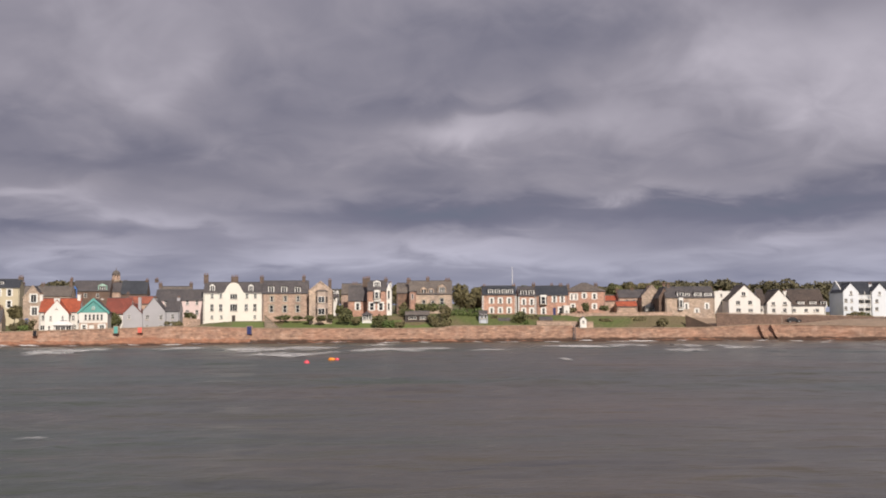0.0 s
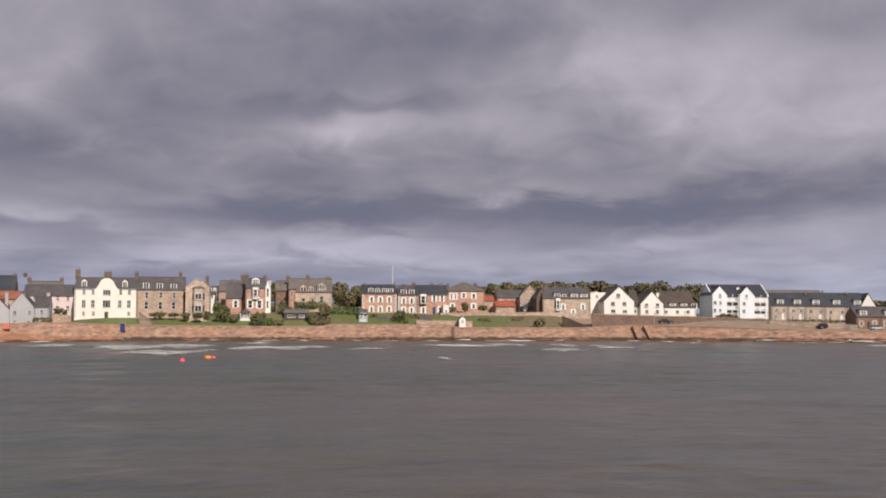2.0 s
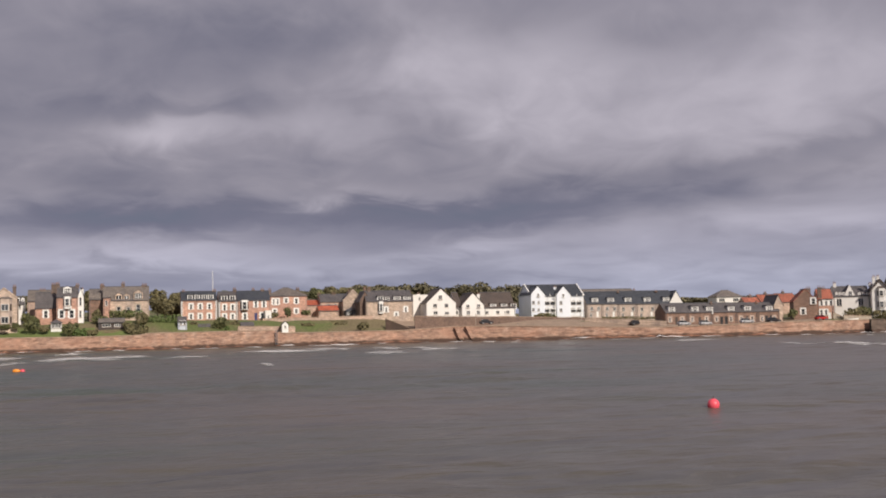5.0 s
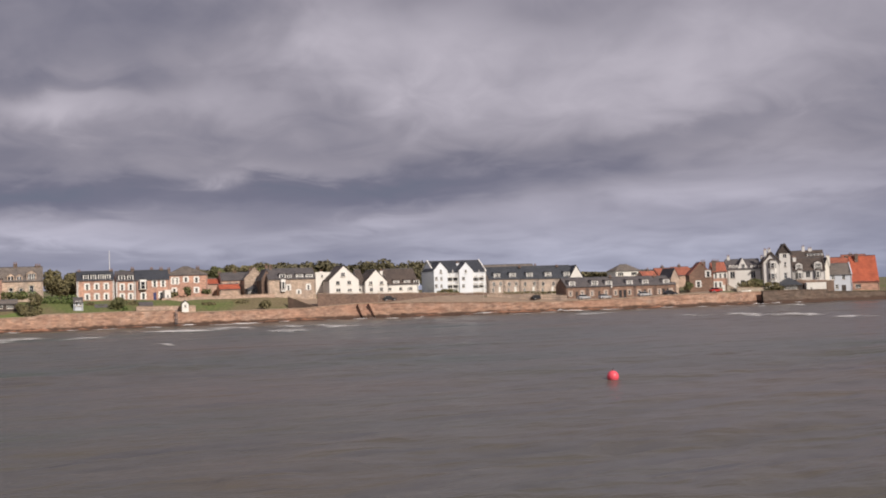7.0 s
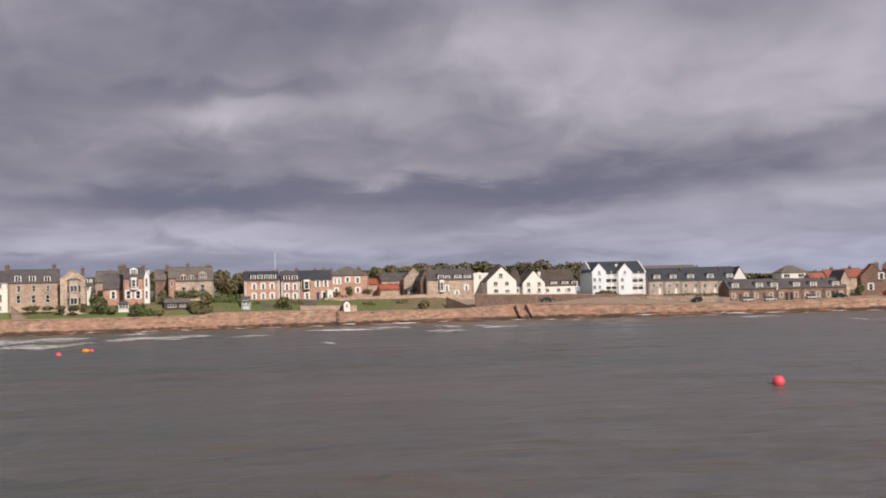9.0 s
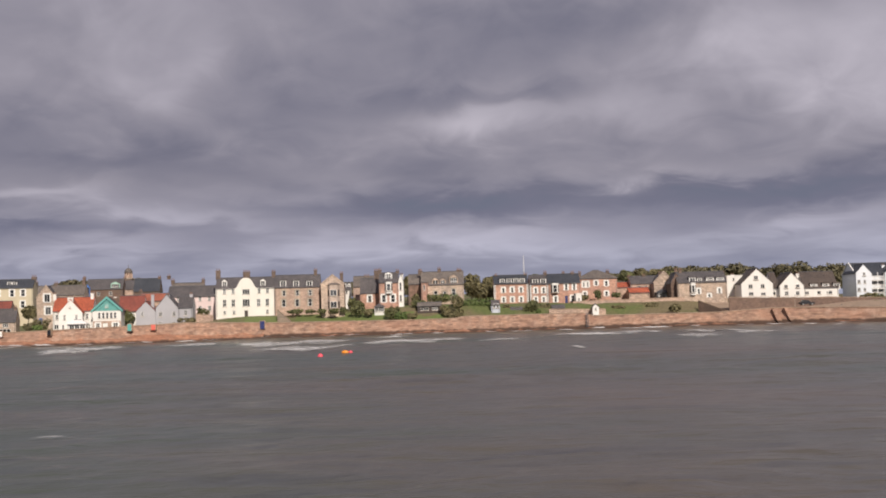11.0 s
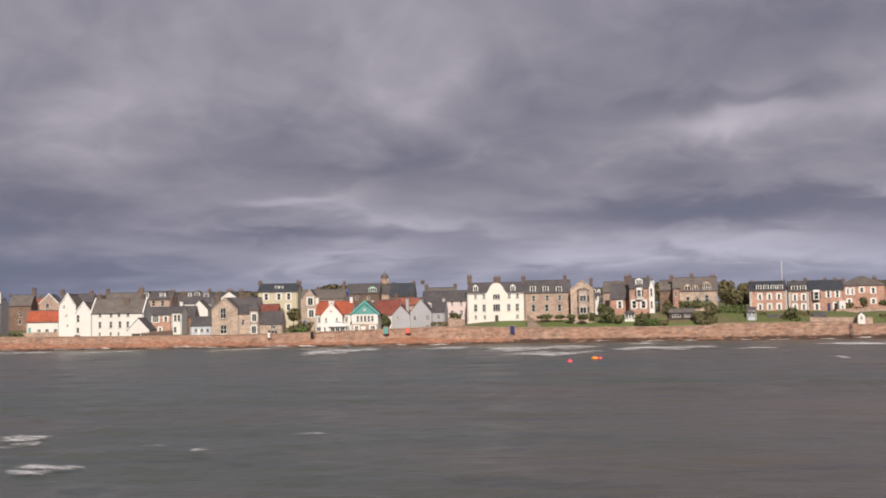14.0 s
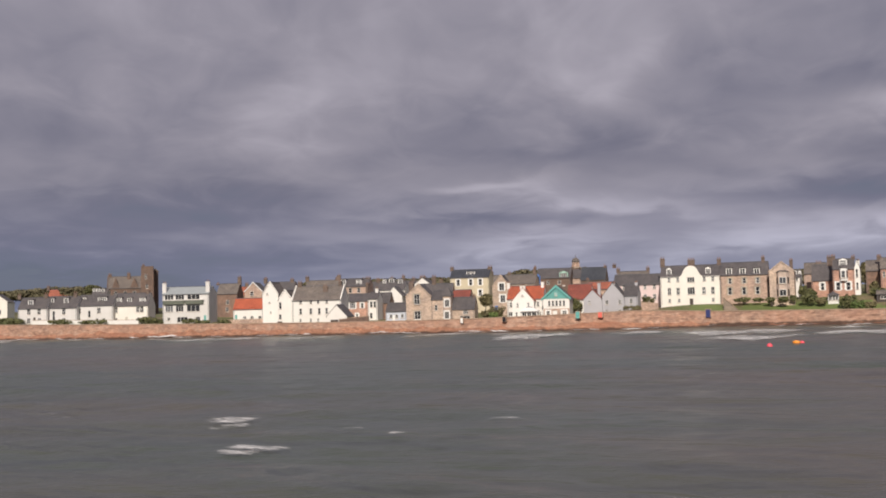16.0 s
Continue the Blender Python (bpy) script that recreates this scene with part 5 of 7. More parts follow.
house("white_house", "white rendered house with a narrower pointed gable", 94.35, 101.21, 325.0, 7.57, 10.83, 14.44, 12.0, WHITE, TILE, "front",
      wins=[("pair", 1.06, 1.03, 10.49, (96.1, 99.47,)), ("pair", 1.06, 1.2, 8.43, (96.22, 99.41,))],
      stacks=[(101.35, 0.89, 14.76, 0.6)], turn=-2.01)
house("white_house", "white rendered range with gabled dormers and a dark roof", 101.97, 111.88, 327.0, 7.34, 9.95, 14.61, 11.0, WHITE, TILE, "side",
      wins=[("pair", 1.09, 1.04, 8.4, (102.81, 106.24, 109.5,)), ("pair", 0.54, 0.87, 8.33, (108.59,))],
      dormers=[(104.88, 1.99, 9.51, 11.3, 0), (108.33, 1.99, 9.41, 11.3, 0), (111.44, 1.81, 9.33, 11.3, 0)], turn=-2.17)

# white apartment block with balconies
apartments = house("apartment_block", "white rendered apartment block with balconies and slate roof", 118.21, 135.76, 330.0, 6.27, 13.25, 16.85, 13.0, ICE, BLUESLATE, "side",
      wins=[("pair", 0.94, 1.07, 11.18, (119.19, 128.2,)), ("pair", 0.75, 1.07, 11.26, (120.68,)), ("pair", 0.94, 1.07, 8.86, (119.11, 128.12,)), ("pair", 0.75, 1.07, 8.95, (120.61,)), ("wide", 1.51, 1.43, 11.05, (123.68, 125.56, 132.18, 134.28,)), ("wide", 1.51, 1.43, 8.72, (123.6, 125.48, 132.1, 134.2,))],
      stacks=[(120.06, 0.94, 16.86, 0.5), (127.6, 0.94, 16.61, 0.3)], turn=-2.52, skews=PAINT, category="apartments")
house("apartment_block", "white rendered gabled stair wing of the apartment block", 117.6, 122.05, 328.0, 6.46, 13.88, 16.36, 12.0, ICE, BLUESLATE, "front",
      wins=[("pair", 0.74, 1.06, 13.53, (119.93,)), ("pair", 0.93, 1.06, 11.27, (118.37,)), ("pair", 0.74, 1.06, 11.22, (120.04,)), ("pair", 0.93, 1.06, 8.97, (118.3,)), ("pair", 0.74, 1.06, 8.92, (119.97,))], turn=-2.41, category="apartments")
house("apartment_block", "white rendered gabled wing between balconies", 126.11, 130.62, 328.0, 6.21, 13.69, 16.19, 12.0, ICE, BLUESLATE, "front",
      wins=[("pair", 0.75, 1.07, 13.34, (128.29,)), ("pair", 0.94, 1.07, 11.04, (127.46,)), ("pair", 0.94, 1.07, 8.73, (127.38,))], turn=-2.56, category="apartments")

# modern terrace with white dormers
house("terraced_house", "modern stone terraced house with a white dormer in slate", 136.9, 142.09, 330.0, 6.27, 10.61, 14.34, 9.0, PALE, BLUESLATE, "side",
      wins=[("pair", 0.96, 1.27, 8.98, (138.64, 140.96,)), ("pair", 0.77, 1.27, 7.02, (138.38,))], doors=[(140.55, 0.77, 1.81, PAINT)],
      dormers=[(139.93, 2.12, 10.82, 12.64, 0)], turn=-2.75, skews=False)
house("terraced_house", "modern stone terraced house with a white dormer in slate", 142.43, 147.81, 330.4, 6.11, 10.56, 14.38, 9.0, PALE, BLUESLATE, "side",
      wins=[("pair", 0.97, 1.27, 8.84, (144.19, 146.66,)), ("pair", 0.78, 1.27, 6.88, (143.93,))], doors=[(146.26, 0.78, 1.82, PAINT)],
      stacks=[(149.61, 0.78, 14.84, 0.5)],
      dormers=[(145.58, 2.14, 10.78, 12.63, 0)], turn=-2.84, skews=False)
house("terraced_house", "modern stone terraced house with a white dormer in slate", 148.18, 154.4, 330.8, 5.94, 10.49, 14.41, 9.0, PALE, BLUESLATE, "side",
      wins=[("pair", 0.98, 1.28, 8.68, (149.96, 153.24,)), ("pair", 0.79, 1.28, 6.72, (149.69,))], doors=[(152.83, 0.79, 1.83, PAINT)],
      dormers=[(151.77, 2.16, 10.73, 12.61, 0)], turn=-2.95, skews=False)
house("terraced_house", "modern stone terraced house with a white dormer in slate", 154.8, 161.49, 331.2, 5.75, 10.41, 14.43, 9.0, PALE, BLUESLATE, "side",
      wins=[("pair", 0.99, 1.29, 8.51, (156.6, 160.31,)), ("pair", 0.79, 1.29, 6.54, (156.32,))], doors=[(159.9, 0.79, 1.85, PAINT)],
      stacks=[(163.46, 0.79, 14.81, 0.5)],
      dormers=[(158.66, 2.18, 10.67, 12.58, 0)], turn=-3.06, skews=False)
house("terraced_house", "modern stone terraced house with a white dormer in slate", 161.92, 168.28, 331.6, 5.56, 10.32, 14.45, 9.0, PALE, BLUESLATE, "side",
      wins=[("pair", 1.0, 1.3, 8.34, (163.73, 167.09,)), ("pair", 0.8, 1.3, 6.35, (163.45,))], doors=[(166.67, 0.8, 1.86, PAINT)],
      dormers=[(165.64, 2.21, 10.6, 12.55, 0)], turn=-3.17, skews=False)
house("terraced_house", "white rendered gabled end house of the modern terrace", 166.1, 170.9, 330.6, 5.4, 10.1, 14.3, 10.0, WHITE, BLUESLATE, "front", turn=-14.0)
house("brown_hall", "long brown roofed hall behind the terrace", 150.71, 174.91, 375.0, 7.15, 13.34, 16.36, 10.0, BUFF, STONESLATE, "side",
      stacks=[(176.06, 0.66, 16.54, 0.5)], turn=-2.81)

# low dark stone row by the wall
house("row_cottage", "low dark stone cottage with pale flat-topped wallhead dormers", 152.32, 159.4, 306.0, 3.47, 7.25, 9.88, 8.0, DARK, SLATE, "side",
      wins=[("sash", 0.65, 1.38, 5.02, (153.79, 157.7,))], doors=[(155.85, 0.75, 2.24, TIMBER)],
      dormers=[(154.51, 2.05, 6.87, 9.24, 0)], turn=-3.24, trim=PALE)
house("row_cottage", "low dark stone cottage with pale flat-topped wallhead dormers", 159.68, 167.55, 306.0, 3.44, 7.22, 9.81, 8.0, DARK, SLATE, "side",
      wins=[("sash", 0.66, 1.39, 4.95, (161.16, 165.82,))], doors=[(163.6, 0.75, 2.25, TIMBER)],
      stacks=[(169.27, 0.75, 10.42, 0.5)],
      dormers=[(162.24, 2.20, 6.81, 9.19, 0), (166.98, 2.20, 6.68, 9.06, 0)], turn=-3.37, trim=PALE)
house("row_cottage", "low dark stone cottage with pale flat-topped wallhead dormers", 167.86, 175.83, 306.0, 3.4, 7.17, 9.73, 8.0, DARK, SLATE, "side",
      wins=[("sash", 0.67, 1.4, 4.87, (169.36, 174.08,))], doors=[(171.0, 0.95, 2.27, BLACK_DOOR), (172.5, 0.95, 2.27, BLACK_DOOR)],
      dormers=[(174.32, 2.10, 6.64, 9.02, 0)], turn=-3.52, trim=PALE)
house("row_cottage", "low dark stone cottage with pale flat-topped wallhead dormers", 176.15, 183.05, 306.0, 3.38, 7.14, 9.67, 8.0, DARK, SLATE, "side",
      wins=[("sash", 0.68, 1.41, 4.81, (177.67, 181.29,))], doors=[(179.59, 0.77, 2.29, TIMBER)],
      stacks=[(184.94, 0.77, 10.3, 0.5)],
      dormers=[(179.99, 2.13, 6.65, 9.02, 0)], turn=-3.65, trim=PALE)
house("row_cottage", "low dark stone cottage with pale flat-topped wallhead dormers", 183.38, 190.76, 306.0, 3.37, 7.12, 9.61, 8.0, DARK, SLATE, "side",
      wins=[("sash", 0.68, 1.42, 4.75, (184.92, 188.97,))], doors=[(186.4, 0.95, 2.3, BLACK_DOOR), (187.9, 0.95, 2.3, BLACK_DOOR)],
      dormers=[(187.49, 2.20, 6.61, 8.97, 0)], turn=-3.77, trim=PALE)
house("stone_house", "buff stone gable at the end of the row", 189.47, 192.43, 306.5, 3.11, 8.99, 11.85, 8.0, BUFF, SLATE, "front",
      stacks=[(191.41, 1.18, 12.27, 0.3)], turn=-3.83)
house("bungalow", "white bungalow with a brown hipped roof", 213.4, 223.9, 385.0, 9.08, 13.05, 15.6, 7.5, WHITE, STONESLATE, "hip",
      wins=[("wide", 2.41, 1.32, 11.73, (215.6, 221.4))], turn=-3.53)
house("red_roof_house", "low house with a dull red pantile roof in the back row", 212.85, 219.62, 352.0, 6.38, 10.05, 12.98, 8.0, BROWN, RUST, "side",
      stacks=[(216.31, 0.9, 14.28, 0.5)], turn=-3.79)
house("red_roof_house", "low house with a dull red pantile roof in the back row", 219.9, 227.18, 352.0, 6.18, 10.29, 13.24, 8.0, BROWN, RUST, "side",
      stacks=[(223.46, 0.91, 14.55, 0.5)], turn=-3.89)
house("red_roof_house", "low house with a dull red pantile roof in the back row", 206.78, 212.6, 352.0, 6.55, 9.19, 12.1, 8.0, BROWN, RUST, "side",
      stacks=[(210.15, 0.89, 13.37, 0.5)], turn=-3.69)
# one house in two blocks: the gable's shade is put into its dark wall
house("shaded_gable_house", "shaded gable of the red house, its shade in a dark brown wall, with a red roof and white window surrounds", 197.22, 204.46, 307.0, 4.26, 9.85, 13.63, 9.0, DARK, RUST, "front",
      wins=[("sash", 1.06, 1.8, 9.78, (203.16,)), ("sash", 1.06, 1.8, 6.63, (200.03,))],
      stacks=[(202.01, 1.41, 14.37, 0.2), (205.82, 1.24, 14.68, 0.5)], turn=-24.88, trim=PAINT)
house("red_house", "lit red sandstone side of the same house, with an orange pantile roof", 206.33, 210.9, 308.0, 4.24, 10.6, 13.6, 9.0, RED, RUST, "side",
      wins=[("sash", 0.71, 1.45, 9.14, (207.41, 208.84, 210.26,)), ("sash", 0.71, 1.64, 6.25, (207.3, 208.72,))], doors=[(209.83, 0.89, 2.0, PAINT)],
      stacks=[(208.96, 0.89, 14.57, 0.6)], turn=-25.57, trim=PAINT)

# white villas on the point
house("white_villa", "white harled villa with a central gable and slate roof", 214.07, 225.02, 310.0, 4.32, 11.34, 14.39, 9.0, CHALK, SLATE, "side",
      wins=[("pair", 1.62, 2.4, 9.32, (215.75, 222.4,)), ("pair", 1.08, 1.66, 12.09, (219.28,))], doors=[(218.93, 1.26, 3.14, BLACK_DOOR)],
      stacks=[(215.21, 0.9, 16.07, 0.5), (226.12, 0.9, 15.69, 0.5)],
      dormers=[(215.15, 0.9, 11.52, 12.82, 2), (216.23, 0.9, 11.48, 12.78, 2), (217.32, 0.9, 11.44, 12.74, 2), (222.01, 0.9, 11.29, 12.58, 2), (223.27, 0.9, 11.25, 12.54, 2), (224.52, 0.9, 11.2, 12.5, 2)], gablets=[(219.07, 3.41, 14.87)], turn=-26.47)
house("gothic_house", "white rendered house with a dark bargeboard gable", 222.64, 227.57, 303.0, 6.26, 13.01, 16.11, 9.0, CHALK, TILE, "front",
      wins=[("sash", 1.23, 1.82, 8.44, (225.24,))],
      stacks=[(223.74, 0.88, 17.73, 0.3), (225.28, 0.88, 17.92, 0.5)],
      bays=[(225.28, 2.47, 1.1, 6.62, 13.55, [(11.91, 1.64), (8.44, 1.82)])], turn=-27.44, skews=TIMBER, trim=CHALK)
house("gothic_tower", "white rendered tower with a pointed dark timbered gable", 227.95, 231.41, 302.0, 6.13, 15.81, 18.73, 7.0, CHALK, TILE, "front",
      wins=[("pair", 1.23, 1.28, 14.9, (229.64,)), ("sash", 0.7, 1.64, 12.15, (229.7,)), ("sash", 1.05, 2.01, 8.5, (229.73,))], turn=-27.92, skews=TIMBER, boards=TIMBER)
house("gothic_house", "white rendered rear range with a long roof", 240.23, 252.25, 312.0, 5.88, 13.1, 16.84, 9.0, CHALK, TILE, "side",
      stacks=[(245.93, 0.91, 18.82, 0.5), (248.12, 1.27, 18.16, 0.5)],
      dormers=[(249.29, 5.1, 14.76, 16.09, 0)], turn=-28.7)
house("gothic_house", "cream rendered house with two dark gabled dormers and bays", 234.59, 244.85, 303.0, 5.51, 9.94, 14.1, 9.0, CHALK, TILE, "side",
      wins=[("pair", 1.41, 2.03, 8.66, (239.42,))],
      stacks=[(235.81, 1.06, 15.0, 0.4)],
      dormers=[(236.7, 2.12, 10.07, 12.67, 2), (242.74, 2.48, 9.87, 13.02, 2)],
      bays=[(236.72, 2.12, 0.9, 5.98, 10.05, [(8.38, 1.85)]), (242.38, 2.12, 0.9, 5.8, 9.86, [(8.56, 2.03)])], turn=-28.75, skews=TIMBER, trim=CHALK)
house("cream_house", "narrow cream gable with a tall chimney", 247.28, 248.65, 304.0, 3.82, 11.28, 13.89, 9.0, CREAM, SLATE, "front",
      stacks=[(248.58, 1.24, 15.24, 0.2)], turn=-29.39)
house("pavilion", "dark roofed timber pavilion on the sea wall", 223.27, 230.51, 296.0, 3.4, 5.54, 7.71, 8.0, TIMBER, BLUESLATE, "hip",
      wins=[("wide", 1.38, 1.25, 4.65, (225.35, 226.9, 228.45,))], turn=-28.1)
house("white_shed", "white painted boat shed on the sea wall", 231.52, 237.51, 293.0, 2.43, 5.11, 5.65, 6.0, PAINT, SLATE, "flat",
      wins=[("sash", 0.68, 0.72, 4.09, (232.91,))], doors=[(235.46, 1.03, 2.15, WHITE), (236.66, 0.86, 2.15, WHITE)], turn=-29.0)
house("blue_house", "pale blue harled cottage with a worn red roof", 247.68, 255.84, 303.0, 2.77, 8.37, 11.97, 8.0, BLUE, STONESLATE, "side",
      wins=[("cross", 1.06, 1.49, 7.44, (249.89, 253.26,)), ("cross", 1.06, 1.31, 4.32, (248.87, 251.0,))], doors=[(253.18, 1.42, 2.05, TIMBER)],
      stacks=[(249.24, 0.89, 14.17, 0.5)], turn=-29.78, skews=True)
house("orange_house", "house with a steep orange pantile roof", 258.3, 266.96, 303.0, 2.84, 5.85, 14.43, 10.0, RED, PANTILE, "side",
      wins=[("wide", 1.78, 1.32, 4.23, (260.2,))],
      stacks=[(260.67, 1.07, 15.48, 0.4)], turn=-30.68)
house("red_roof_house", "red roofed house behind the point", 279.58, 286.15, 340.0, 7.54, 11.73, 14.96, 8.0, RED, RUST, "side",
      stacks=[(286.15, 1.19, 15.93, 0.5)], turn=-29.81)
house("red_roof_house", "tall red roofed house behind the point", 290.04, 299.15, 345.0, 7.38, 12.51, 16.02, 8.0, RED, RUST, "side",
      stacks=[(293.67, 1.21, 16.95, 0.5)], turn=-30.36)

# ---- church tower, flagpole, porch boards ----


def church_tower(x, y, z0, w, h_shaft, h_drum, h_dome):
    root = thing("church_tower", (x, y, z0), "dark stone church tower with a domed belfry", "church tower")
    bm = bmesh.new()
    box(bm, -w / 2, w / 2, -w / 2, w / 2, -4, h_shaft)
    part("shaft", bm, DARK, root)
    bm = bmesh.new()
    box(bm, -w * 0.58, w * 0.58, -w * 0.58, w * 0.58, h_shaft, h_shaft + 0.4)
    part("cornice", bm, ASHLAR, root)
    bm = bmesh.new()
    for i in range(8):
        a = (i + 0.5) * math.tau / 8
        drum(bm, w * 0.40 * math.cos(a), w * 0.40 * math.sin(a), h_shaft + 0.4, h_shaft + h_drum, 0.26, 0.24, 8)
    drum(bm, 0, 0, h_shaft + 0.4, h_shaft + h_drum, w * 0.27, w * 0.27, 8)
    part("belfry", bm, BROWN, root)
    bm = bmesh.new()
    n = 7
    for i in range(n):
        a0, a1 = i / n * math.pi / 2, (i + 1) / n * math.pi / 2
        drum(bm, 0, 0, h_shaft + h_drum + h_dome * math.sin(a0), h_shaft + h_drum + h_dome * math.sin(a1), w * 0.5 * math.cos(a0), w * 0.5 * math.cos(a1), 16)
    drum(bm, 0, 0, h_shaft + h_drum + h_dome, h_shaft + h_drum + h_dome + 1.2, 0.14, 0.03, 6)
    part("dome", bm, STONESLATE, root)
    return root


def flagpole(x, y, z, h):
    root = thing("flagpole", (x, y, z), "tall white flagpole behind the terrace", "flagpole")
    bm = bmesh.new()
    drum(bm, 0, 0, 0, h, 0.13, 0.06, 10)
    part("pole", bm, PAINT, root)
    bm = bmesh.new()
    drum(bm, 0, 0, h, h + 0.25, 0.12, 0.05, 8)
    part("finial", bm, PAINT, root)
    bm = bmesh.new()
    box(bm, -0.5, 0.5, -0.5, 0.5, -1.0, 0.15, 0.8)
    part("base", bm, ASHLAR, root)


def balcony(parent, x0, x1, z, out=1.5):
    """A balcony slab with a white rail of slim balusters, fixed to the front of its block."""
    px, py, pz = parent.location
    loc = parent.matrix_basis.inverted() @ Vector(((x0 + x1) / 2, py, z))
    w = x1 - x0
    bm = bmesh.new()
    box(bm, -w / 2, w / 2, -out, 0.0, -0.22, 0.0)
    b = part("balcony", bm, PAINT, parent)
    b.location = (loc.x, 0, z - pz)
    bm = bmesh.new()
    box(bm, -w / 2, w / 2, -out + 0.02, -out + 0.1, 1.0, 1.1)
    n = int(w / 0.22)
    for i in range(n + 1):
        u = -w / 2 + 0.05 + i * (w - 0.1) / n
        box(bm, u - 0.03, u + 0.03, -out + 0.03, -out + 0.09, 0.0, 1.0)
    part("railing", bm, PAINT, b)
    for s in (-w / 2 + 0.1, 0.0, w / 2 - 0.1):
        bm = bmesh.new()
        box(bm, s - 0.08, s + 0.08, -out + 0.04, -out + 0.2, 0.0, 2.2)
        part("post", bm, PAINT, b)


# ---- planting ----


def foliage(name, dark, light):
    m = bpy.data.materials.new(name)
    m.use_nodes = True
    k = Nodes(m.node_tree)
    geo = k.add("NewGeometry")
    col = k.ramp(geo.outputs["Random Per Island"], [(0.0, dark), (1.0, light)])
    col = k.mix(1.0, col, k.ramp(k.noise(geo.outputs["Position"], 0.5, 3), [(0.3, (0.65, 0.65, 0.65)), (0.7, (1.2, 1.15, 1.1))]), "MULTIPLY")
    p = k.add("BsdfPrincipled", Roughness=0.75)
    k.join(col, p.inputs["Base Color"])
    k.join(p.outputs[0], k.add("OutputMaterial").inputs[0])
    return m


DEEP = foliage("dark_foliage", (0.075, 0.088, 0.036), (0.175, 0.178, 0.075))
OLIVE = foliage("olive_foliage", (0.105, 0.098, 0.05), (0.225, 0.20, 0.10))
FRESH = foliage("hedge_foliage", (0.08, 0.13, 0.036), (0.175, 0.235, 0.075))
WOODLAND = foliage("woodland_foliage", (0.105, 0.10, 0.058), (0.155, 0.14, 0.082))
BARK = material("bark", (0.09, 0.07, 0.055), vary=0.25, stretch=(1, 1, 0.3))
RNG = np.random.default_rng(7)


def leaf_mesh(name, lobes, size, mat):
    """Small leaf clumps scattered over the outer part of lobes (x, y, z, rx, ry, rz, count)."""
    verts, faces = [], []
    for cx, cy, cz, rx, ry, rz, count in lobes:
        d = RNG.normal(size=(count, 3))
        d /= np.linalg.norm(d, axis=1)[:, None]
        p = d * (RNG.uniform(0.45, 1.08, (count, 1)) ** 0.5) * (rx, ry, rz) + (cx, cy, cz)
        for q, n in zip(p, d):
            n = n + RNG.normal(scale=0.6, size=3)
            n /= np.linalg.norm(n)
            a = np.cross(n, RNG.normal(size=3))
            a /= np.linalg.norm(a)
            b = np.cross(n, a)
            s = size * RNG.uniform(0.55, 1.3)
            i = len(verts)
            verts += [tuple(q + a * s), tuple(q + b * s * 0.7 + n * s * 0.25), tuple(q - a * s * 0.9), tuple(q - b * s * 0.75 - n * s * 0.2)]
            faces.append((i, i + 1, i + 2, i + 3))
    me = bpy.data.meshes.new(name)
    me.from_pydata(verts, [], faces)
    me.materials.append(mat)
    return me


def crown_lobes(w, d, z0, h, count, n=9):
    lobes = [(0, 0, z0 + h * 0.5, w * 0.36, d * 0.36, h * 0.38, count // 3)]
    for i in range(n):
        a, u = RNG.uniform(0, 6.28), RNG.uniform(0.1, 0.95)
        r = 0.33 * (1 - 0.55 * u * u)
        f = RNG.uniform(0.16, 0.27)
        lobes.append((w * r * math.cos(a), d * r * math.sin(a), z0 + h * (0.15 + 0.7 * u), w * f, d * f, h * RNG.uniform(0.14, 0.22), count * 2 // (3 * n)))
    return lobes


def tree(x, y, z, w, h, mat, label, bare=0.3):
    root = thing("tree", (x, y, z), label, "tree")
    bm = bmesh.new()
    drum(bm, 0, 0, ground_height(x, y) - z - 0.6, h * 0.62, 0.05 * h * 0.6, 0.02 * h * 0.5, 8)
    for i in range(5):
        a = i * 1.3
        tip = Vector((w * 0.3 * math.cos(a), w * 0.3 * math.sin(a), h * (0.55 + 0.07 * i)))
        foot = Vector((0, 0, h * (0.25 + 0.06 * i)))
        side = Vector((-math.sin(a), math.cos(a), 0)) * 0.012 * h
        up = Vector((0, 0, 0.014 * h))
        ring = [[bm.verts.new(c + o * s) for o in (side, up, -side, -up)] for c, s in ((foot, 1.0), (tip, 0.35))]
        for q in range(4):
            bm.faces.new((ring[0][q], ring[0][(q + 1) % 4], ring[1][(q + 1) % 4], ring[1][q]))
    part("trunk", bm, BARK, root)
    ob = new("crown", leaf_mesh("crown", crown_lobes(w, w * 0.9, h * bare, h * (1 - bare), int(900 + 26 * w * h)), 0.34, mat))
    ob.parent = root
    return root


def bush(x, y, z, w, h, mat, label, d=None, name="bush"):
    d = d or min(w * 0.7, 4.0)
    root = new(name, leaf_mesh(name, [(0, 0, h * 0.42, w * 0.44, d * 0.44, h * 0.5, int(60 + 14 * w * h))] + [(RNG.uniform(-0.4, 0.4) * w, RNG.uniform(-0.3, 0.3) * d, h * RNG.uniform(0.2, 0.75), w * RNG.uniform(0.1, 0.2), d * 0.2, h * RNG.uniform(0.18, 0.28), int(14 + 3.0 * w * h)) for _ in range(7)], 0.28, mat))
    root.location = (x, y, z)
    return tagged(root, label, name)


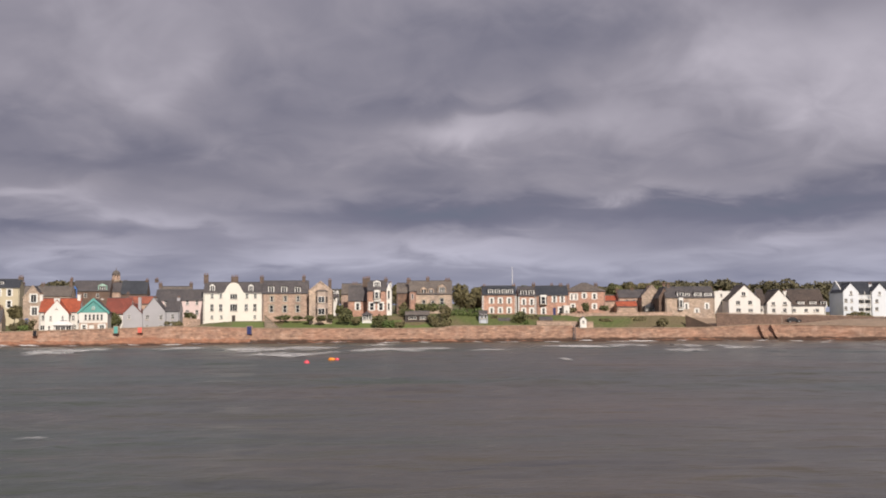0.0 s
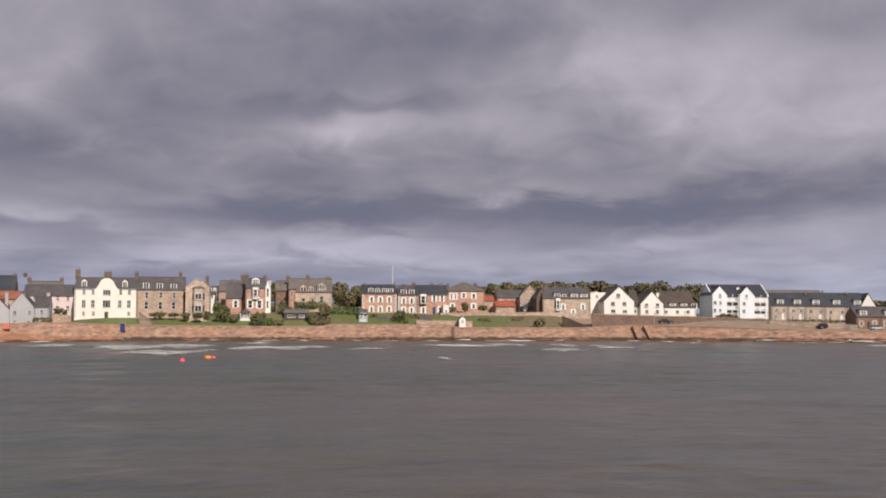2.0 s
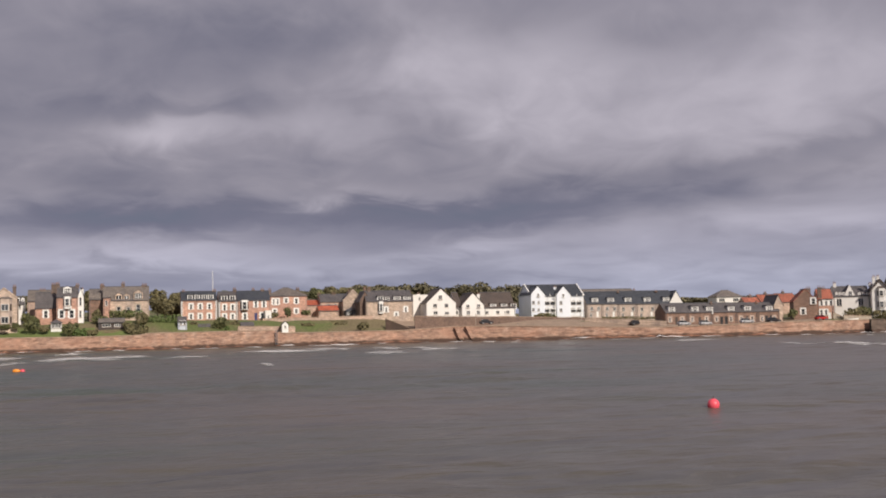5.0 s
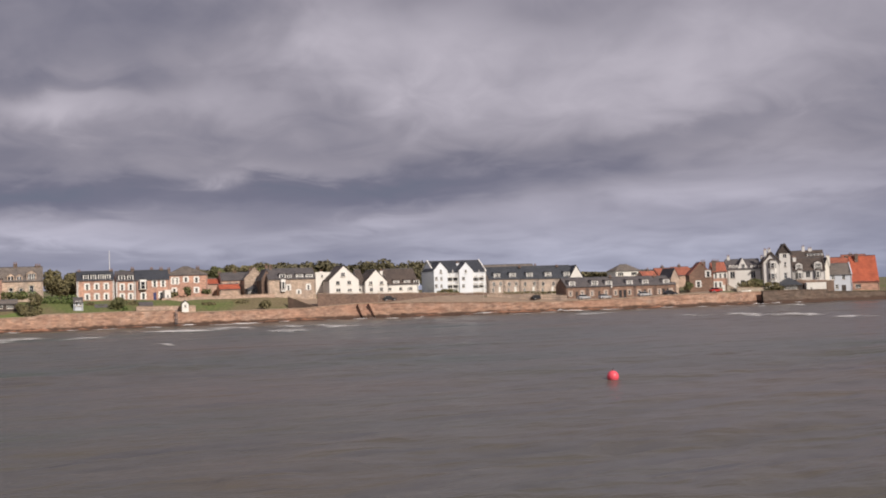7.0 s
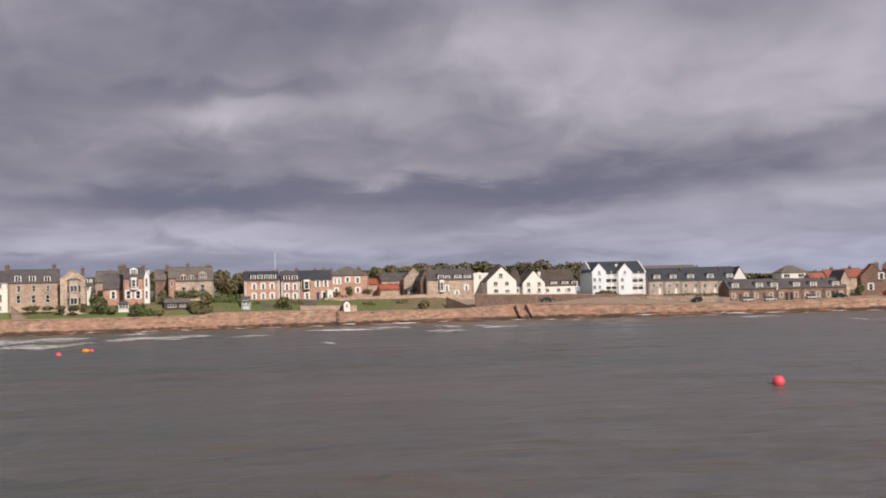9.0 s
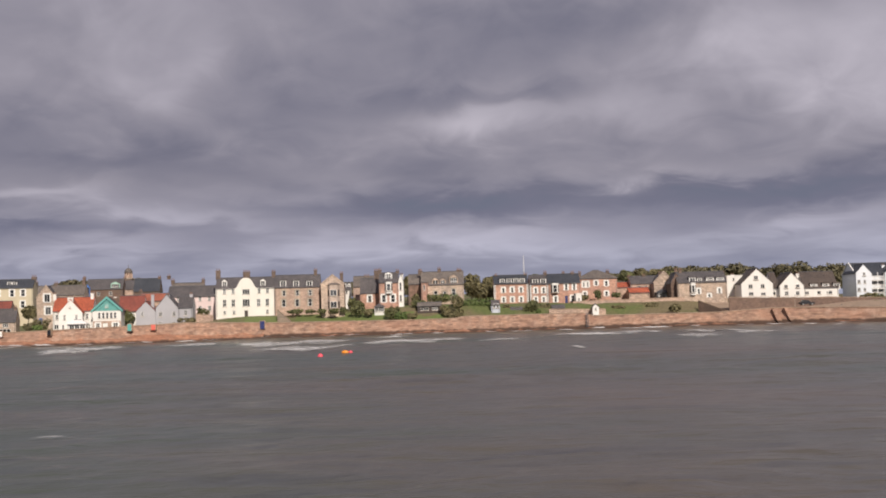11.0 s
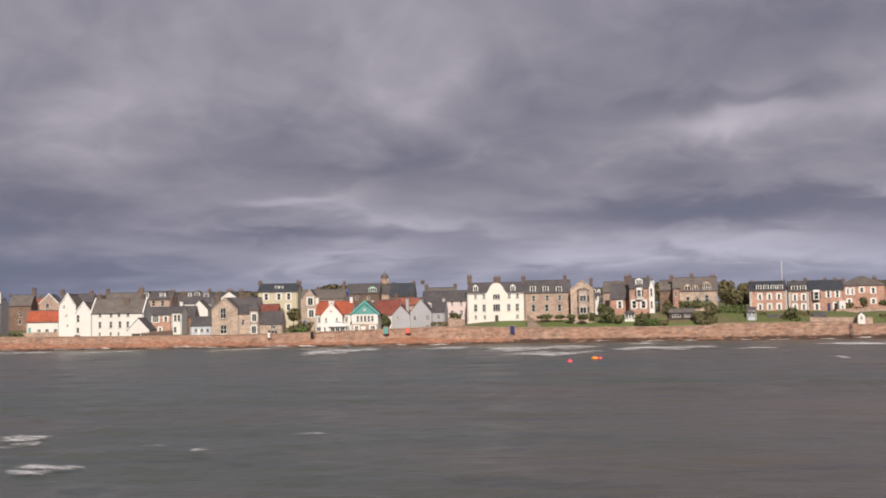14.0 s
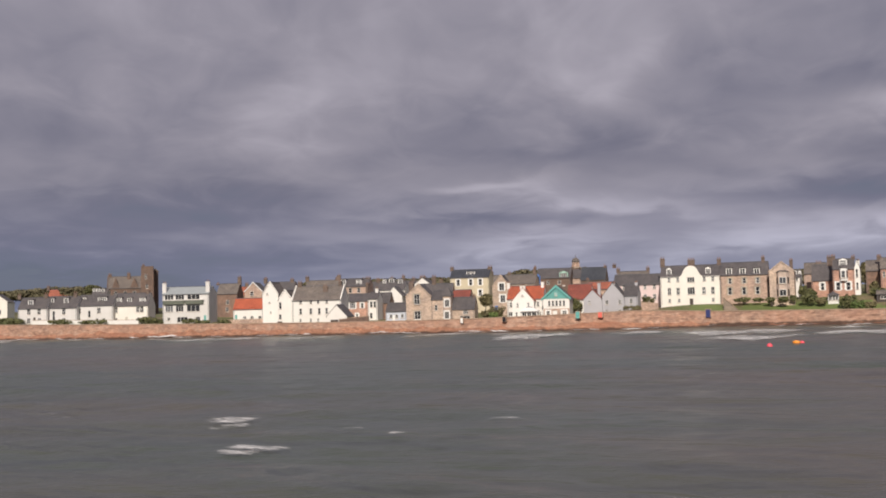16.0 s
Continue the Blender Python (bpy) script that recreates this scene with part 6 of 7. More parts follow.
def hedge(x0, x1, y, z, h, mat, label, d=1.6):
    n = max(2, int((x1 - x0) / 1.1))
    cx = (x0 + x1) / 2
    lobes = [(x0 + (i + 0.5) * (x1 - x0) / n - cx, 0, h * 0.5, 0.75, d / 2, h * 0.55 * RNG.uniform(0.9, 1.08), int(34 + 22 * h)) for i in range(n)]
    root = new("hedge", leaf_mesh("hedge", lobes, 0.24, mat))
    root.location = (cx, y, z)
    return tagged(root, label, "hedge")


def woods(x0, x1, y, z, h, mat, label, gap=5.0):
    """A far belt of trees seen as one mass with an uneven top."""
    lobes = []
    x = x0
    while x < x1:
        hh = h * RNG.uniform(0.9, 1.03)
        w = RNG.uniform(3.0, 5.5)
        lobes.append((x, y + RNG.uniform(-2, 2), z + hh * 0.42, w * 1.25, 2.5, hh * 0.5, 620))
        for i in range(7):
            lobes.append((x + RNG.uniform(-0.6, 0.6) * w, y + RNG.uniform(-4, 4), z + hh * RNG.uniform(0.05, 0.85), w * RNG.uniform(0.45, 0.75), 2.2, hh * RNG.uniform(0.14, 0.26), 75))
        x += gap * RNG.uniform(0.55, 0.95)
    return tagged(new("far_woods", leaf_mesh("far_woods", lobes, 0.62, mat)), label, "woods", kind="stuff")


# ---- garden walls, lawns, wall fittings, vehicles, buoys, foam ----


def garden_wall(x0, x1, y, z0, top0, top1, mat, label, y1=None, thick=0.5):
    root = thing("garden_wall", (x0, y, z0), label, "wall")
    dy = (y1 or y) - y
    n = max(2, int(abs(x1 - x0) / 1.5))
    bm = bmesh.new()
    lo = []
    for i in range(n + 1):
        u = i / n
        top = top0 + (top1 - top0) * u - z0 + 0.10 * noise.noise(Vector((x0 + i * 0.9, 2.2, 0)))
        lo.append([bm.verts.new(p) for p in (((x1 - x0) * u, dy * u, -2.5), ((x1 - x0) * u, dy * u, top), ((x1 - x0) * u, dy * u + thick, top), ((x1 - x0) * u, dy * u + thick, -2.5))])
    for a, b in zip(lo, lo[1:]):
        for j in range(3):
            bm.faces.new((a[j], b[j], b[j + 1], a[j + 1]))
    bm.faces.new(lo[0])
    bm.faces.new(lo[-1][::-1])
    part("masonry", bm, mat, root)
    bm = bmesh.new()
    for i in range(n):
        u, v = i / n, (i + 1) / n
        ta, tb = top0 + (top1 - top0) * u - z0, top0 + (top1 - top0) * v - z0
        g = 0.02
        pts = [((x1 - x0) * u + g, dy * u, ta), ((x1 - x0) * v - g, dy * v, tb)]
        vs = [[bm.verts.new((p[0], p[1] + o, p[2] + q)) for o, q in ((-0.08, 0.06), (thick + 0.08, 0.06), (thick + 0.08, 0.2), (-0.08, 0.2))] for p in pts]
        for j in range(4):
            bm.faces.new((vs[0][j], vs[1][j], vs[1][(j + 1) % 4], vs[0][(j + 1) % 4]))
        bm.faces.new(vs[0])
        bm.faces.new(vs[1][::-1])
    part("cope", bm, COPE, root)
    return root


def lawn(x0, x1, y0, y1, label):
    xs, ys = np.linspace(x0, x1, max(3, int((x1 - x0) / 3))), np.linspace(y0, y1, 8)
    bm = bmesh.new()
    g = [[bm.verts.new((x, y + 0.7 * math.sin(x * 0.7) * (j in (0, 7)), ground_height(x, y) + 0.12)) for j, y in enumerate(ys)] for x in xs]
    for i in range(len(xs) - 1):
        for j in range(7):
            bm.faces.new((g[i][j], g[i + 1][j], g[i + 1][j + 1], g[i][j + 1]))
    ob = part("lawn", bm, LAWN)
    return tagged(ob, label, "lawn", kind="structure")


def wall_door(x, y, z0, w, h, mat, label):
    """A boarded door in a stone-framed opening on the face of the sea wall."""
    root = thing("wall_door", (x, y, z0), label, "door")
    bm = bmesh.new()
    for i in range(4):
        a = -w / 2 + i * w / 4
        box(bm, a + 0.012, a + w / 4 - 0.012, -0.08, 0.02, 0, h)
    box(bm, -w / 2, w / 2, -0.03, 0.04, 0.01, h - 0.01)
    part("leaf", bm, mat, root)
    bm = bmesh.new()
    for a, b, c, d in ((-w / 2 - 0.15, -w / 2, 0, h + 0.15), (w / 2, w / 2 + 0.15, 0, h + 0.15), (-w / 2, w / 2, h, h + 0.15)):
        box(bm, a, b, -0.05, 0.9, c, d)
    part("door_frame", bm, COPE, root)
    bm = bmesh.new()
    drum(bm, w * 0.32, -0.12, h * 0.45, h * 0.5, 0.05, 0.05, 8)
    part("handle", bm, LEAD, root)
    return root


def ladder(x, y, z1, h):
    root = thing("wall_ladder", (x, y, z1 - h), "dark iron ladder fixed to the sea wall", "ladder")
    for s in (-0.28, 0.28):
        bm = bmesh.new()
        box(bm, s - 0.07, s + 0.07, -0.09, 0.09, 0, h)
        part("stile", bm, LEAD, root)
    for i in range(int(h / 0.3)):
        shared("rung", ("rung",), lambda bm: box(bm, -0.21, 0.21, -0.03, 0.03, -0.03, 0.03), LEAD, root, (0, 0, 0.15 + i * 0.3))


def sea_steps(x, y, top, run, wide=1.6):
    """Stone steps that run down the face of the wall to the right, with their sloping outer kerb."""
    root = thing("sea_steps", (x, y, 0), "stone steps down the face of the sea wall", "steps")
    n = int(top / 0.19)
    for i in range(n):
        z, u = top - i * 0.19, i * run / n
        bm = bmesh.new()
        box(bm, u + 0.6, u + run / n + 0.62, -wide, 0.3, z - 0.5, z - 0.19)
        part("step", bm, COPE, root)
    for off, mat in ((-wide - 0.3, SEAWALL),):
        bm = bmesh.new()
        prism(bm, [(-0.2, top - 0.05), (0.7, top - 0.05), (run + 0.8, -1.2), (run - 0.5, -1.2)], "y", off, 0.2)
        part("kerb", bm, mat, root)


def car(x, y, z, length, mat, label, turn=0.0):
    root = thing("car", (x, y, z), label, "car", "parked cars")
    root.rotation_euler = (0, 0, radians(turn))
    L, W = length, 1.75
    bm = bmesh.new()
    prism(bm, [(-L / 2, 0.3), (L / 2, 0.3), (L / 2, 0.72), (L * 0.3, 0.9), (-L * 0.46, 0.95), (-L / 2, 0.8)], "y", -W / 2, W / 2)
    bmesh.ops.bevel(bm, geom=list(bm.edges), offset=0.06, segments=2, affect="EDGES")
    part("body", bm, mat, root)
    bm = bmesh.new()
    prism(bm, [(-L * 0.43, 0.93), (L * 0.24, 0.9), (L * 0.08, 1.42), (-L * 0.3, 1.45)], "y", -W * 0.43, W * 0.43)
    bmesh.ops.bevel(bm, geom=list(bm.edges), offset=0.05, segments=1, affect="EDGES")
    part("cabin", bm, GLASS, root)
    bm = bmesh.new()
    box(bm, -L * 0.29, L * 0.07, -W * 0.41, W * 0.41, 1.42, 1.49, 0.9)
    part("car_roof", bm, mat, root)
    for u in (-L * 0.31, L * 0.31):
        for s in (-1, 1):
            bm = bmesh.new()
            ring = [(u + 0.32 * math.cos(i * math.tau / 14), 0.32 + 0.32 * math.sin(i * math.tau / 14)) for i in range(14)]
            prism(bm, ring, "y", s * W / 2 - 0.1, s * W / 2 + 0.1)
            wh = part("wheel", bm, RUBBER, root)
            bm = bmesh.new()
            prism(bm, [(u + 0.19 * math.cos(i * math.tau / 10), 0.32 + 0.19 * math.sin(i * math.tau / 10)) for i in range(10)], "y", s * W / 2 + s * 0.1, s * W / 2 + s * 0.12)
            part("rim", bm, STEEL, wh)


def lamp_post(x, y, z, h):
    root = thing("lamp_post", (x, y, z), "slim pale lamp post behind the sea wall", "lamp post")
    bm = bmesh.new()
    drum(bm, 0, 0, -1.5, h, 0.09, 0.06, 8)
    part("post", bm, ASHLAR, root)
    bm = bmesh.new()
    box(bm, -0.12, 0.12, -0.7, 0.1, h, h + 0.12, 0.8)
    part("lamp_head", bm, LEAD, root)


def dinghy(x, y, z, length):
    """A small white boat lying on its keel behind the wall."""
    root = thing("dinghy", (x, y, z), "small white dinghy laid up behind the sea wall", "boat")
    bm = bmesh.new()
    n = 10
    rings = []
    for i in range(n + 1):
        u = i / n
        w = 0.72 * (1 - max(0, (u - 0.35) / 0.65) ** 2.2) + 0.02
        sheer = 0.55 + 0.25 * u * u
        rings.append([bm.verts.new(((u - 0.5) * length, s * w * f, hgt)) for s, f, hgt in ((-1, 1.0, sheer), (-1, 0.85, 0.2), (0, 0, 0.0), (1, 0.85, 0.2), (1, 1.0, sheer))])
    for a, b in zip(rings, rings[1:]):
        for j in range(4):
            bm.faces.new((a[j], b[j], b[j + 1], a[j + 1]))
    bm.faces.new(rings[0])
    part("hull", bm, PAINT, root)
    bm = bmesh.new()
    for u in (-0.2, 0.12):
        box(bm, u * length - 0.12, u * length + 0.12, -0.6, 0.6, 0.4, 0.45)
    box(bm, -0.2 * length, 0.12 * length, -0.05, 0.05, 0.36, 0.4)
    part("thwarts", bm, TIMBER, root)


RUBBER = material("tyre_rubber", (0.02, 0.02, 0.02), rough=0.8)
STEEL = material("steel", (0.5, 0.5, 0.5), rough=0.35, metal=0.9, vary=0.05)
SILVER = material("silver_paint", (0.45, 0.46, 0.48), rough=0.3, vary=0.02, bump=0.0)
BLACK = material("black_paint", (0.02, 0.02, 0.025), rough=0.3, vary=0.05, bump=0.0)
CRIMSON = material("red_car_paint", (0.45, 0.03, 0.025), rough=0.3, vary=0.03, bump=0.0)
BUOY = material("pink_red_plastic", (0.85, 0.10, 0.14), rough=0.45, vary=0.08, size=0.4, bump=0.05)
AMBER = material("orange_plastic", (0.85, 0.30, 0.03), rough=0.45, vary=0.08, size=0.4, bump=0.05)


def buoy(x, y, r, mat, label, long=1.0):
    """A moulded float with a rope eye, low in the water."""
    root = thing("buoy", (x, y, float(sea_height(np.array(x), np.array(y)))), label, "buoy", "mooring buoys")
    bm = bmesh.new()
    bmesh.ops.create_uvsphere(bm, u_segments=28, v_segments=16, radius=r)
    for v in bm.verts:
        v.co.x *= long
        v.co.z = v.co.z * 1.02 + r * 0.5
    for f in bm.faces:
        f.smooth = True
    part("float", bm, mat, root)
    bm = bmesh.new()
    drum(bm, 0, 0, r * 1.5, r * 1.72, r * 0.2, r * 0.16, 10)
    for i in range(12):
        a0, a1 = i * math.tau / 12, (i + 1) * math.tau / 12
        c = r * 1.82
        quad(bm, (r * 0.16 * math.cos(a0), -0.03, c + r * 0.16 * math.sin(a0)), (r * 0.16 * math.cos(a1), -0.03, c + r * 0.16 * math.sin(a1)),
             (r * 0.09 * math.cos(a1), 0.03, c + r * 0.09 * math.sin(a1)), (r * 0.09 * math.cos(a0), 0.03, c + r * 0.09 * math.sin(a0)))
    part("eye", bm, LEAD, root)
    bm = bmesh.new()
    bmesh.ops.create_circle(bm, segments=28, radius=r * 0.86)
    ring = list(bm.verts)
    for v in ring:
        v.co.x *= long
        v.co.z = r * 0.12
    ext = bmesh.ops.extrude_edge_only(bm, edges=list(bm.edges))
    for v in ext["geom"]:
        if isinstance(v, bmesh.types.BMVert):
            v.co.z -= r * 0.35
    part("weed_line", bm, LEAD, root)


def foam_material():
    m = bpy.data.materials.new("sea_foam")
    m.use_nodes = True
    k = Nodes(m.node_tree)
    pos = k.add("NewGeometry").outputs["Position"]
    lace = k.math("ADD", k.math("MULTIPLY", k.noise(k.scaled(pos, 0.14, 0.5, 1), 0.7, 6, 0.65, 0.8), 0.6), k.math("MULTIPLY", k.noise(k.scaled(pos, 0.5, 1.3, 1), 1.6, 5, 0.7, 1.5), 0.4))
    p = k.add("BsdfPrincipled", Roughness=0.8)
    p.inputs["Base Color"].default_value = (0.82, 0.81, 0.80, 1)
    at = k.add("Attribute", attribute_name="fringe")
    dens = k.math("SUBTRACT", lace, k.math("MULTIPLY", k.math("SUBTRACT", 1.0, at.outputs["Fac"]), 0.30))
    hold = k.ramp(dens, [(0.44, (0, 0, 0)), (0.60, (0.9, 0.9, 0.9))])
    t = k.add("BsdfTransparent")
    mx = k.add("MixShader")
    k.join(hold, mx.inputs[0])
    k.join(t.outputs[0], mx.inputs[1])
    k.join(p.outputs[0], mx.inputs[2])
    k.join(mx.outputs[0], k.add("OutputMaterial").inputs[0])
    return m


FOAM = foam_material()


def foam(x, y, length, deep, turn=0.0, lift=0.16, thick=1.0, crest=0.0):
    """A ragged patch of broken water that lies on the waves; the lace thins towards its rim."""
    nx, ny = max(8, int(length / 1.2)), 9
    u, v = np.meshgrid(np.linspace(-1, 1, nx), np.linspace(-1, 1, ny), indexing="ij")
    c, s = math.cos(radians(turn)), math.sin(radians(turn))
    wob = np.array([noise.noise(Vector((a * length * 0.05 + x, y, 0))) for a in np.linspace(-1, 1, nx)])[:, None] * deep * 0.9
    px, py = u * length / 2, v * deep / 2 + wob
    wx, wy = x + px * c - py * s, y + px * s + py * c
    wz = sea_height(wx, wy) + lift + crest * (1 - v ** 2) * (1 - u ** 2) * (1 + 0.9 * np.array([noise.noise(Vector((a * length * 0.6 + x, y, 4))) for a in np.linspace(-1, 1, nx)])[:, None])
    me = bpy.data.meshes.new("foam")
    idx = np.arange(nx * ny).reshape(nx, ny)
    faces = np.stack([idx[:-1, :-1], idx[1:, :-1], idx[1:, 1:], idx[:-1, 1:]], -1).reshape(-1, 4)
    me.from_pydata(np.stack([wx, wy, wz], -1).reshape(-1, 3).tolist(), [], faces.tolist())
    fr = me.attributes.new("fringe", "FLOAT", "POINT")
    fr.data.foreach_set("value", (np.clip((1 - np.abs(u) ** 2) * (1 - v ** 2) * 1.35, 0, 1) * thick).ravel())
    me.materials.append(FOAM)
    return tagged(new("foam", me), "white foam of small breaking waves", "foam", "breaking waves", kind="stuff")



# church, flagpole
church_tower(-117.4, 400, 15.49, 2.9, 5.24, 2.31, 1.68)
flagpole(21.53, 347, 11.4, 10.97)

# trees and woods
tree(5.2, 352.0, 8.8, 6.59, 9.4, OLIVE, "olive tree with a rounded crown", 0.02)
tree(8.4, 343.0, 8.03, 8.0, 7.2, OLIVE, "olive tree with a ragged windblown crown", 0.0)
tree(10.94, 356.0, 9.15, 6.13, 8.2, OLIVE, "olive tree with a rounded crown", 0.02)
tree(-15.0, 352.0, 11.06, 3.2, 7.0, OLIVE, "olive tree with a ragged windblown crown", 0.3)
tree(25.97, 358.0, 12.69, 4.53, 4.9, DEEP, "dark green tree with a rounded crown", 0.2)
tree(-30.6, 331.0, 7.4, 2.6, 3.6, DEEP, "dark green tree with a rounded crown", 0.1)
tree(-28.4, 328.5, 6.6, 3.6, 3.4, DEEP, "dark green tree with a rounded crown", 0.08)
tree(-126.76, 330.0, 5.6, 4.98, 6.43, OLIVE, "olive tree with a ragged windblown crown", 0.15)
tree(-331.15, 385.0, 16.2, 6.79, 5.4, DEEP, "dark green tree with a rounded crown", 0.15)
tree(57.08, 372.0, 13.41, 6.53, 4.88, DEEP, "dark green tree with a rounded crown", 0.15)
tree(62.25, 372.0, 13.28, 7.53, 5.47, OLIVE, "olive tree with a ragged windblown crown", 0.15)
tree(67.94, 372.0, 13.14, 7.61, 5.49, OLIVE, "olive tree with a ragged windblown crown", 0.15)
tree(72.31, 372.0, 13.03, 6.52, 4.75, DEEP, "dark green tree with a rounded crown", 0.15)
woods(76.04, 105.19, 395.0, 13.1, 6.54, WOODLAND, "dark green belt of trees on the rise behind the houses")
woods(100.46, 141.97, 400.0, 10.76, 8.8, WOODLAND, "dark green belt of trees on the rise behind the houses")
woods(58.55, 85.2, 420.0, 14.12, 4.69, WOODLAND, "dark green belt of trees on the rise behind the houses")
woods(-384.12, -339.64, 400.0, 16.29, 5.17, WOODLAND, "dark green belt of trees on the rise behind the houses")
woods(-413.89, -379.32, 395.0, 16.72, 3.94, WOODLAND, "dark green belt of trees on the rise behind the houses")
woods(243.95, 271.88, 420.0, 10.02, 3.9, WOODLAND, "dark green belt of trees on the rise behind the houses")
woods(167.57, 235.86, 430.0, 11.63, 1.91, WOODLAND, "dark green belt of trees on the rise behind the houses")
woods(-37.9, -12.26, 375.0, 12.36, 4.75, WOODLAND, "dark green belt of trees on the rise behind the houses")
woods(-156, -126, 446.0, 16.6, 6.2, WOODLAND, "olive hill ridge of scrub above the town")
woods(-250.48, -131.54, 440.0, 16.9, 3.88, WOODLAND, "dark green belt of trees on the rise behind the houses")

# hedges and shrubs
bush(-285.1, 291.0, 5.2, 13.79, 2.49, DEEP, "dark green garden shrub by the sea wall")
bush(-263.95, 292.0, 4.8, 10.81, 1.88, DEEP, "dark green garden shrub by the sea wall")
bush(-250.11, 292.0, 4.55, 12.13, 1.67, DEEP, "dark green garden shrub by the sea wall")
bush(-228.9, 293.0, 4.33, 8.7, 2.54, DEEP, "dark green garden shrub by the sea wall")
bush(-214.76, 296.0, 4.01, 6.52, 1.98, DEEP, "dark green garden shrub by the sea wall")
bush(-209.58, 296.0, 3.91, 4.73, 1.43, DEEP, "dark green garden shrub by the sea wall")
bush(-202.8, 297.0, 3.77, 5.09, 1.6, DEEP, "dark green garden shrub by the sea wall")
bush(-228.19, 298.0, 4.21, 3.14, 1.65, DEEP, "dark green garden shrub by the sea wall")
bush(-46.11, 321.0, 6.58, 4.95, 1.43, DEEP, "dense dark green shrub below the house")
bush(-41.96, 321.0, 6.63, 3.37, 1.1, DEEP, "dense dark green shrub below the house")
bush(-38.51, 319.0, 6.54, 3.02, 1.25, DEEP, "dense dark green shrub below the house")
bush(-34.49, 318.0, 6.6, 2.98, 1.24, DEEP, "dense dark green shrub below the house")
bush(-32.15, 320.0, 6.69, 2.08, 1.55, DEEP, "dense dark green shrub below the house")
bush(-28.12, 319.0, 5.88, 5.0, 2.9, DEEP, "dense dark green shrub below the house")
bush(-18.16, 317.0, 4.23, 4.65, 3.84, DEEP, "dense dark green shrub below the house")
bush(-15.42, 315.0, 4.07, 3.82, 2.54, FRESH, "dense dark green shrub below the house")
bush(-12.75, 316.0, 4.2, 4.79, 1.91, OLIVE, "ragged olive garden shrub")
bush(-2.21, 319.0, 4.76, 4.52, 3.22, OLIVE, "ragged olive garden shrub")
bush(-6.24, 328.0, 8.54, 4.32, 2.65, DEEP, "dense dark green shrub below the house")
bush(-4.11, 330.0, 8.71, 5.01, 2.67, DEEP, "dense dark green shrub below the house")
bush(-0.76, 314.5, 4.14, 5.2, 1.5, OLIVE, "dense dark green shrub below the house")
bush(0.44, 317.0, 4.43, 4.01, 2.88, OLIVE, "ragged olive garden shrub")
bush(14.85, 325.0, 5.11, 3.29, 2.79, OLIVE, "ragged olive garden shrub")
bush(17.66, 324.0, 5.26, 4.1, 1.47, DEEP, "dense dark green shrub below the house")
bush(22.3, 322.0, 5.08, 5.37, 3.74, DEEP, "dense dark green shrub below the house")
bush(26.36, 325.0, 5.54, 3.29, 2.3, OLIVE, "ragged olive garden shrub")
bush(-24.98, 319.0, 5.54, 3.23, 1.61, OLIVE, "ragged olive garden shrub")
bush(23.3, 316.0, 3.66, 1.76, 2.55, FRESH, "dense dark green shrub below the house")
bush(38.0, 333.0, 7.8, 3.37, 2.19, OLIVE, "ragged olive garden shrub")
bush(43.29, 338.0, 8.47, 2.57, 3.08, DEEP, "dense dark green shrub below the house")
bush(62.39, 318.0, 4.05, 4.02, 2.57, OLIVE, "ragged olive garden shrub")
bush(47.32, 325.0, 5.08, 4.11, 1.48, OLIVE, "ragged olive garden shrub")
bush(56.95, 326.0, 5.02, 6.59, 1.97, OLIVE, "ragged olive garden shrub")
bush(48.84, 338.0, 8.78, 3.42, 1.71, DEEP, "dense dark green shrub below the house")
hedge(0.21, 11.23, 325.0, 7.3, 2.3, FRESH, "clipped bright green hedge above the lawn")
tree(-11.9, 331.0, 8.09, 2.4, 3.6, OLIVE, "olive tree with a ragged windblown crown", 0.0)
bush(-10.55, 325.0, 7.07, 4.77, 2.79, DEEP, "dense dark green shrub below the house")
bush(0.47, 324.0, 7.01, 4.1, 3.6, OLIVE, "ragged olive garden shrub")
hedge(-7.46, 0.89, 330.0, 9.04, 2.0, FRESH, "green hedge in front of the stone villa")
hedge(138.22, 149.28, 322.0, 5.52, 0.8, OLIVE, "low straggling hedge before the terrace")
hedge(149.74, 158.66, 323.0, 5.23, 0.9, OLIVE, "clipped hedge before the terrace")
bush(119.78, 325.0, 6.25, 4.48, 1.93, OLIVE, "ragged olive garden shrub")
bush(122.4, 324.0, 5.99, 3.75, 1.93, DEEP, "dense dark green shrub below the house")
bush(213.33, 299.0, 4.35, 10.93, 3.21, OLIVE, "ragged olive garden shrub")
bush(216.73, 300.0, 4.63, 6.99, 3.59, DEEP, "dense dark green shrub below the house")
bush(194.18, 304.0, 4.95, 3.07, 3.02, DEEP, "dense dark green shrub below the house")
bush(221.36, 298.0, 3.76, 7.45, 3.04, OLIVE, "ragged olive garden shrub")
bush(-116.59, 312.0, 4.23, 5.0, 3.2, OLIVE, "ragged olive garden shrub")
bush(-72.04, 318.0, 6.78, 4.09, 2.27, DEEP, "dense dark green shrub below the house")
bush(-92.68, 313.0, 5.03, 5.44, 4.42, DEEP, "dense dark green shrub below the house")
bush(-73.44, 303.0, 4.09, 5.52, 2.49, OLIVE, "ragged olive garden shrub")
bush(-114.6, 305.0, 3.94, 3.0, 1.8, FRESH, "ragged olive garden shrub")
bush(-117.13, 305.0, 4.02, 3.54, 2.31, OLIVE, "ragged olive garden shrub")

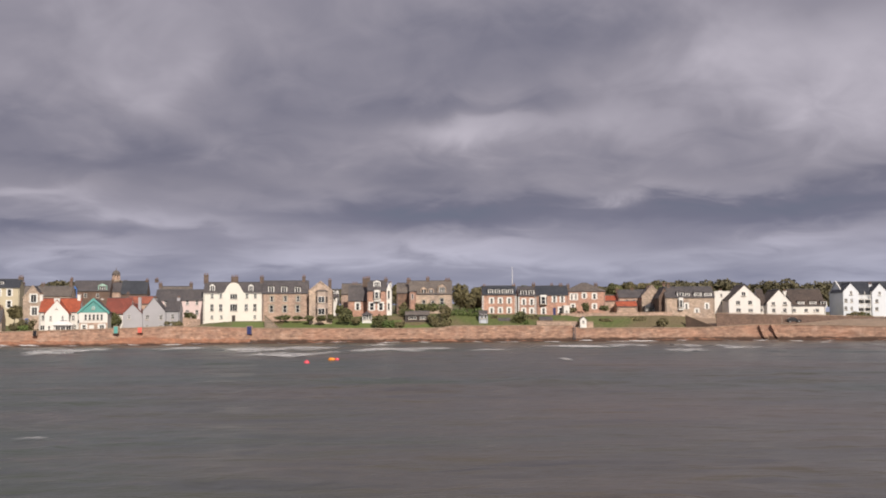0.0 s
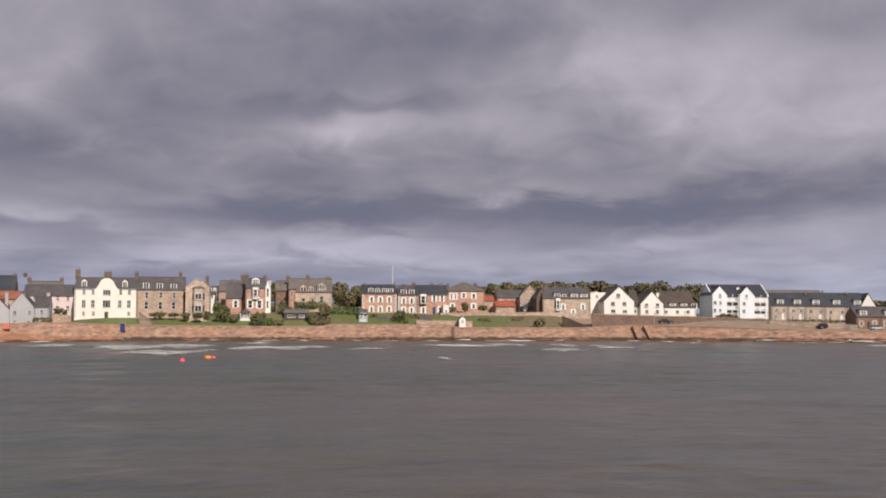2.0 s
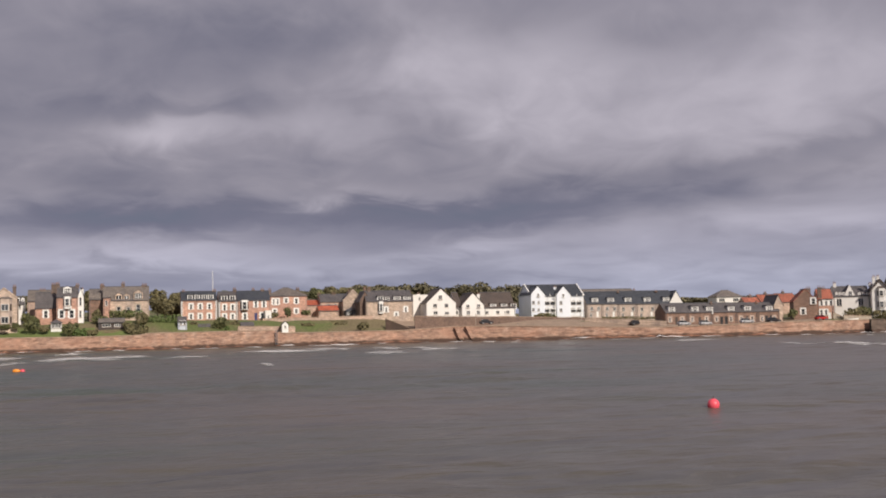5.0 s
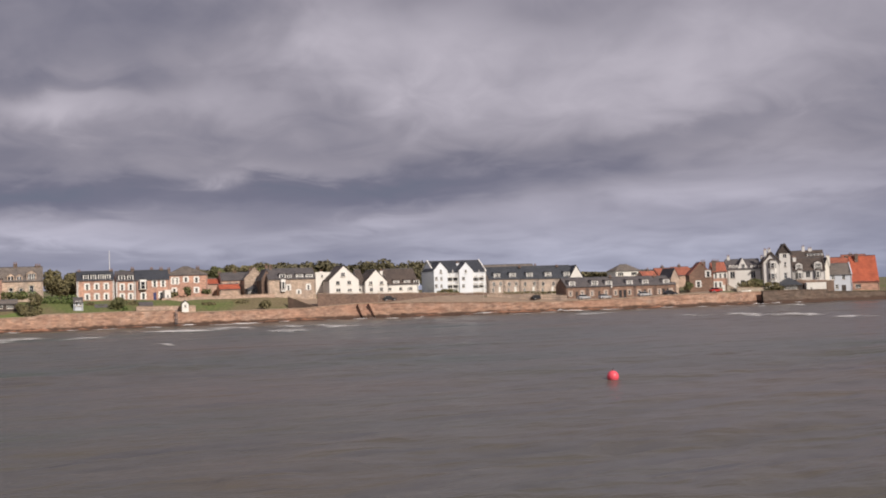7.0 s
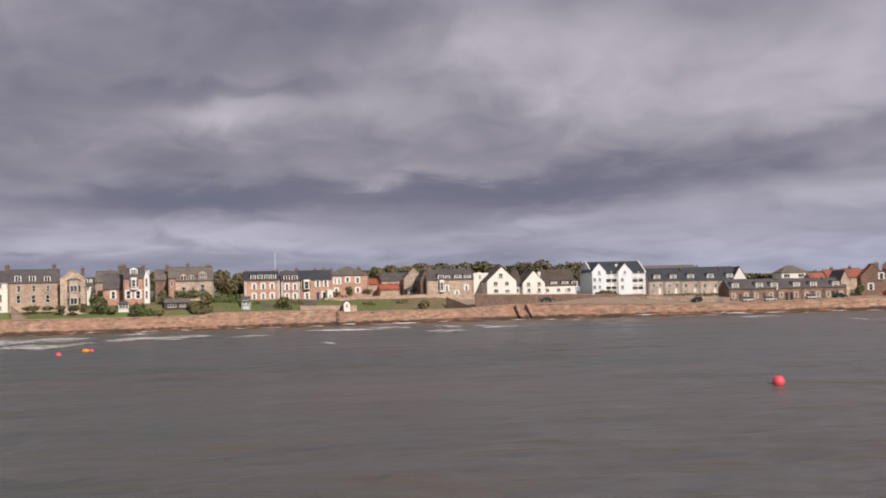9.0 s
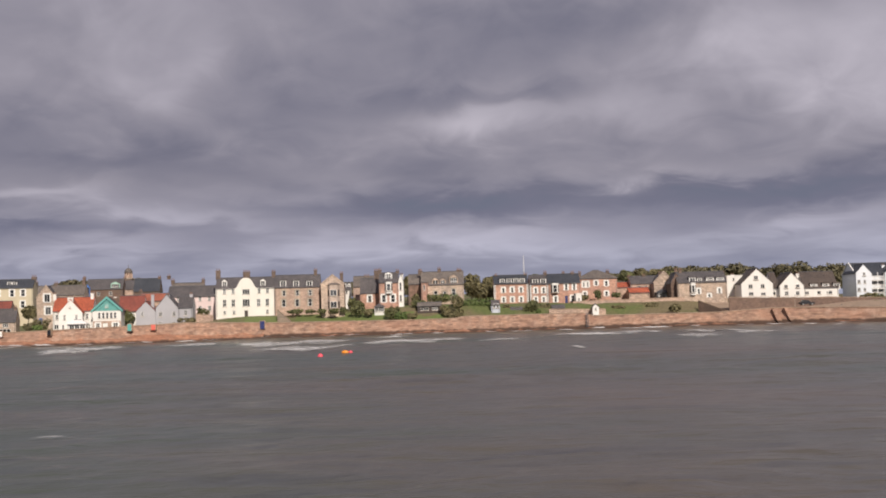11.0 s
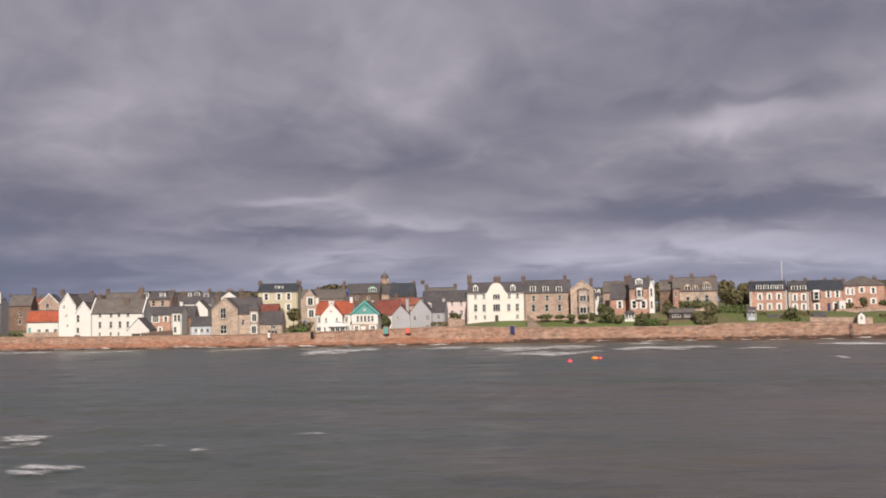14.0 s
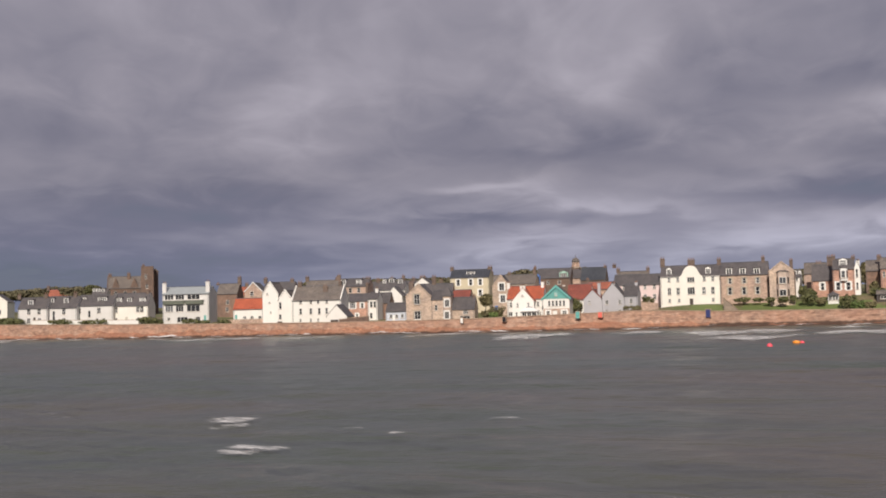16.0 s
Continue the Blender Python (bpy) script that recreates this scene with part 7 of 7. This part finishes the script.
# lawns and garden walls
lawn(-46, -12, 312, 323, "mown green lawn above the sea wall")
lawn(-12, 2, 313, 321, "mown green lawn below the shrubs")
lawn(-121, -110.5, 300, 318, "steep green garden lawn beside the white house")
lawn(-60, -49, 311, 321, "narrow green lawn beside the cream house")
garden_wall(34.68, 67.49, 329.0, 6.04, 7.8, 8.1, BROWN, "long brown rubble garden wall below the villas")
garden_wall(26.67, 42.8, 319.0, 4.21, 5.75, 5.4, BROWN, "pale stone terrace wall above the sea wall")
garden_wall(69.89, 76.67, 322.0, 3.05, 7.0, 3.64, WHIN, "dark stone wall stepping down the bank", y1=314.0)
garden_wall(78.5, 132.47, 321.0, 4.59, 7.7, 6.19, WHIN, "tall dull brown rubble retaining wall below the white houses")
garden_wall(130.4, 149.58, 316.0, 3.36, 6.02, 4.63, BUFF, "buff stone retaining wall below the terrace", y1=300.0)
garden_wall(-202.64, -189.04, 298.0, 3.8, 4.99, 5.08, BROWN, "brown stone yard wall beside the white house")
garden_wall(-158.54, -148.78, 291.5, 2.99, 4.42, 5.22, WHIN, "brown stone yard wall by the slip")
garden_wall(-50.78, -46.01, 317.0, 3.99, 7.81, 4.46, BUFF, "sloping garden wall down to the sea wall", y1=311.0)
garden_wall(-74.75, -69.05, 317.0, 5.64, 7.33, 6.7, BROWN, "low stone terrace wall before the pink house")
garden_wall(-97.42, -70.52, 295.6, 2.48, 3.9, 5.1, BROWN, "high rubble boundary wall below the grey cottages", y1=303.5)
garden_wall(207.18, 210.87, 302.0, 3.97, 6.17, 4.46, ASHLAR, "pale garden wall with steps before the villa")
garden_wall(207.42, 217.23, 297.0, 3.65, 5.2, 4.75, ASHLAR, "pale garden wall before the villa")
garden_wall(231.0, 246.0, 298.5, 3.0, 6.9, 6.4, WHIN, "dull brown garden wall behind the white boat shed")
garden_wall(-284.38, -229.81, 294.0, 4.81, 6.47, 5.6, PAINT, "low white painted garden wall before the terrace")

# wall fittings
wall_door(-53.27, 306.49, 2.68, 1.25, 2.14, NAVY, "navy blue boarded door in the sea wall")
wall_door(-86.45, 294.8, 3.3, 1.05, 1.8, TEAL, "teal boarded gate in the boundary wall")
wall_door(-80.69, 296.84, 3.35, 1.15, 1.4, CORAL, "coral red boarded gate in the boundary wall")
wall_door(-106.61, 291.44, 2.77, 0.9, 1.41, BLACK, "black boarded hatch in the sea wall")
wall_door(-119.23, 291.2, 2.69, 0.7, 1.43, PAINT, "white painted board on the sea wall")
ladder(36.49, 311.05, 4.6, 4.0)
sea_steps(87.71, 310.72, 4.2, 2.4, 0.7)
sea_steps(90.76, 309.93, 4.4, 2.8, 0.7)

# small garden houses and sheds
house("summer_house", "small white garden house with a pitched roof", 38.71, 40.47, 316.0, 4.68, 6.12, 6.91, 2.2, PAINT, SLATE, "front",
      wins=[("pair", 0.64, 0.8, 5.48, (39.59,))])
house("summer_house", "grey green garden room with two arched windows", 10.27, 12.71, 321.0, 5.15, 7.58, 8.73, 3.0, BLUE, SLATE, "side",
      wins=[("sash", 0.57, 1.3, 7.26, (11.09, 12.06,))])
house("dark_shed", "long low dark timber garden shed", -11.04, -4.03, 322.0, 5.75, 7.86, 8.69, 4.0, TIMBER, STONESLATE, "side",
      wins=[("wide", 2.28, 0.81, 6.9, (-8.92,)), ("wide", 1.63, 0.81, 6.88, (-5.99,))])
house("dark_shed", "dark boarded boat shed on the terrace", 27.55, 31.27, 320.0, 4.72, 6.18, 6.82, 3.0, TIMBER, SLATE, "side")
house("dark_shed", "low dark hut beside the garden path", 15.88, 19.31, 323.0, 5.11, 6.08, 6.57, 3.0, TIMBER, SLATE, "side")

# balconies of the apartment block
balcony(apartments, 122.32, 126.13, 11.67)
balcony(apartments, 122.24, 126.04, 9.27)
balcony(apartments, 122.17, 125.97, 7.05)
balcony(apartments, 130.92, 135.17, 11.46)
balcony(apartments, 130.83, 135.08, 9.04)
balcony(apartments, 130.75, 135.0, 6.8)

# cars
car(153.09, 296.0, 3.33, 3.7, SILVER, "pale silver hatchback parked by the stone row", 0)
car(160.56, 297.0, 3.27, 3.6, SILVER, "silver hatchback parked by the stone row", 0)
car(171.86, 293.0, 3.58, 4.1, SILVER, "silver estate car parked by the stone row", 0)
car(180.77, 293.0, 3.65, 4.0, BLACK, "dark car parked beyond the stone row", 0)
car(99.34, 317.0, 4.91, 4.1, BLACK, "dark car parked behind the sea wall", 0)
car(200.21, 298.0, 4.0, 3.8, CRIMSON, "red car parked below the villa", 0)
car(142.73, 306.0, 3.69, 4.2, BLACK, "dark car parked behind the sea wall", 0)
car(148.97, 303.0, 3.66, 3.9, BLACK, "grey car beside the stone row", 0)

# lamp posts and a dinghy
lamp_post(95.78, 316.0, 4.85, 3.0)
lamp_post(125.87, 308.0, 3.72, 3.53)
lamp_post(106.36, 309.0, 2.67, 2.15)
dinghy(209.74, 296, 3.53, 4.2)

# buoys
buoy(38.4, 70.3, 0.42, BUOY, "pinkish red spherical mooring buoy floating on the sea")
buoy(-20.3, 166.0, 0.42, BUOY, "small pinkish red mooring buoy floating on the sea")
buoy(-17.5, 175.0, 0.3, AMBER, "orange oval mooring buoy beside a pink one", 1.9)
buoy(-16.72, 175.6, 0.27, BUOY, "pink oval mooring buoy beside an orange one", 1.3)

# foam
for i in range(64):
    fx = -310 + 540 * (i + RNG.uniform(0, 1)) / 64
    foam(fx, along(fx, 1) - RNG.uniform(3.4, 6.0), RNG.uniform(5, 13), 2.2, RNG.normal(0, 3), 0.1, 1.25, RNG.uniform(0.12, 0.5) * (1.3 if fx < -60 else 0.8))
for i in range(16):
    fx = RNG.uniform(-280, 230)
    foam(fx, along(fx, 1) - RNG.uniform(9, 34), RNG.uniform(8, 22), 3.0, RNG.normal(0, 3), 0.1, 1.05, RNG.uniform(0.12, 0.3))
foam(-82.84, 235.96, 24.09, 41.4, 0.0)
foam(-28.65, 213.97, 22.98, 35.99, 0.0)
foam(-10.38, 241.58, 18.39, 27.22, 0.0)
foam(-43.28, 263.6, 16.25, 21.85, 0.0)
foam(29.73, 261.68, 22.7, 26.75, 0.0)
foam(57.34, 249.52, 18.17, 19.82, 0.0)
foam(19.11, 178.73, 3.1, 17.43, 0.0)
foam(8.5, 224.85, 13.69, 15.68, 0.0)
foam(42.9, 269.6, 16.61, 22.84, 0.0)
foam(-4.55, 236.16, 20.36, 36.8, 0.0)
foam(48.27, 233.35, 14.5, 30.74, 0.0)
foam(35.24, 259.24, 18.57, 20.88, 0.0)
foam(64.6, 238.83, 11.29, 19.0, 0.0)
foam(127.21, 281.1, 4.69, 29.54, 0.0)
foam(136.33, 204.72, 19.95, 22.8, 0.0)
foam(138.04, 184.08, 17.5, 19.62, 0.0)
foam(134.92, 162.48, 9.64, 12.99, 0.0)
foam(132.78, 254.55, 23.29, 19.03, 0.0)
foam(-225.98, 285.66, 11.08, 59.99, 0.0)
foam(-180.43, 249.31, 9.36, 43.19, 0.0)
foam(-277.75, 289.14, 24.39, 46.82, 0.0)
foam(-170.75, 259.06, 12.58, 36.86, 0.0)
foam(-147.81, 259.08, 18.14, 27.47, 0.0)
foam(-114.84, 258.66, 20.09, 37.42, 0.0)
foam(-79.71, 242.98, 20.74, 25.31, 0.0)
foam(-60.41, 255.14, 15.95, 21.04, 0.0)
foam(-34.96, 254.94, 33.92, 49.98, 0.0)
foam(-13.95, 238.98, 16.99, 37.85, 0.0)
foam(-38.77, 59.62, 4.33, 4.6, 0.0, thick=0.8)
foam(-37.68, 56.42, 3.44, 3.13, 0.0, thick=0.8)
foam(-34.67, 53.01, 2.89, 2.73, 0.0, thick=0.8)
foam(-35.48, 52.02, 1.92, 2.09, 0.0, thick=0.8)
foam(-24.94, 52.13, 1.46, 1.79, 0.0, thick=0.8)
foam(-28.76, 53.25, 2.15, 2.52, 0.0, thick=0.8)
foam(-55.79, 60.96, 1.42, 3.48, 0.0, thick=0.8)
foam(-49.93, 56.83, 1.76, 3.35, 0.0, thick=0.8)
foam(-48.82, 60.74, 1.34, 3.15, 0.0, thick=0.8)
foam(-29.9, 46.4, 4.6, 5.5, 8.0, thick=0.95)
foam(-22.81, 60.61, 3.28, 2.8, 0.0, thick=0.8)
foam(-21.07, 48.38, 1.87, 1.83, 0.0, thick=0.8)
foam(-28.51, 148.76, 1.84, 5.21, 0.0, thick=0.8)
foam(28.85, 102.32, 2.16, 3.36, 0.0, thick=0.8)
